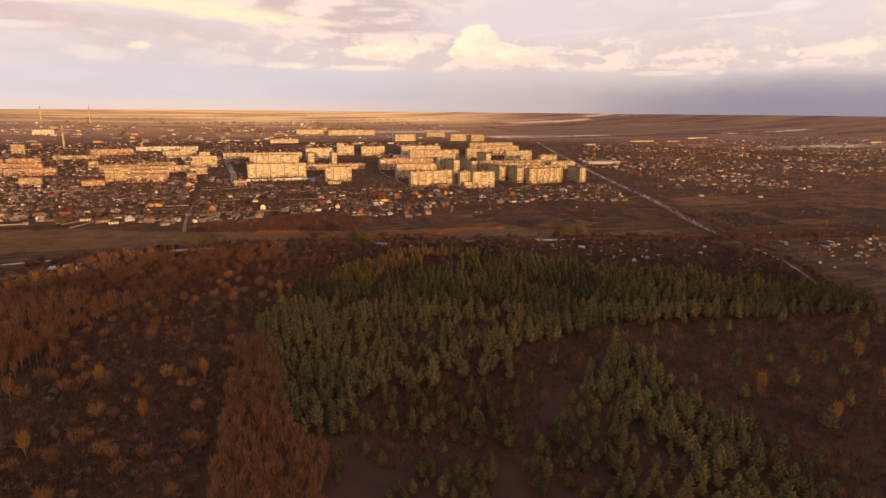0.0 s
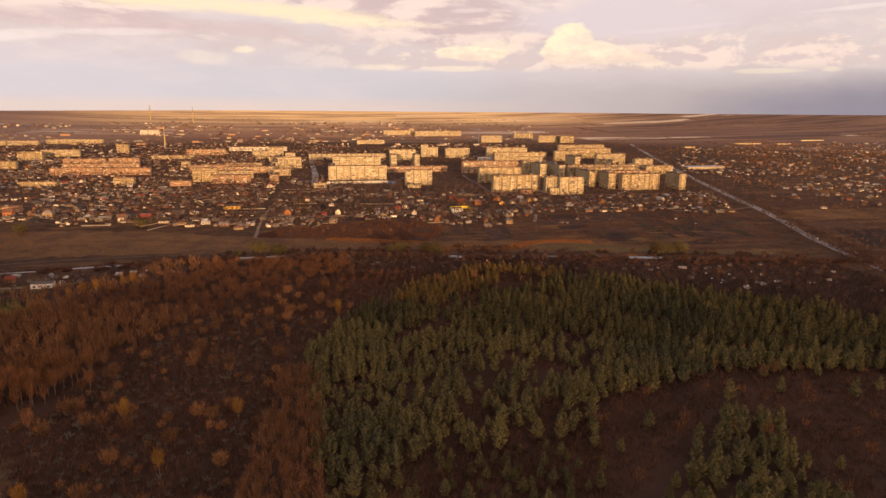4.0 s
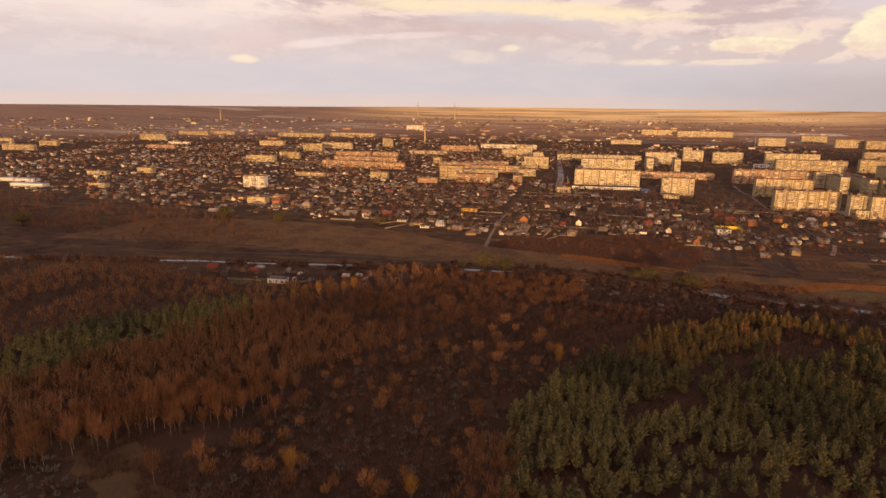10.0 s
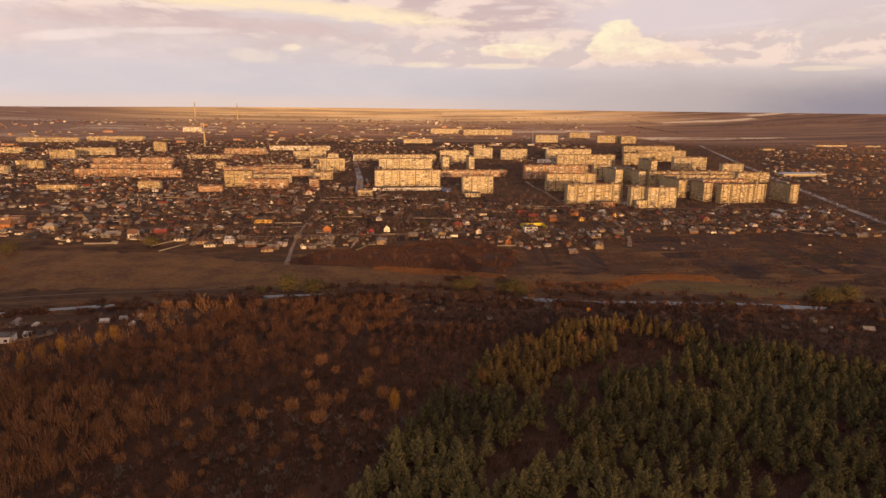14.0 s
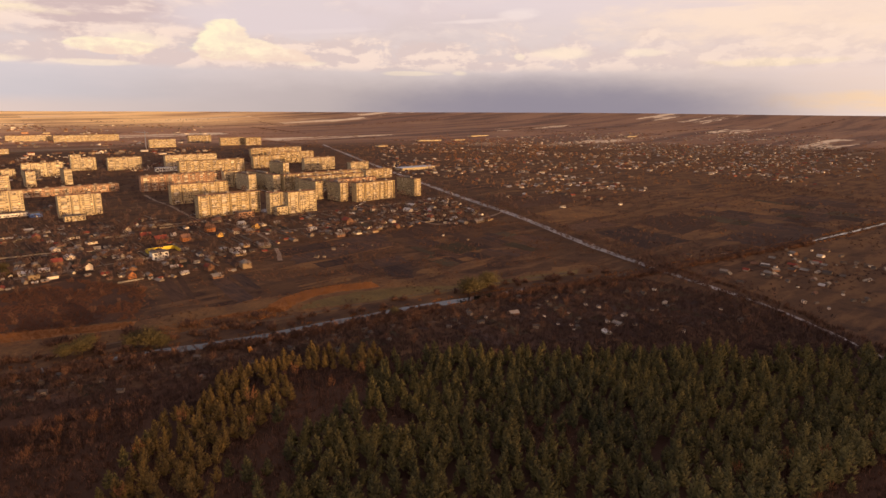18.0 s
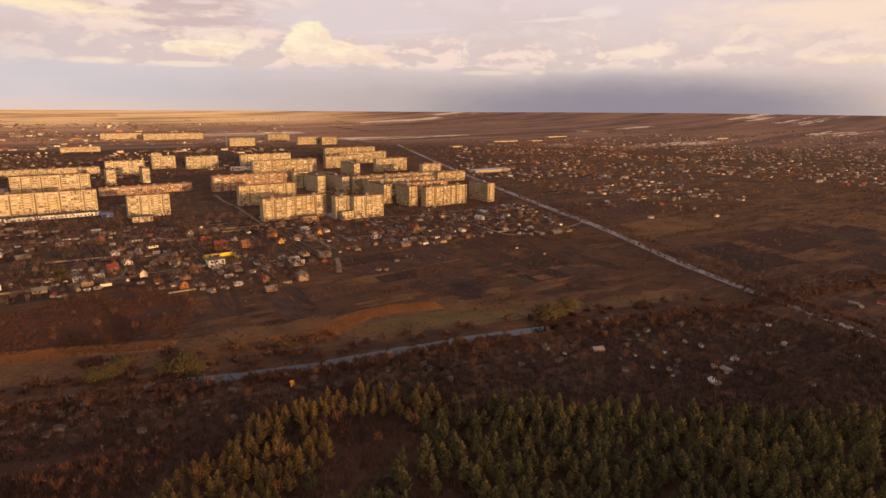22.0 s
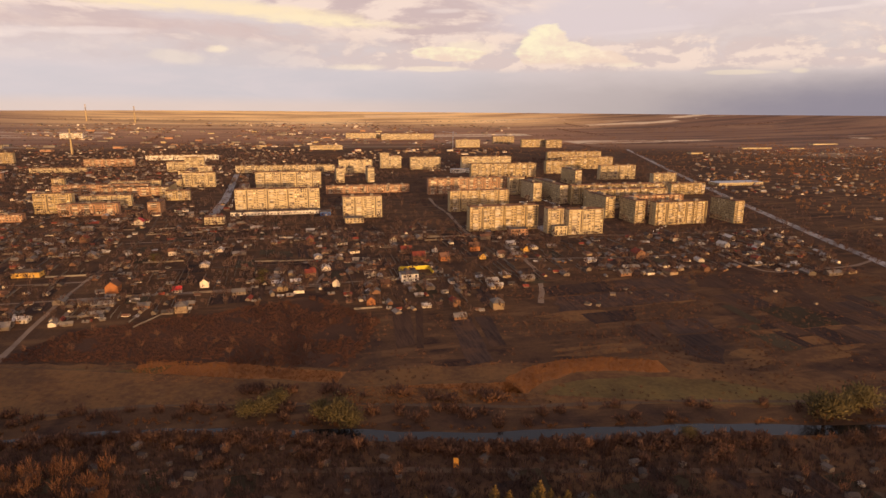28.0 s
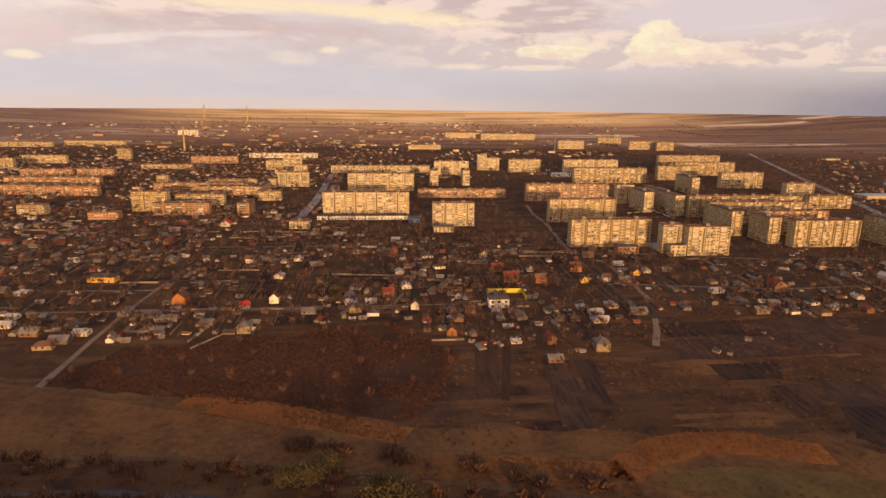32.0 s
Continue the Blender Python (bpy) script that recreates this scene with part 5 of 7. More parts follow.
GARDENS = (([(17, 868), (69, 889), (72, 866), (20, 845)], "plot", "black dug plot"), ([(73, 891), (137, 914), (136, 886), (75, 867)], "plot", "black dug plot"), ([(21, 842), (133, 884), (133, 854), (25, 813)], "plot", "wide black ploughed plot"),
                        ([(40, 811), (81, 827), (77, 805), (47, 793)], "plot", "black dug plot"), ([(67, 792), (90, 803), (88, 766), (73, 759)], "plot_b", "grey-brown harrowed plot"), ([(93, 805), (125, 815), (127, 790), (94, 780)], "plot", "black dug plot"),
                        ([(96, 778), (128, 788), (112, 735), (94, 748)], "plot", "black dug plot"), ([(-50, 791), (-35, 795), (-18, 725), (-32, 716)], "plot", "long black dug plot"), ([(-33, 796), (-22, 798), (-11, 750), (-20, 745)], "plot", "long black dug plot"),
                        ([(-91, 800), (-78, 804), (-66, 745), (-76, 736)], "plot_b", "long brown garden plot"), ([(-75, 804), (-70, 806), (-60, 739), (-64, 738)], "plot_b", "strip of bare trodden earth"), ([(140, 916), (200, 925), (205, 880), (142, 884)], "plot_b", "brown garden plot"))
FIELDS = (([(374, 845), (435, 859), (448, 770), (370, 757)], "plot", "wide black ploughed field"), ([(144, 793), (217, 813), (219, 806), (146, 786)], "meadow", "strip of pale dry grass"), ([(220, 813), (278, 810), (278, 800), (222, 804)], "meadow", "strip of pale dry grass"),
                        ([(350, 880), (420, 905), (430, 870), (352, 852)], "plot_b", "brown harrowed field"), ([(455, 880), (560, 915), (570, 850), (460, 800)], "plot_b", "brown harrowed field"), ([(350, 960), (470, 1000), (480, 930), (352, 905)], "meadow", "fallow field of dry grass"),
                        ([(480, 770), (640, 820), (660, 760), (500, 700)], "plot", "black ploughed field"), ([(600, 930), (760, 990), (780, 900), (620, 850)], "meadow", "fallow field of dry grass"), ([(350, 1060), (480, 1100), (490, 1040), (352, 1000)], "plot_b", "brown harrowed field"))
for pts, key, words in GARDENS + FIELDS:
    field_piece(pts, M[key], words)
SOILS = ((M["plot"], "black dug garden plot"), (M["plot"], "black dug garden plot"), (M["plot_b"], "brown garden plot with dead stalks"), (M["plot_c"], "garden plot with green winter crop"))
for poly, wmin, wmax, dmin, dmax in (([(135, 745), (300, 770), (318, 905), (210, 905), (140, 860)], 9, 20, 22, 44), ([(60, 900), (140, 925), (135, 980), (50, 950)], 8, 14, 20, 30),
                                     ([(-290, 750), (-200, 770), (-160, 800), (-200, 800), (-300, 770)], 8, 16, 20, 36), ([(500, 750), (900, 810), (900, 1000), (580, 960)], 18, 40, 20, 50),
                                     ([(90, 560), (300, 545), (300, 660), (150, 660), (90, 630)], 8, 14, 18, 28), ([(-210, 578), (90, 600), (90, 635), (-210, 600)], 8, 14, 12, 18)):
    us = [to_uv(*p) for p in poly]
    u = min(p[0] for p in us)
    while u < max(p[0] for p in us):
        w = rnd.uniform(wmin, wmax)
        v = min(p[1] for p in us)
        while v < max(p[1] for p in us):
            d = rnd.uniform(dmin, dmax)
            if all(inside(*uv(u + a * w, v + b * d), poly) for a, b in ((0.1, 0.1), (0.9, 0.1), (0.9, 0.9), (0.1, 0.9))) and rnd.random() < 0.8:
                plot(u, v, w - 1.0, d - 1.2, *rnd.choice(SOILS))
            v += d
        u += w
for k, (a, b) in enumerate((((-470, 735), (-150, 852)), ((-330, 789), (-60, 888)), ((-352, 850), (240, 1066)), ((-390, 960), (-30, 1092)), ((-300, 742), (-312, 775)), ((-154, 832), (-195, 950)), ((8, 880), (-40, 1010)), ((122, 909), (70, 1050)),
                            ((-700, 700), (-340, 830)), ((-900, 720), (-380, 910)), ((-163, 851), (-161, 935)), ((-215, 590), (90, 628)), ((100, 625), (300, 560)))):
    strip("lane", [a, ((a[0] + b[0]) / 2, (a[1] + b[1]) / 2 + 2), b], [3.4, 3.6, 3.2], 0.14, M["mud" if b[0] > 80 or k in (5, 6) else "dirt"], "narrow dirt lane between gardens", "lane", 0.4)


for pts, w in (([(-131, 1325), (-112, 1250), (-89, 1189), (-66, 1100), (-52, 1044), (-20, 1026), (-3, 968), (14, 920), (17, 878), (14, 830)], 4.2), ([(150, 1110), (181, 1052), (189, 995), (208, 928), (253, 946), (300, 962), (324, 985)], 4.0),
               ([(-60, 1040), (20, 1062), (110, 1070), (200, 1100), (326, 1150)], 4.0), ([(-20, 945), (60, 960), (130, 975), (186, 1004)], 3.4)):
    strip("lane", pts, [w] * len(pts), 0.15, M["dirt"], "winding dirt lane through gardens and waste ground", "lane", 0.5)
patch("parking_ground", [(26, 1086), (33, 1076), (34, 1098), (66, 1112), (98, 1124), (92, 1140), (52, 1128), (20, 1112)], 0.16, M["asphalt"], "pale worn parking ground between the blocks", "parking", 1.0)


def fence(x, y, length, ang):
    root = new("fence")
    root.matrix_world = pose(x, y, gz(x, y), 0, 0, ang)
    for k in range(int(length / 2.5)):
        p = MB()
        p.box(k * 2.5 + 0.06, k * 2.5 + 2.44, -0.03, 0.03, 0.1, 1.5, 0, True)
        part("panel", p, M["concrete"], root)
    return tagged(root, "grey concrete panel fence along garden plots", "fence", "garden fences")


for x, y, ln, a in ((-234, 906, 58, 13), (-234, 906, 20, 112), (-178, 919, 18, 100), (-96, 1028, 46, 23), (-54, 1046, 26, 103), (-428, 695, 50, 77), (-446, 710, 35, 72), (-258, 756, 45, 97), (-250, 748, 40, 80), (-294, 756, 38, 108), (-118, 800, 22, 20), (-250, 770, 40, 110), (-228, 778, 40, 110), (-275, 762, 25, 110), (-368, 478, 22, 50), (-418, 462, 30, 20)):
    fence(x, y, ln, a)


def boundary_fences():
    """Low board and sheet fences between the gardens, joined."""
    fr = random.Random(77)
    mb = MB()
    for _ in range(900):
        x, y = fr.uniform(-700, 320), fr.uniform(690, 1120)
        if not inside(x, y, HZONE) or on_block(x, y) or near_line(x, y, STREET, 4):
            continue
        along = fr.random() < 0.10
        dx, dy = (UX, UY) if along else (-UY, UX)
        ln = fr.uniform(8, 34)
        z = gz(x, y)
        x2, y2 = x + dx * ln, y + dy * ln
        if on_block(x2, y2):
            continue
        z2 = gz(x2, y2)
        mi = fr.choice((0, 0, 0, 0, 0, 1))
        for sgn in (0.04, -0.04):
            ox, oy = -dy * sgn, dx * sgn
            q = [(x + ox, y + oy, z - 0.2), (x2 + ox, y2 + oy, z2 - 0.2), (x2 + ox, y2 + oy, z2 + 1.5), (x + ox, y + oy, z + 1.5)]
            mb.poly(q if sgn < 0 else q[::-1], mi)
        mb.poly([(x - dy * 0.04, y + dx * 0.04, z + 1.5), (x + dy * 0.04, y - dx * 0.04, z + 1.5), (x2 + dy * 0.04, y2 - dx * 0.04, z2 + 1.5), (x2 - dy * 0.04, y2 + dx * 0.04, z2 + 1.5)], mi)
    ob = new("boundary_fences", mb.mesh("boundary_fences", [WALLS["dim"], M["concrete"]]))
    tagged(ob, "low board fences between the gardens", "fences", kind="stuff")


boundary_fences()
for _ in range(230):
    x, y = rnd.uniform(-600, 300), rnd.uniform(720, 1080)
    if inside(x, y, HZONE) and not on_block(x, y) and not near_line(x, y, STREET, 14) and not near_line(x, y, ROAD, 20):
        plot(*to_uv(x, y), rnd.uniform(8, 16), rnd.uniform(12, 30), *rnd.choice(SOILS))


# ------------------------------------------------------------------ trees
def blob_at(V, F, c, d, ln, w, rng):
    """A ragged clump: a stretched, jittered octahedron."""
    d = d / (np.linalg.norm(d) + 1e-9)
    a = np.cross(d, (0.3, 0.5, 0.8))
    a /= np.linalg.norm(a)
    b = np.cross(d, a)
    k = len(V)
    for o in (d * ln, -d * ln * 0.6, a * w, -a * w, b * w * 0.7, -b * w * 0.7):
        V.append(c + o * rng.uniform(0.7, 1.3) + rng.uniform(-0.15, 0.15, 3) * w)
    for t in ((0, 2, 4), (0, 4, 3), (0, 3, 5), (0, 5, 2), (1, 4, 2), (1, 3, 4), (1, 5, 3), (1, 2, 5)):
        F.append(tuple(k + i for i in t))


def spike(V, F, c, d, ln, w, rng):
    """One needle-clad branch: a slim three-sided point."""
    d = d / (np.linalg.norm(d) + 1e-9)
    a = np.cross(d, (0.31, 0.52, 0.79))
    a /= np.linalg.norm(a)
    b = np.cross(d, a)
    k = len(V)
    t0 = rng.uniform(0, 2.1)
    for i in range(3):
        t = t0 + i * 2.094
        V.append(c + (a * math.cos(t) + b * math.sin(t)) * w * rng.uniform(0.7, 1.3))
    V.append(c + d * ln)
    F += [(k, k + 1, k + 3), (k + 1, k + 2, k + 3), (k + 2, k, k + 3)]


def pine_shape(seed, branches, h=15.0, r=3.0):
    """Whorls of upswept branches round a dim inner cone, pointed at the top and thin at the skirt."""
    rng = np.random.default_rng(seed)
    V, F = [], []
    n = 7
    for i in range(n):
        t = 2 * math.pi * i / n
        q = r * rng.uniform(0.30, 0.52)
        V.append(np.array((math.cos(t) * q, math.sin(t) * q, h * rng.uniform(0.16, 0.26))))
    V.append(np.array((0, 0, h * 0.88)))
    F += [(i, (i + 1) % n, n) for i in range(n)]
    lop = rng.uniform(0, 6.3)
    wide = (62 / branches) ** 0.5
    for i in range(branches):
        t = (i + rng.uniform(0, 1)) / branches
        t = t ** 1.15
        th = i * 2.4 + rng.uniform(-0.5, 0.5)
        full = r * min(1.0, 0.55 + t * 2.2) * (1 - t) ** 0.72 * (1 + 0.18 * math.cos(th - lop))
        z = h * (0.20 + 0.71 * t)
        out = np.array((math.cos(th), math.sin(th), 0.0))
        c = out * full * rng.uniform(0.3, 0.75) + np.array((0, 0, z))
        ln = full * rng.uniform(0.30, 0.55) + 0.75
        spike(V, F, c, out + np.array((*rng.normal(0, 0.22, 2), 0.62 + 0.9 * t + rng.uniform(-0.15, 0.35))), ln, (0.36 + 0.36 * (1 - t)) * wide, rng)
    spike(V, F, np.array((0, 0, h * 0.86)), np.array((*rng.normal(0, 0.06, 2), 1.0)), h * 0.15, 0.30 * wide, rng)
    return np.array(V), F


def bare_shape(seed, h=12.0, spread=3.6, twigs=95, limbs=7, wide=0.17, light=False, soft=0.55):
    """Trunk and limbs, then thin twigs that fan upwards and outwards. Returns wood and twigs apart."""
    rng = np.random.default_rng(seed)
    wood = MB()
    wood.prism((0, 0, -0.4), (rng.uniform(-.3, .3), rng.uniform(-.3, .3), h * 0.45), 0.10 * h / 10, 0.06 * h / 10, 3 if light else 5)
    V, F = [], []
    root = np.array((0, 0, h * 0.16))
    for i in range(limbs):
        th = i * 2.4 + rng.uniform(-.5, .5)
        z0 = h * rng.uniform(0.22, 0.5)
        reach = spread * rng.uniform(0.35, 0.85)
        p = np.array((0, 0, z0))
        q = np.array((math.cos(th) * reach, math.sin(th) * reach, min(h * 0.92, z0 + h * rng.uniform(0.32, 0.5))))
        if not light:
            wood.prism(p, q, 0.045 * h / 10, 0.02, 3)
        for _ in range(twigs // limbs):
            if rng.uniform() < soft:
                s = rng.normal(0, 1, 3)
                s = s / np.linalg.norm(s) * rng.uniform(0.1, 1.0) ** 0.45 * np.array((spread * 0.78, spread * 0.78, h * 0.27)) + np.array((0, 0, h * 0.60))
                s[:2] *= 0.55 + 0.6 * s[2] / h
            else:
                s = p + (q - p) * rng.uniform(0.3, 1.0)
            d = (s - root) / (np.linalg.norm(s - root) + 1e-9) + rng.normal(0, 0.26, 3) + np.array((0, 0, 0.25))
            d /= np.linalg.norm(d)
            ln = h * rng.uniform(0.10, 0.27)
            side = np.cross(d, rng.uniform(-1, 1, 3))
            side /= np.linalg.norm(side) + 1e-9
            k = len(V)
            V += [s - side * wide / 2, s + side * wide / 2, s + d * ln]
            F.append((k, k + 1, k + 2))
    return wood, np.array(V), F


def brush_shape(seed, h=3.0, twigs=26, wide=0.13):
    rng = np.random.default_rng(seed)
    V, F = [], []
    for _ in range(twigs):
        s = np.array((*rng.normal(0, h * 0.28, 2), 0.0))
        d = np.array((s[0] * 0.35 + rng.uniform(-.5, .5), s[1] * 0.35 + rng.uniform(-.5, .5), h * rng.uniform(0.5, 1.0)))
        side = np.cross(d, rng.uniform(-1, 1, 3))
        side /= np.linalg.norm(side) + 1e-9
        k = len(V)
        V += [s - side * wide, s + side * wide, s + d]
        F.append((k, k + 1, k + 2))
    return np.array(V), F


def clump_shape(seed, h=2.4, n=9):
    rng = np.random.default_rng(seed)
    V, F = [], []
    for _ in range(n):
        c = np.array((*rng.normal(0, h * 0.36, 2), h * rng.uniform(0.25, 0.8)))
        blob_at(V, F, c, np.array((*rng.normal(0, 1, 2), 0.9)), h * 0.34, h * 0.26, rng)
    return np.array(V), F


def shrub_shape(seed, h=2.6, n=13):
    rng = np.random.default_rng(seed)
    V, F = [], []
    for _ in range(n):
        c = np.array((*rng.normal(0, h * 0.22, 2), h * rng.uniform(0.1, 0.5)))
        spike(V, F, c, np.array((c[0], c[1], h * 0.6)) + rng.normal(0, 0.35, 3), h * rng.uniform(0.35, 0.6), h * 0.13, rng)
    return np.array(V), F


def crown_mesh(name, V, F, mat):
    me = bpy.data.meshes.new(name)
    me.from_pydata([tuple(v) for v in V], [], F)
    me.materials.append(mat)
    me.polygons.foreach_set("use_smooth", [True] * len(F))
    return me


def scatter(name, shapes, places, mat, label, category, smooth=False):
    """Many plants joined into one mesh; places: x, y, z, turn, size, shape number."""
    if not places:
        return
    vs, tris, base = [], [], 0
    for x, y, z, a, s, k in places:
        V, F = shapes[k % len(shapes)]
        c, sn = math.cos(a) * s, math.sin(a) * s
        vs.append(np.stack([x + V[:, 0] * c - V[:, 1] * sn, y + V[:, 0] * sn + V[:, 1] * c, z + V[:, 2] * s], 1))
        tris.append(np.asarray(F) + base)
        base += len(V)
    v, f = np.concatenate(vs), np.concatenate(tris)
    me = bpy.data.meshes.new(name)
    me.vertices.add(len(v))
    me.vertices.foreach_set("co", v.astype(np.float32).ravel())
    me.loops.add(f.size)
    me.loops.foreach_set("vertex_index", f.astype(np.int32).ravel())
    me.polygons.add(len(f))
    me.polygons.foreach_set("loop_start", np.arange(0, f.size, 3, dtype=np.int32))
    me.polygons.foreach_set("loop_total", np.full(len(f), 3, dtype=np.int32))
    me.materials.append(mat)
    if smooth:
        me.polygons.foreach_set("use_smooth", np.ones(len(f), dtype=bool))
    me.update(calc_edges=True)
    tagged(new(name, me), label, category, kind="stuff")


def fill(poly, gap, keep=None, seed=1, jitter=0.42):
    """Uneven spots inside a piece of land."""
    lr = random.Random(seed)
    out = []
    xs, ys = [p[0] for p in poly], [p[1] for p in poly]
    y = min(ys)
    row = 0
    while y < max(ys):
        x = min(xs) + (row % 2) * gap / 2
        while x < max(xs):
            px, py = x + lr.uniform(-jitter, jitter) * gap, y + lr.uniform(-jitter, jitter) * gap
            if inside(px, py, poly) and (keep is None or keep(px, py, lr)):
                out.append((px, py))
            x += gap
        y += gap * 0.87
        row += 1
    return out


PINE_A = [(-62, 238), (-117, 368), (-110, 446), (-79, 540), (-20, 574), (37, 574), (100, 560), (182, 526), (253, 497), (325, 466), (318, 418), (222, 404), (156, 394), (111, 388), (72, 357), (38, 340), (0, 335), (-20, 305), (-40, 270), (-45, 239)]
PINE_B = [(101, 338), (118, 326), (122, 283), (131, 259), (145, 222), (152, 185), (165, 120), (90, 120), (60, 190), (30, 222), (45, 240), (62, 276), (85, 319)]
PINE_C = [(-41, 230), (-4, 213), (28, 222), (42, 226), (40, 150), (10, 110), (-40, 150)]
PINE_D = [(-405, 251), (-403, 303), (-389, 357), (-357, 421), (-327, 416), (-321, 375), (-335, 303), (-345, 253), (-352, 231), (-395, 180)]
BELT = [(-300, 170), (-245, 277), (-221, 301), (-227, 355), (-195, 456), (-150, 570), (-165, 600), (-200, 590), (-258, 560), (-314, 450), (-335, 387), (-340, 230), (-340, 170)]
ALDER = [(-66, 150), (-82, 192), (-121, 345), (-107, 357), (-82, 300), (-62, 238), (-45, 224), (-36, 160)]
MIXED = [(-215, 190), (-215, 300), (-222, 355), (-190, 456), (-150, 560), (-80, 575), (-85, 535), (-115, 446), (-124, 366), (-90, 200), (-120, 130), (-200, 140)]
CLEAR = [(-280, 240), (-276, 260), (-250, 273), (-226, 262), (-201, 257), (-178, 226), (-190, 205), (-225, 240), (-258, 248)]
WEST = [(-340, 170), (-352, 240), (-330, 390), (-258, 565), (-300, 560), (-420, 480), (-560, 420), (-760, 330), (-700, 200), (-500, 120)]
EASTBRUSH = [(45, 265), (10, 330), (58, 366), (100, 398), (135, 418), (222, 420), (312, 418), (330, 380), (330, 120), (160, 120), (143, 181), (119, 268), (112, 300), (87, 317)]
SCATTER = [(-45, 245), (-42, 330), (-5, 365), (30, 352), (42, 325), (40, 285), (30, 235)]
GLADE = [(-20, 300), (10, 294), (46, 266), (76, 215), (60, 180), (42, 226), (-4, 213), (-40, 232)]


EDGE_PINES = [(-90, 485), (-83, 515), (-74, 550), (-57, 560), (-48, 582), (-30, 590), (-16, 560), (-17, 536), (-32, 523), (-51, 503), (-55, 473)]
EDGE_TAIL = [(-26, 578), (-20, 596), (6, 597), (38, 590), (42, 566), (22, 563), (-10, 576)]
BREAKS = ([(-47, 462), (-50, 500), (-31, 521), (-16, 532), (-10, 562), (21, 560), (18, 532), (2, 516), (-21, 508), (-31, 488), (-33, 460)], [(-65, 464), (-39, 516), (16, 560), (22, 590), (-22, 574), (-78, 480)], [(-11, 590), (19, 580), (25, 549), (3, 520), (-16, 525), (-11, 553)], [(-77, 414), (-49, 449), (-35, 436), (-66, 401)])


THIN = [(-62, 330), (-40, 385), (10, 415), (60, 400), (40, 362), (10, 340), (-30, 300)]


def gap_noise(x, y, lr):
    if inside(x, y, EDGE_PINES) or inside(x, y, EDGE_TAIL):
        return False
    if inside(x, y, THIN):
        return lr.random() < 0.42
    if any(inside(x, y, p) for p in BREAKS):
        return lr.random() < 0.03
    return noise.noise((x * 0.022, y * 0.022, 0.5)) > -0.30 or lr.random() < 0.35


def pick(spots, n, cx, cy):
    spots = sorted(spots, key=lambda p: math.hypot(p[0] - cx, p[1] - cy))
    return spots[:n], spots[n:]


tr = random.Random(11)
pines = fill(PINE_A, 6.2, gap_noise, 1) + fill(PINE_B, 6.6, lambda x, y, lr: lr.random() < 0.9, 2) + fill(PINE_C, 6.6, lambda x, y, lr: noise.noise((x * 0.05, y * 0.05, 3.0)) > 0.0, 3) + fill(GLADE, 15.0, None, 4) + fill(SCATTER, 9.5, lambda x, y, lr: not inside(x, y, PINE_A) and lr.random() < 0.85, 44) + fill(PINE_D, 5.6, gap_noise, 5) + fill(EASTBRUSH, 34, None, 41)
pine_shapes = [pine_shape(20 + k, 58, 10.6 + 0.9 * (k % 4), 3.4 + 0.3 * (k % 3)) for k in range(7)]
near_pines, far_pines = pick(pines, 270, 20, 215)
lean_shapes = [pine_shape(50 + k, 46, 10.6 + 0.9 * (k % 4), 3.4 + 0.3 * (k % 3)) for k in range(7)]
scatter("far_pine_wood", lean_shapes, [(x, y, 0, tr.uniform(0, 6.3), tr.uniform(0.66, 1.18), tr.randrange(7)) for x, y in far_pines if y > 420], M["needle"], "dense stand of dark green pines", "pines", True)
scatter("pine_wood", pine_shapes, [(x, y, 0, tr.uniform(0, 6.3), tr.uniform(0.66, 1.18), tr.randrange(7)) for x, y in far_pines if y <= 420], M["needle"], "dense stand of dark green pines", "pines", True)

# edge pines take the needle colour with sunlight painted in
scatter("edge_pines", lean_shapes, [(x, y, 0, tr.uniform(0, 6.3), tr.uniform(0.5, 0.95), tr.randrange(7)) for x, y in fill(EDGE_PINES, 5.3, lambda x, y, lr: noise.noise((x * 0.05, y * 0.05, 2.0)) > -0.4, 81) + fill(EDGE_TAIL, 6.2, lambda x, y, lr: noise.noise((x * 0.05, y * 0.05, 5.0)) > -0.3, 82)], M["needle_lit"], "pines at the edge of the wood, coloured amber as if sunlit", "pines", True)


def pine_tree(seed):
    root = new("pine_tree")
    tk = MB()
    tk.prism((0, 0, -0.4), (0.1, 0, 8.0), 0.20, 0.13, 6)
    tk.prism((0.1, 0, 8.0), (0, 0.1, 14.2), 0.13, 0.03, 5)
    part("trunk", tk, M["bark"], root, "reddish brown trunk")
    V, F = pine_shape(seed, 110, 12.0, 3.6)
    part("crown", crown_mesh("crown", V, F, M["needle"]), None, root, "olive green needle crown")
    return tagged(root, "tall pine with an olive green conical crown", "pine tree", "pines of the plantation")


PINES = [pine_tree(60 + k) for k in range(6)]
for k, (x, y) in enumerate(near_pines):
    m = pose(x, y, 0, 0, 0, tr.uniform(0, 360)) @ Matrix.Scale(tr.uniform(0.62, 1.05), 4)
    if k < 6:
        PINES[k].matrix_world = m
    else:
        copy_thing(PINES[k % 6], m)

small = [bare_shape(300 + k, 8, 3.2, 30, 3, 0.55, True) for k in range(5)]
bare = [bare_shape(80 + k, 11 + k % 3, 3.6 + 0.3 * (k % 3), 110, 6, 0.25) for k in range(6)]
tall = [bare_shape(100 + k, 15, 3.4, 130, 6, 0.26) for k in range(5)]


def with_wood(shapes):
    out = []
    for wood, V, F in shapes:
        wf = []
        for f in wood.f:
            wf += [(f[0], f[i], f[i + 1]) for i in range(1, len(f) - 1)]
        out.append((np.array(wood.v), wf))
    return out


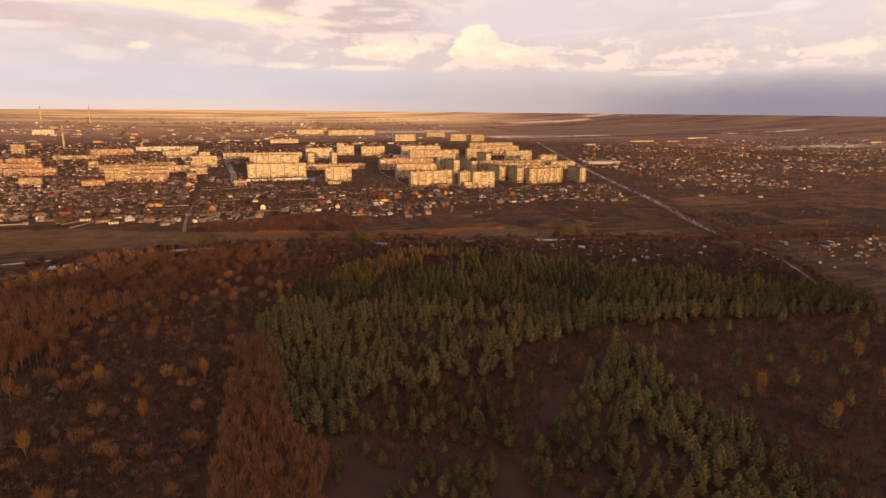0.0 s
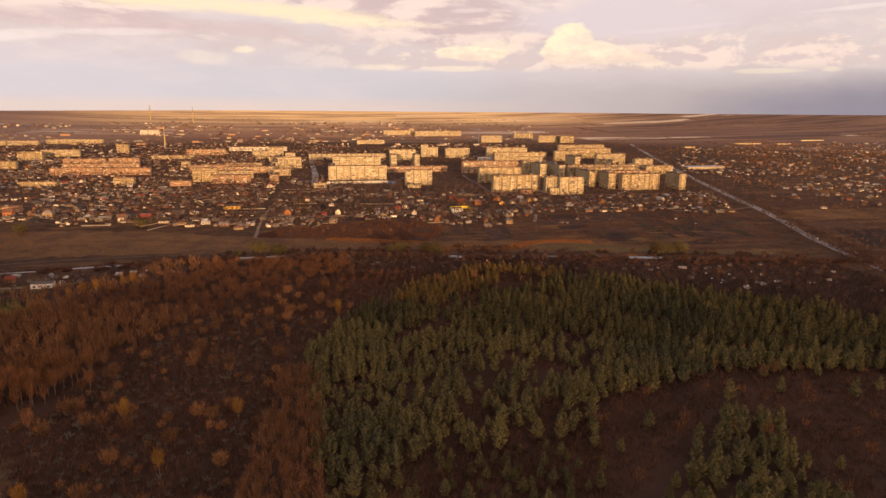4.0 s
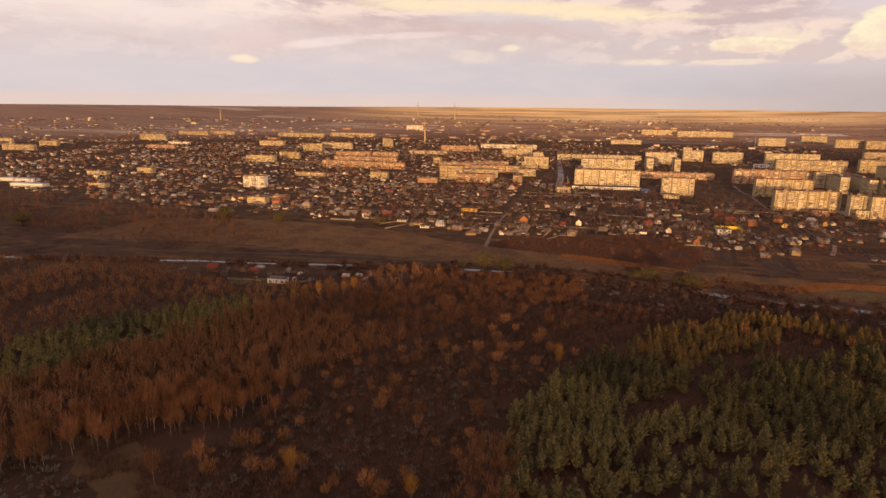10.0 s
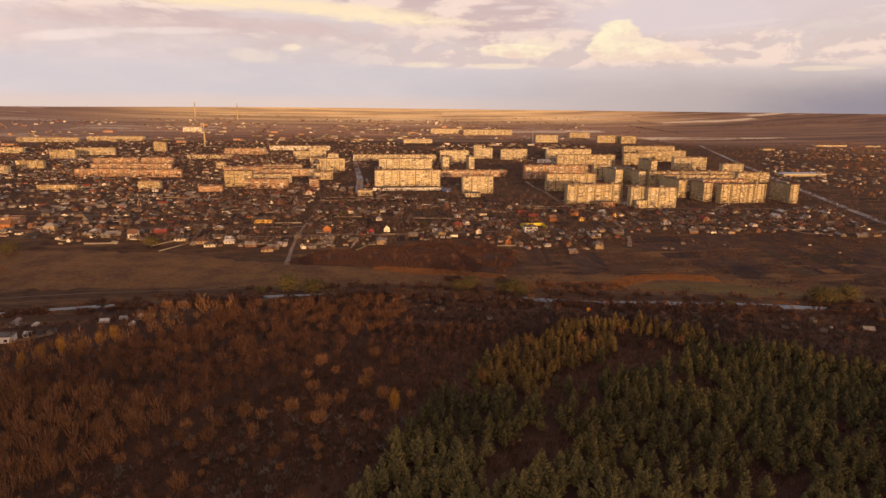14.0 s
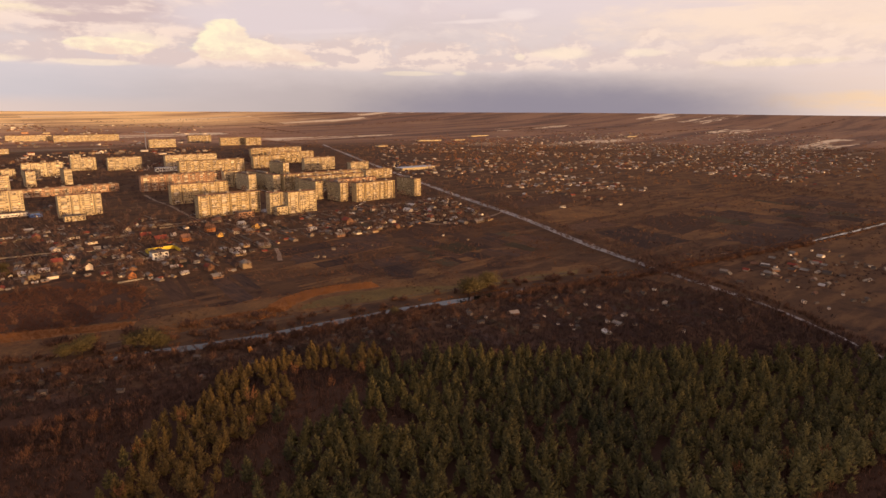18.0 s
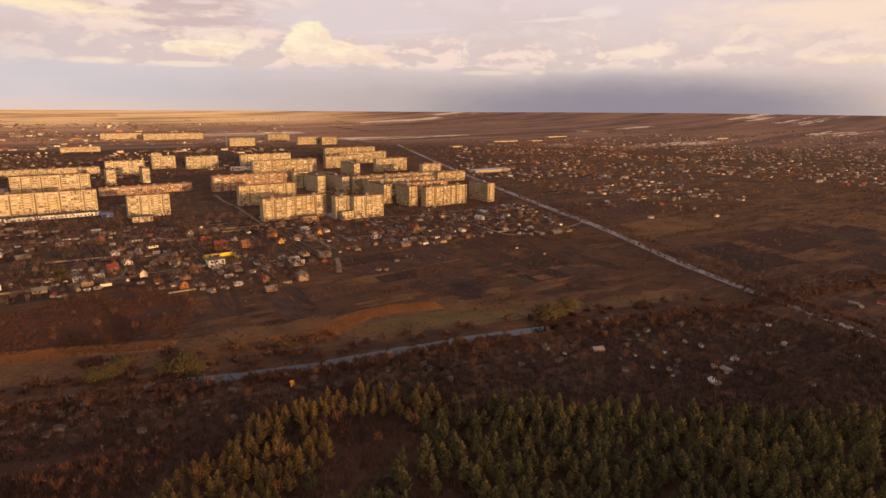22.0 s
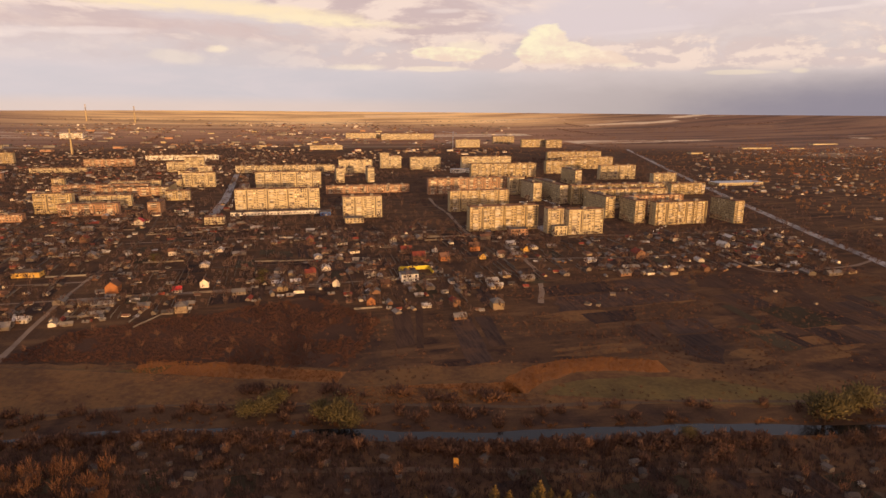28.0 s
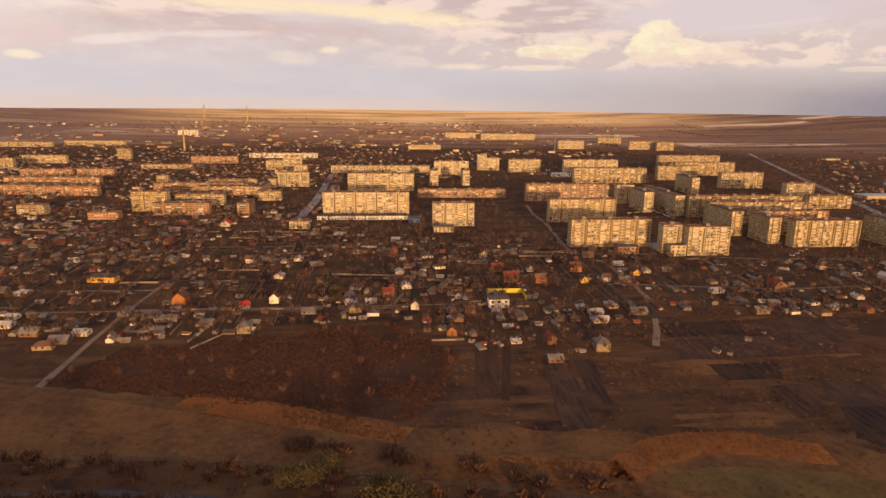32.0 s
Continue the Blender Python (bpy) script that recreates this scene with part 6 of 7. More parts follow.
def bare_wood(name, shapes, spots, twig, bark, label, z=None, lo=0.75, hi=1.15, trunks=True):
    places = [(x, y, z(x, y) if z else 0.0, tr.uniform(0, 6.3), tr.uniform(lo, hi), tr.randrange(len(shapes))) for x, y in spots]
    scatter(name, [(V, F) for _, V, F in shapes], places, twig, label, "bare trees")
    if trunks:
        scatter(name + "_trunks", with_wood(shapes), places, bark, "thin trunks and limbs of the bare trees", "tree trunks")


def bare_tree(seed, twig, bark, words, h, spread):
    root = new("bare_tree")
    wood, V, F = bare_shape(seed, h, spread, 360, 9, 0.17, False, 0.72)
    part("trunk", wood, bark, root)
    part("crown", crown_mesh("crown", V, F, twig), None, root)
    return tagged(root, words, "tree", "bare trees of the wood")


EDGE = [(-245, 277), (-221, 301), (-227, 355), (-195, 456), (-150, 570)]
belt = fill(BELT, 5.6, lambda x, y, lr: lr.random() < (0.92 if y < 430 else 0.6), 6)
belt += fill(MIXED, 8.5, lambda x, y, lr: near_line(x, y, EDGE, 12) and lr.random() < 0.4 or near_line(x, y, EDGE, 40) and lr.random() < 0.09, 61)
b_near, b_far = pick(belt, 110, -200, 260)
bare_wood("birch_belt", tall, [p for p in b_far if p[1] < 420], M["twig_brown"], M["bark"], "belt of rust-twigged birches", lo=0.6, hi=1.1)
rounded = [bare_shape(360 + k, 12.5, 4.4, 120, 6, 0.25, False, 0.88) for k in range(5)]
bare_wood("birch_belt_end", rounded, [p for p in b_far if p[1] >= 420], M["twig_rust"], M["bark"], "dull red-brown end of the birch belt", lo=0.5, hi=1.0)
BIRCH = [bare_tree(140 + k, M["twig_red"], M["birch"], "slender birch with orange twigs and a pale trunk", 15, 3.6) for k in range(3)]
mixed = [p for p in fill(MIXED, 13.5, None, 7) if noise.noise((p[0] * 0.03, p[1] * 0.03, 7.0)) > -0.12]
mixed = [p for p in mixed if not inside(*p, CLEAR)]
m_near, m_far = pick(mixed, 170, -140, 300)
bare_wood("mixed_wood", bare, m_far, M["twig_rust"], M["bark"], "open wood of bare rust-brown trees", lo=0.45, hi=0.95)
OLDER = [bare_tree(150 + k, M["twig_gold"], M["bark"], "spreading bare tree with rust-orange twigs", 11, 4.4) for k in range(3)]
GOLDEN = [bare_tree(160 + k, M["gold"], M["birch"], "birch still holding golden leaves", 15, 3.2) for k in range(2)]
g_spots = [(-167, 223), (-133, 252), (-123, 298), (-120, 440), (-171, 286), (161, 283), (238, 326), (181, 255), (235, 299), (-328, 447), (-320, 452), (-316, 461), (-310, 468), (-305, 476), (-322, 440), (-300, 482)]
m_sizes = random.Random(13)
for src, spots, lo, hi in ((BIRCH, b_near, 0.75, 1.12), (OLDER, m_near, 0.42, 1.12), (GOLDEN, g_spots, 0.75, 1.15)):
    for k, (x, y) in enumerate(spots):
        m = pose(x, y, 0, 0, 0, m_sizes.uniform(0, 360)) @ Matrix.Scale(m_sizes.uniform(lo, hi), 4)
        if k < len(src):
            src[k].matrix_world = m
        else:
            copy_thing(src[k % len(src)], m)
gaps = [p for p in fill(PINE_A, 6.5, None, 34) if noise.noise((p[0] * 0.022, p[1] * 0.022, 0.5)) < -0.26 or any(inside(*p, q) for q in BREAKS) or inside(*p, THIN)]
SOUTHGAP = [(10, 335), (80, 375), (90, 325), (30, 280), (10, 300)]
bare_wood("gap_saplings", small, gaps + fill(EASTBRUSH, 7.5, None, 35) + fill(SOUTHGAP, 5.5, None, 36) + fill(SCATTER, 5.2, None, 38) , M["twig"], M["bark"], "brown saplings in gaps of the wood", lo=0.3, hi=0.75)
bare_wood("wood_saplings", small, [p for p in fill(MIXED, 5.0, None, 37) if not inside(*p, CLEAR)], M["twig"], M["bark"], "dense brown saplings between older trees", lo=0.35, hi=0.95)
bare_wood("edge_trees", bare, fill([(-110, 500), (-60, 560), (20, 585), (60, 560), (20, 540), (-60, 510), (-100, 460)], 27, None, 46), M["twig_red"], M["bark"], "orange bare trees along the edge of the pines", lo=0.6, hi=0.95)
bare_wood("alder_strip", tall, fill(ALDER, 4.6, None, 8), M["twig_brown"], M["bark"], "dense strip of red-brown alders", lo=0.6, hi=0.85)
FARM = [(-470, 440), (-375, 440), (-315, 500), (-315, 555), (-380, 530), (-470, 490)]
west = [p for p in fill(WEST, 8.5, None, 9) if not inside(*p, PINE_D) and not inside(*p, FARM) and noise.noise((p[0] * 0.02, p[1] * 0.02, 4.0)) > -0.3]
medium = [bare_shape(340 + k, 12, 3.8, 60, 4, 0.36, True) for k in range(5)]
bare_wood("west_wood", medium, west, M["twig_brown"], M["bark"], "bare rust-brown wood along the river")
bare_wood("east_wood", bare, [p for p in fill(EASTBRUSH, 24, None, 10)], M["twig_red"], M["bark"], "scattered bare orange trees above dark brush", lo=0.6, hi=0.95)

brush = [brush_shape(200 + k) for k in range(6)]
clump = [clump_shape(220 + k) for k in range(6)]


def brush_field(name, spots, mat, label, lo=0.7, hi=1.3, shapes=None):
    scatter(name, shapes or brush, [(x, y, gz(x, y) + 0.02, tr.uniform(0, 6.3), tr.uniform(lo, hi), tr.randrange(6)) for x, y in spots], mat, label, "brush")


brush_field("dark_brush", fill(EASTBRUSH, 4.9, None, 12) + fill(GLADE, 4.6, None, 13) + fill(SCATTER, 4.2, None, 45) + [p for p in fill(PINE_A, 4.6, None, 33) if noise.noise((p[0] * 0.022, p[1] * 0.022, 0.5)) < -0.26 or any(inside(*p, q) for q in BREAKS)], M["twig"], "dense dark brown brush")
brush_field("wood_undergrowth", [p for p in fill(MIXED, 5.0, None, 14) if not inside(*p, CLEAR)] + fill(BELT, 6, None, 15) + [p for p in fill([(-290, 225), (-285, 270), (-250, 285), (-215, 272), (-190, 262), (-165, 226), (-185, 195), (-225, 230)], 3.4, None, 71) if noise.noise((p[0] * 0.06, p[1] * 0.06, 8.0)) > 0.05] + fill(WEST, 8, None, 25), M["twig"], "brown undergrowth between the trees")
brush_field("grey_bushes", [p for p in fill(MIXED, 7.5, None, 16) if noise.noise((p[0] * 0.03, p[1] * 0.03, 1.0)) > -0.2 and p[1] < 440] + fill([(-300, 180), (-282, 238), (-258, 246), (-225, 238), (-190, 203), (-200, 160)], 5.5, None, 17), M["twig_grey"], "low grey-green bushes", 0.6, 1.5, [shrub_shape(240 + k) for k in range(6)])
SOUTHBANK = [(-300, 560), (-218, 605), (-120, 628), (0, 636), (130, 655), (290, 672), (320, 600), (320, 480), (250, 480), (182, 512), (37, 568), (-80, 572), (-160, 575)]
NORTHSLOPE = [(-295, 690), (-200, 700), (-98, 706), (-95, 782), (-154, 825), (-208, 788), (-285, 735)]
FLOODPLAIN = [(-500, 560), (-300, 640), (-100, 665), (130, 690), (300, 700), (300, 740), (100, 745), (-10, 724), (-300, 690), (-520, 670), (-800, 600), (-1000, 560), (-900, 480)]
EASTFIELDS = [(345, 520), (900, 600), (900, 1100), (345, 1060)]
brush_field("bank_brush", fill(SOUTHBANK, 4.2, None, 18) + fill([(-175, 575), (-150, 560), (-80, 575), (-20, 574), (37, 574), (30, 555), (-20, 555), (-80, 545), (-120, 535), (-165, 545)], 3.8, None, 94), M["twig_dark"], "dark brush on the river bank", 0.6, 1.4)
brush_field("slope_brush", [p for p in fill(NORTHSLOPE, 2.4, None, 19) if noise.noise((p[0] * 0.03, p[1] * 0.03, 5.0)) + 0.5 * noise.noise((p[0] * 0.12, p[1] * 0.12, 2.0)) > -0.32], M["twig_slope"], "thick red-brown brush on the slope below the gardens", 0.35, 0.75)
BEDS = ([(-52, 793), (-22, 800), (-9, 748), (-16, 722), (-34, 714)], [(-93, 802), (-68, 808), (-58, 738), (-78, 734)])
brush_field("garden_scrub", [p for p in fill([(-100, 715), (20, 740), (130, 735), (320, 760), (320, 930), (140, 930), (10, 890), (-30, 805), (-110, 790)], 5.0, None, 51) if noise.noise((p[0] * 0.03, p[1] * 0.03, 3.0)) + 0.4 * noise.noise((p[0] * 0.15, p[1] * 0.15, 3.0)) > -0.05 and not any(inside(*p, q) for q in BEDS)], M["twig"], "thin brown scrub among old garden plots", 0.3, 0.75)
REEDBEDS = ([(-13, 685), (-11, 702), (0, 717), (21, 732), (44, 738), (76, 736), (78, 720), (50, 719), (25, 714), (8, 700), (-2, 683)], [(-92, 681), (-44, 691), (-9, 697), (1, 676), (-41, 670), (-87, 663)], [(-215, 700), (-195, 704), (-142, 703), (-98, 699), (-98, 686), (-139, 688), (-155, 676), (-184, 675), (-212, 672)])
reeds = []
for k, poly in enumerate(REEDBEDS):
    reeds += fill(poly, 2.0, None, 52 + k)
meadow_bushes = [(x + lr2.gauss(0, 4.5), y + lr2.gauss(0, 1.3)) for lr2 in (random.Random(93),) for x, y in ((-122, 674), (-140, 672), (-103, 676), (-92, 673), (-44, 674), (-18, 678), (-65, 677), (-132, 673)) for _ in range(6)]
brush_field("meadow_bushes", meadow_bushes, M["twig"], "dark rounded bushes along the meadow track", 1.2, 2.2, [shrub_shape(270 + k, 2.6, 22) for k in range(6)])
brush_field("reeds", reeds, M["reed"], "russet reeds standing in the floodplain", 0.3, 0.6)
brush_field("meadow_tufts", [p for p in fill(FLOODPLAIN, 5.5, None, 20) if noise.noise((p[0] * 0.02, p[1] * 0.03, 9.0)) > -0.02], M["twig"], "tufts of brown weeds in the meadow", 0.25, 0.7)
brush_field("field_scrub", [p for p in fill(EASTFIELDS, 8.0, None, 21) if noise.noise((p[0] * 0.012, p[1] * 0.012, 2.0)) + 0.6 * noise.noise((p[0] * 0.05, p[1] * 0.05, 2.0)) > 0.02], M["twig_town"], "scattered scrub in fallow fields", 0.3, 1.1)
lr = random.Random(31)
bank = []
for (x1, y1), (x2, y2) in zip(RIVER, RIVER[1:]):
    for _ in range(int(math.dist((x1, y1), (x2, y2)) * 0.9)):
        s = lr.random()
        side = lr.choice((-1, 1))
        if noise.noise((x1 * 0.03 + s * 4, side * 9.0, 3.0)) > -0.25:
            bank.append((x1 + (x2 - x1) * s + lr.gauss(0, 1.0), y1 + (y2 - y1) * s + side * (6.4 + abs(lr.gauss(0, 2.2)))))
brush_field("bank_reeds", bank, M["reed"], "rust-brown reeds along the water", 0.4, 0.75)
hedge = []
for (x1, y1), (x2, y2) in zip(RIVER[2:18], RIVER[3:19]):
    for _ in range(int(math.dist((x1, y1), (x2, y2)) * 0.8)):
        s = lr.random()
        x, y = x1 + (x2 - x1) * s, y1 + (y2 - y1) * s
        if noise.noise((x * 0.022, 7.7, 3.0)) > (-0.30 if -90 < x < 140 else 0.02 if -540 < x < -230 else -0.6):
            hedge.append((x, y - (7.5 if -90 < x < 140 else 4.5) - abs(lr.gauss(0, 2.5))))
for (x1, y1), (x2, y2) in zip(RIVER[5:16], RIVER[6:17]):
    for _ in range(int(math.dist((x1, y1), (x2, y2)) * 0.22)):
        s = lr.random()
        hedge.append((x1 + (x2 - x1) * s, y1 + (y2 - y1) * s + lr.choice((-1, 1, 1)) * lr.uniform(10, 26)))
brush_field("waterside_bushes", [(x + lr.gauss(0, 1.0), y + lr.uniform(-1.0, 1.2)) for x, y in hedge for _ in range(2) if noise.noise((x * 0.05, 3.3, 5.0)) > -0.30], M["twig"], "low rounded bushes hiding much of the water", 1.1, 1.9, [shrub_shape(250 + k, 2.6, 16) for k in range(6)])
brush_field("bank_thicket", [(x + lr.gauss(0, 1.2), y + lr.gauss(0, 1.0) - 0.5) for x, y in hedge for _ in range(3)], M["twig"], "thick dark brush along the water", 0.7, 1.5)
bare_wood("bank_bushes", small, hedge, M["twig_town"], M["bark"], "low bushes on the river bank", gz, 0.34, 0.75)
bank_trees = [p for p in fill(SOUTHBANK, 21, None, 22)] + [p for p in fill(NORTHSLOPE, 26, None, 23)]
bare_wood("bank_saplings", small, [p for p in fill(SOUTHBANK, 6.0, None, 27) if noise.noise((p[0] * 0.02, p[1] * 0.02, 3.0)) > -0.25 and not (p[0] > 90 and p[1] > 575)], M["twig_dark"], M["bark"], "dense dark saplings behind the river", gz, 0.35, 0.85)
bare_wood("bank_trees", bare, bank_trees, M["twig"], M["bark"], "bare trees on the river bank", gz, 0.45, 0.8)
floodtrees = [p for p in fill([(-1300, 420), (-500, 500), (-480, 600), (-800, 600), (-1180, 585), (-1500, 650), (-1700, 500)], 13, None, 24) if noise.noise((p[0] * 0.01, p[1] * 0.012, 6.0)) > -0.15]
floodtrees += [p for p in fill([(-900, 500), (-740, 475), (-560, 515), (-500, 570), (-640, 655), (-800, 600)], 9, None, 26) if noise.noise((p[0] * 0.02, p[1] * 0.03, 6.0)) > -0.05]
bare_wood("willow_thicket", medium, floodtrees, M["twig"], M["bark"], "rounded bare willow thickets in the floodplain", gz, 0.5, 1.0)

# trees between the houses and round the blocks
town = []
for _ in range(9500):
    x, y = rnd.uniform(-1900, 420), rnd.uniform(640, 2100)
    if (inside(x, y, HZONE) or (y > 1050 and -560 < x < 320)) and not on_block(x, y) and not near_line(x, y, ROAD, 8) and not near_line(x, y, STREET, 5):
        town.append((x, y))
for _ in range(4600):
    x, y = 345 + 2200 * rnd.random() ** 1.5, 700 + 2000 * rnd.random() ** 1.4
    if noise.noise((x * 0.005, y * 0.005, 8.0)) > -0.05:
        town.append((x, y))
for (x1, y1), (x2, y2) in zip(ROAD[:8], ROAD[1:9]):
    for _ in range(int(math.dist((x1, y1), (x2, y2)) / 5)):
        s = rnd.random()
        town.append((x1 + (x2 - x1) * s + rnd.choice((-1, 1)) * rnd.uniform(9, 16), y1 + (y2 - y1) * s))
for x, y, *_ in list(near_spots) + list(KNOWN):
    for _ in range(4):
        a, d = rnd.gauss(-1.2, 0.9), rnd.uniform(6, 12)
        town.append((x + math.cos(a) * d, y + math.sin(a) * d))
for _ in range(3000):
    x, y = rnd.uniform(-560, 330), rnd.uniform(700, 1100)
    if inside(x, y, HZONE) and not on_block(x, y) and not near_line(x, y, ROAD, 8) and not near_line(x, y, STREET, 5):
        town.append((x, y))
for _ in range(5200):
    x, y = rnd.uniform(-1000, 330), rnd.uniform(1040, 2100)
    if not on_block(x, y) and not near_line(x, y, ROAD, 8) and not near_line(x, y, STREET, 5):
        town.append((x, y))
light_shape = [bare_shape(320 + k, 9, 3.4, 12, 3, 1.05, True) for k in range(5)]
bare_wood("far_village_trees", light_shape, [p for p in town if p[1] > 1060 and p[0] > 380], M["twig_brown"], M["bark"], "rusty bare trees among the far village houses", gz, 0.6, 1.35, False)
bare_wood("far_town_trees", light_shape, [p for p in town if p[1] > 1060 and p[0] <= 380], M["twig_town"], M["bark"], "bare trees between the blocks and far houses", gz, 0.6, 1.35, False)
town = [p for p in town if p[1] <= 1060]
bare_wood("town_trees", small, town, M["twig_town"], M["bark"], "bare garden trees between the houses", gz, 0.45, 1.3)
lit_wood, strip_trees = [], []
for _ in range(1500):
    x, y = rnd.uniform(480, 1400), rnd.uniform(1350, 3000)
    if inside(x, y, [(888, 2924), (1424, 3100), (1070, 1947), (688, 1372), (480, 1500), (529, 1908)]) and noise.noise((x * 0.006, y * 0.006, 2.0)) > -0.2:
        lit_wood.append((x, y))
bare_wood("orange_grove", light_shape, lit_wood, M["twig_red"], M["bark"], "far grove of bare orange trees catching the sun", gz, 0.9, 1.6, False)
for line, n, w in (([(914, 1190), (927, 1087), (917, 924), (905, 800)], 260, 9), ([(331, 690), (328, 674), (314, 584), (300, 533), (288, 450)], 210, 11), ([(340, 690), (455, 712), (700, 745)], 110, 8), ([(326, 690), (322, 772), (325, 882), (320, 1052)], 120, 3), ([(345, 690), (342, 772), (344, 882), (341, 1052)], 120, 3), ([(350, 1060), (520, 1090), (900, 1190)], 120, 10)):
    for (x1, y1), (x2, y2) in zip(line, line[1:]):
        for _ in range(n // (len(line) - 1)):
            s = rnd.random()
            strip_trees.append((x1 + (x2 - x1) * s + rnd.gauss(0, w), y1 + (y2 - y1) * s + rnd.gauss(0, w)))
road_side = [(x + rnd.choice((-1, 1)) * rnd.uniform(3.5, 12), y) for y in range(440, 700) for x in (np.interp(y, (440, 500, 565, 604, 697), (300, 318, 331, 335, 335)),) if rnd.random() < 0.9]
brush_field("roadside_thicket", road_side, M["twig"], "brush grown close along the road", 0.8, 1.6)
bare_wood("tree_rows", small, strip_trees, M["twig_town"], M["bark"], "rows of bare trees along road and ditches", gz, 0.5, 1.1)
east_bushes = []
for _ in range(2600):
    x, y = rnd.uniform(345, 1300), rnd.uniform(735, 1500)
    if noise.noise((x * 0.012, y * 0.02, 4.0)) + 0.5 * noise.noise((x * 0.05, y * 0.05, 4.0)) > 0.05:
        east_bushes.append((x, y))
bare_wood("fallow_bushes", light_shape, east_bushes, M["twig_brown"], M["bark"], "orange-brown bushes over fallow fields", gz, 0.25, 0.75, False)
far_woods = []
for _ in range(3500):
    a, d = rnd.uniform(-1.25, 1.0), rnd.uniform(2100, 4300)
    x, y = math.sin(a) * d, 200 + math.cos(a) * d
    if noise.noise((x * 0.0016, y * 0.004, 1.0)) > 0.12:
        far_woods.append((x, y, far_rise(x, y), rnd.uniform(0, 6.3), rnd.uniform(2.2, 4.2), rnd.randrange(6)))
tuft = [clump_shape(260 + k, 2.4, 3) for k in range(6)]
gardens = []
for _ in range(9000):
    a, d = rnd.uniform(-1.25, 1.0), 1500 + 2700 * rnd.random() ** 1.2
    x, y = math.sin(a) * d, 200 + math.cos(a) * d
    if noise.noise((x * 0.003, y * 0.005, 7.0)) > -0.12 and not (y < 2200 and -1900 < x < 330):
        gardens.append((x, y, gz(x, y) + far_rise(x, y), rnd.uniform(0, 6.3), rnd.uniform(1.3, 2.8), rnd.randrange(6)))
scatter("far_gardens", tuft, gardens, M["twig_brown"], "far garden trees and bushes across the plain", "trees")
belts = []
for _ in range(46):
    a, d, th, ln = rnd.uniform(-1.2, 1.0), rnd.uniform(2300, 4200), rnd.choice((0.35, 0.35, 1.9)) + rnd.uniform(-0.1, 0.1), rnd.uniform(200, 900)
    bx, by = math.sin(a) * d, 200 + math.cos(a) * d
    for _ in range(int(ln / 11)):
        q = rnd.uniform(-0.5, 0.5) * ln
        x, y = bx + math.cos(th) * q + rnd.gauss(0, 4), by + math.sin(th) * q + rnd.gauss(0, 4)
        if math.hypot(x, y - 200) < 4500:
            belts.append((x, y, gz(x, y) + far_rise(x, y), rnd.uniform(0, 6.3), rnd.uniform(1.8, 3.4), rnd.randrange(6)))
scatter("shelter_belts", tuft, belts, M["twig"], "thin dark shelter belts between far fields", "trees")
scatter("far_woods", tuft, far_woods, M["twig_town"], "far brown shelter belts and woods", "woods")


def willow(seed):
    root = new("willow")
    tk = MB()
    tk.prism((0, 0, -0.4), (0.2, 0.1, 2.6), 0.34, 0.24, 6)
    part("trunk", tk, M["bark"], root)
    rng = np.random.default_rng(seed)
    V, F = [], []
    for _ in range(880):
        d = rng.normal(0, 1, 3)
        d /= np.linalg.norm(d)
        lobe = np.array((*rng.normal(0, 1.2, 2), rng.uniform(-0.5, 0.8)))
        c = np.array((0, 0, 3.6)) + lobe + d * np.array((2.5, 2.5, 2.3)) * rng.uniform(0.3, 1.0)
        if c[2] > 0.4:
            spike(V, F, c, d * 0.8 + np.array((*rng.normal(0, 0.3, 2), 0.7)), rng.uniform(0.45, 0.95), 0.20, rng)
    part("crown", crown_mesh("crown", V, F, M["willow"]), None, root, "yellow-green thinning leaves")
    return tagged(root, "round willow with yellow autumn leaves by the river", "willow", "willows on the river")


WILLOWS = [willow(400 + k) for k in range(3)]
wspots = ((-130, 645, 1.4), (-122, 648, 1.55), (-95, 648, 1.6), (-86, 643, 1.5), (-80, 641, 0.9), (135, 672, 1.5), (68, 649, 0.7), (-252, 606, 1.55), (-231, 603, 1.4), (158, 687, 1.5), (147, 680, 1.0), (-548, 648, 1.3), (-444, 706, 1.3), (-618, 628, 1.6),
          (-789, 480, 1.6), (-205, 848, 0.7), (-320, 893, 0.8), (-209, 862, 0.8), (-272, 600, 0.8), (-120, 660, 0.8))
for k, (x, y, s) in enumerate(wspots):
    m = pose(x, y, gz(x, y), 0, 0, tr.uniform(0, 360)) @ Matrix.Scale(s, 4)
    if k < 3:
        WILLOWS[k].matrix_world = m
    else:
        copy_thing(WILLOWS[k % 3], m)


# ------------------------------------------------------------------ parked cars
PAINTS = [material(n + "_car_paint", c, tuple(v * 0.85 for v in c), rough=0.35, spec=0.5) for n, c in (("white", (0.75, 0.74, 0.72)), ("silver", (0.45, 0.45, 0.46)), ("dark", (0.05, 0.055, 0.07)))]


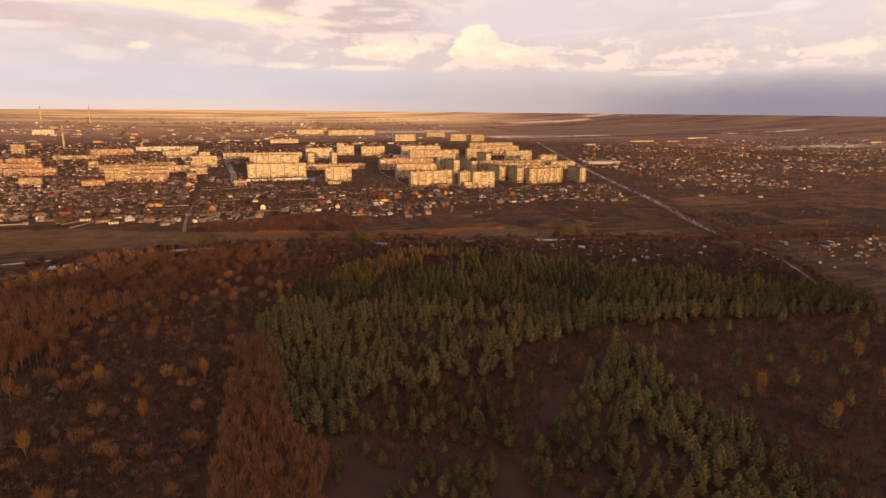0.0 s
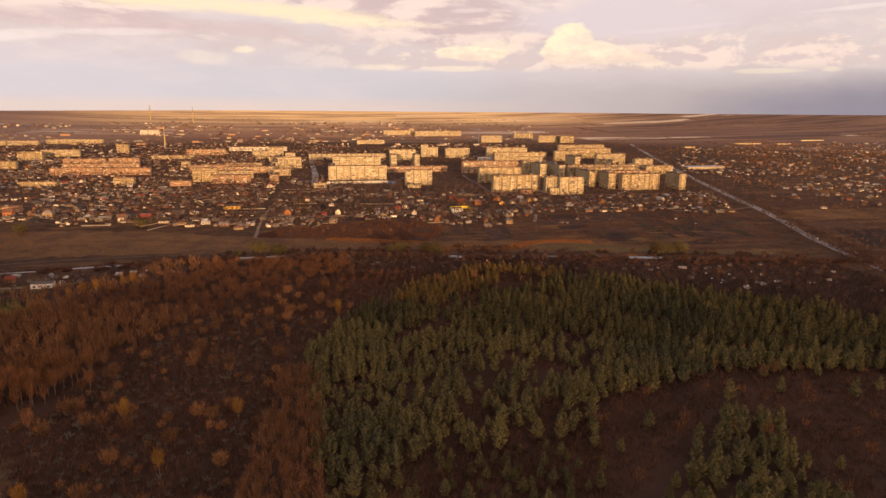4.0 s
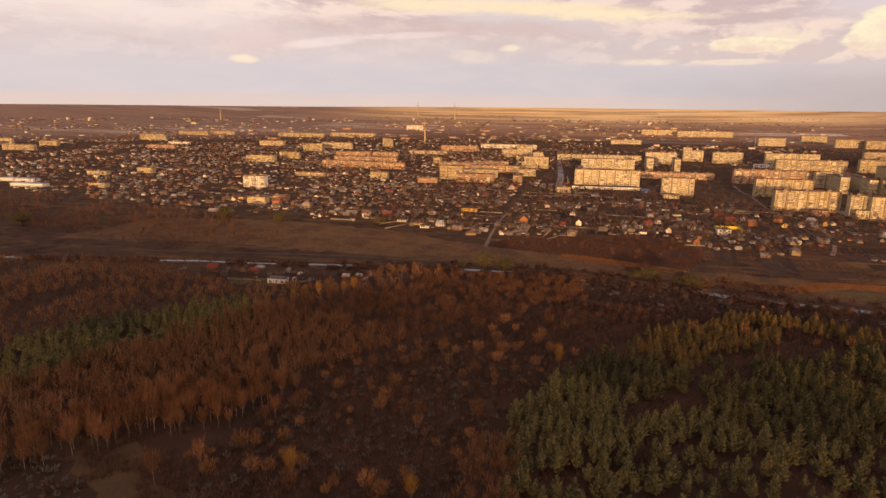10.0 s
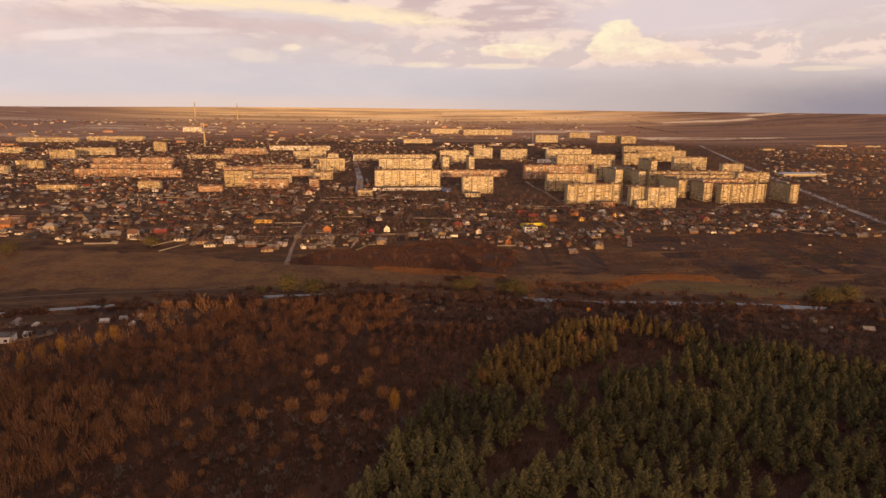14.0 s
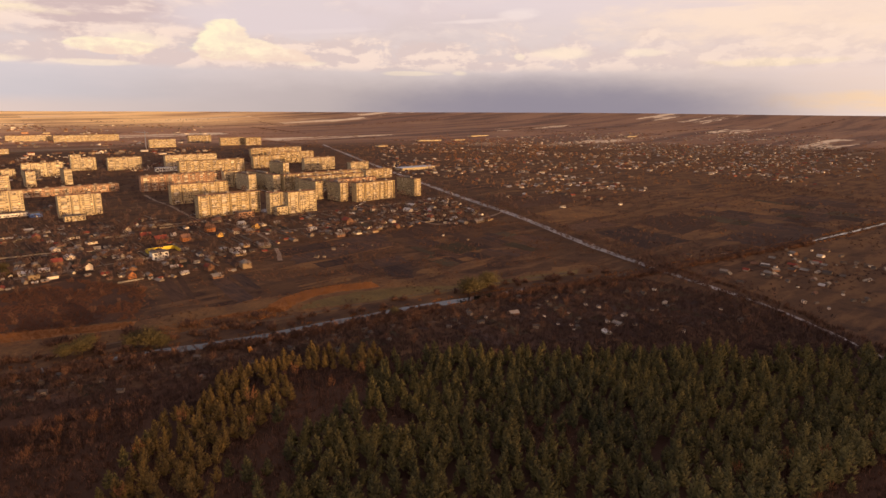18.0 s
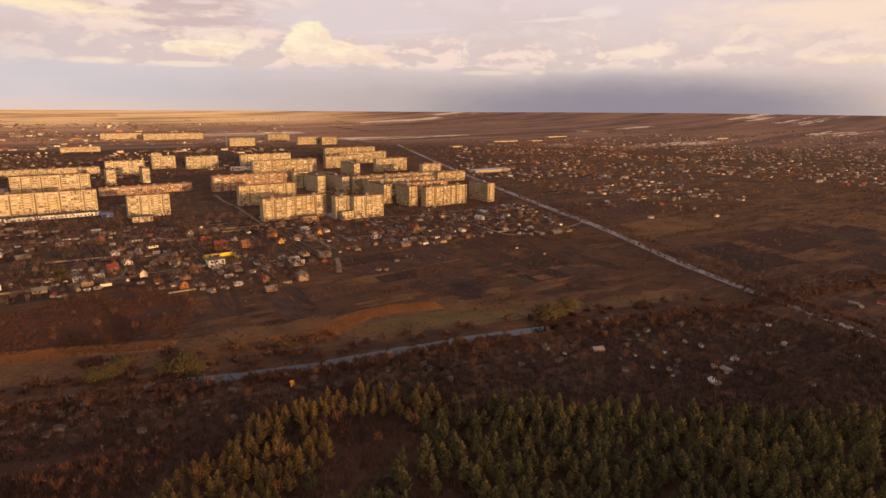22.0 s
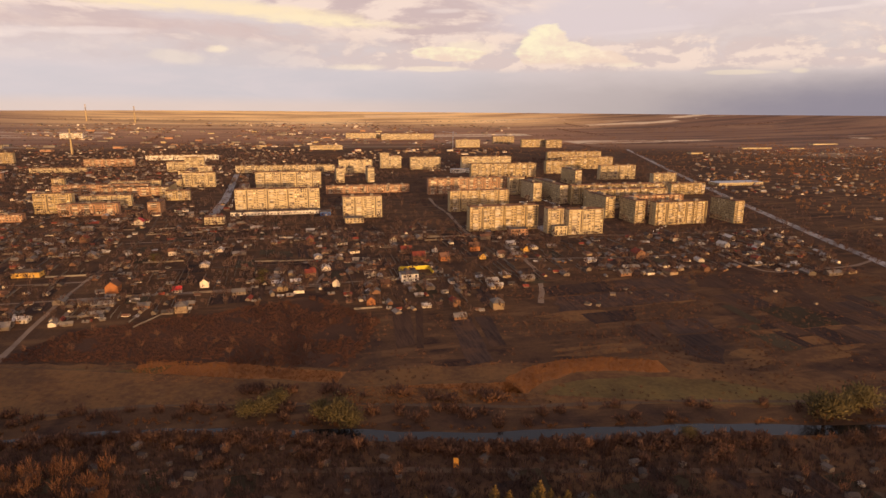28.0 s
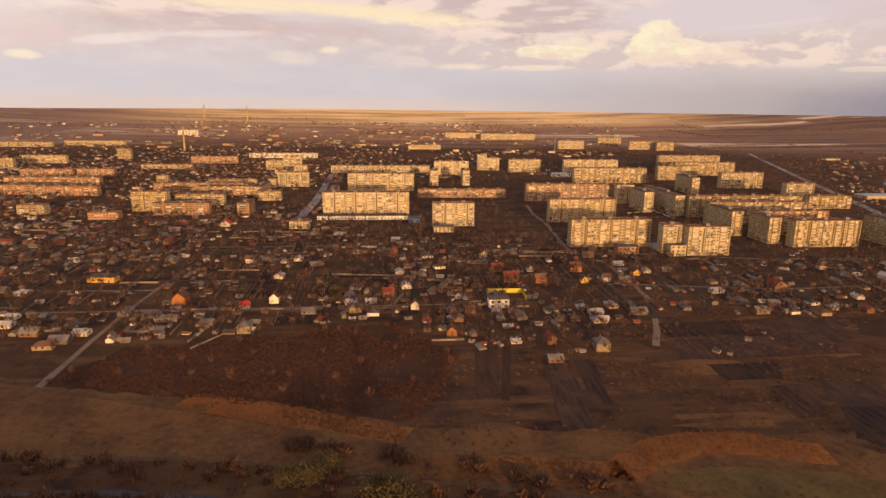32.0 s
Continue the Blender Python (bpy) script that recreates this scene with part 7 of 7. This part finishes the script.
def car(paint, words):
    root = new("car")
    b = MB()
    b.box(-2.1, 2.1, -0.85, 0.85, 0.35, 0.95, 0, True)
    part("body", b, paint, root)
    c = MB()
    lo = [(-1.5, -0.8, 0.95), (1.0, -0.8, 0.95), (1.0, 0.8, 0.95), (-1.5, 0.8, 0.95)]
    hi = [(-1.1, -0.65, 1.45), (0.4, -0.65, 1.45), (0.4, 0.65, 1.45), (-1.1, 0.65, 1.45)]
    for i in range(4):
        j = (i + 1) % 4
        c.poly((lo[i], lo[j], hi[j], hi[i]))
    part("window", c, M["glass"], root)
    t = MB()
    t.box(-1.12, 0.42, -0.67, 0.67, 1.45, 1.5, 0, True)
    part("roof", t, paint, root)
    for px in (-1.35, 1.35):
        for py in (-0.86, 0.66):
            k = MB()
            k.prism((px, py, 0.32), (px, py + 0.2, 0.32), 0.32, 0.32, 8)
            w = part("wheel", k, M["roof_felt"], root)
            h = MB()
            h.prism((px, py - 0.01, 0.32), (px, py + 0.21, 0.32), 0.18, 0.18, 8)
            part("rim", h, M["metal"], w)
    return tagged(root, words, "car", "cars parked in the yards")


CARS = [car(p, "%s saloon car parked between the blocks" % n) for p, n in zip(PAINTS, ("white", "silver", "dark"))]
cr = random.Random(21)
car_spots = [(7.8, 1297.1), (10.9, 1300.3), (14.1, 1303.4), (17.3, 1306.6), (20.4, 1309.8), (23.6, 1313.1), (26.9, 1316.3), (30.1, 1319.6), (33.4, 1322.9), (40.8, 1332.0), (43.6, 1324.5), (46.4, 1317.0), (49.1, 1309.8), (51.8, 1302.6), (54.4, 1295.6), (57.0, 1288.7), (59.6, 1281.9), (62.1, 1275.2), (-66.7, 1087.7), (-62.4, 1093.8), (-58.0, 1100.0), (-385.7, 1187.5), (-393.8, 1208.8), (-402.3, 1231.3), (-411.3, 1255.1), (-420.9, 1280.3), (152.7, 1095.8), (159.5, 1107.0), (166.4, 1118.7), (173.6, 1130.7)]
road_cars = [(329.5, 905), (325.2, 948), (329.6, 1012), (330.5, 1120), (328.4, 1171), (333, 1260), (330.8, 790), (36, 1100), (42, 1103), (48, 1106), (55, 1109), (62, 1113), (70, 1117), (78, 1121), (86, 1125)]
car_spots += road_cars[7:]
for k, (x, y) in enumerate(car_spots):
    m = pose(x, y, gz(x, y) + 0.02, 0, 0, 20 + cr.choice((0, 90)) + cr.uniform(-4, 4))
    if k < 3:
        CARS[k].matrix_world = m
    else:
        copy_thing(CARS[cr.choice((0, 0, 1, 2))], m)
for k, (x, y) in enumerate(road_cars[:7]):
    copy_thing(CARS[(2, 2, 0, 2, 1, 2, 0)[k]], pose(x, y, gz(x, y) + 0.2, 0, 0, 90 + cr.uniform(-2, 2)))
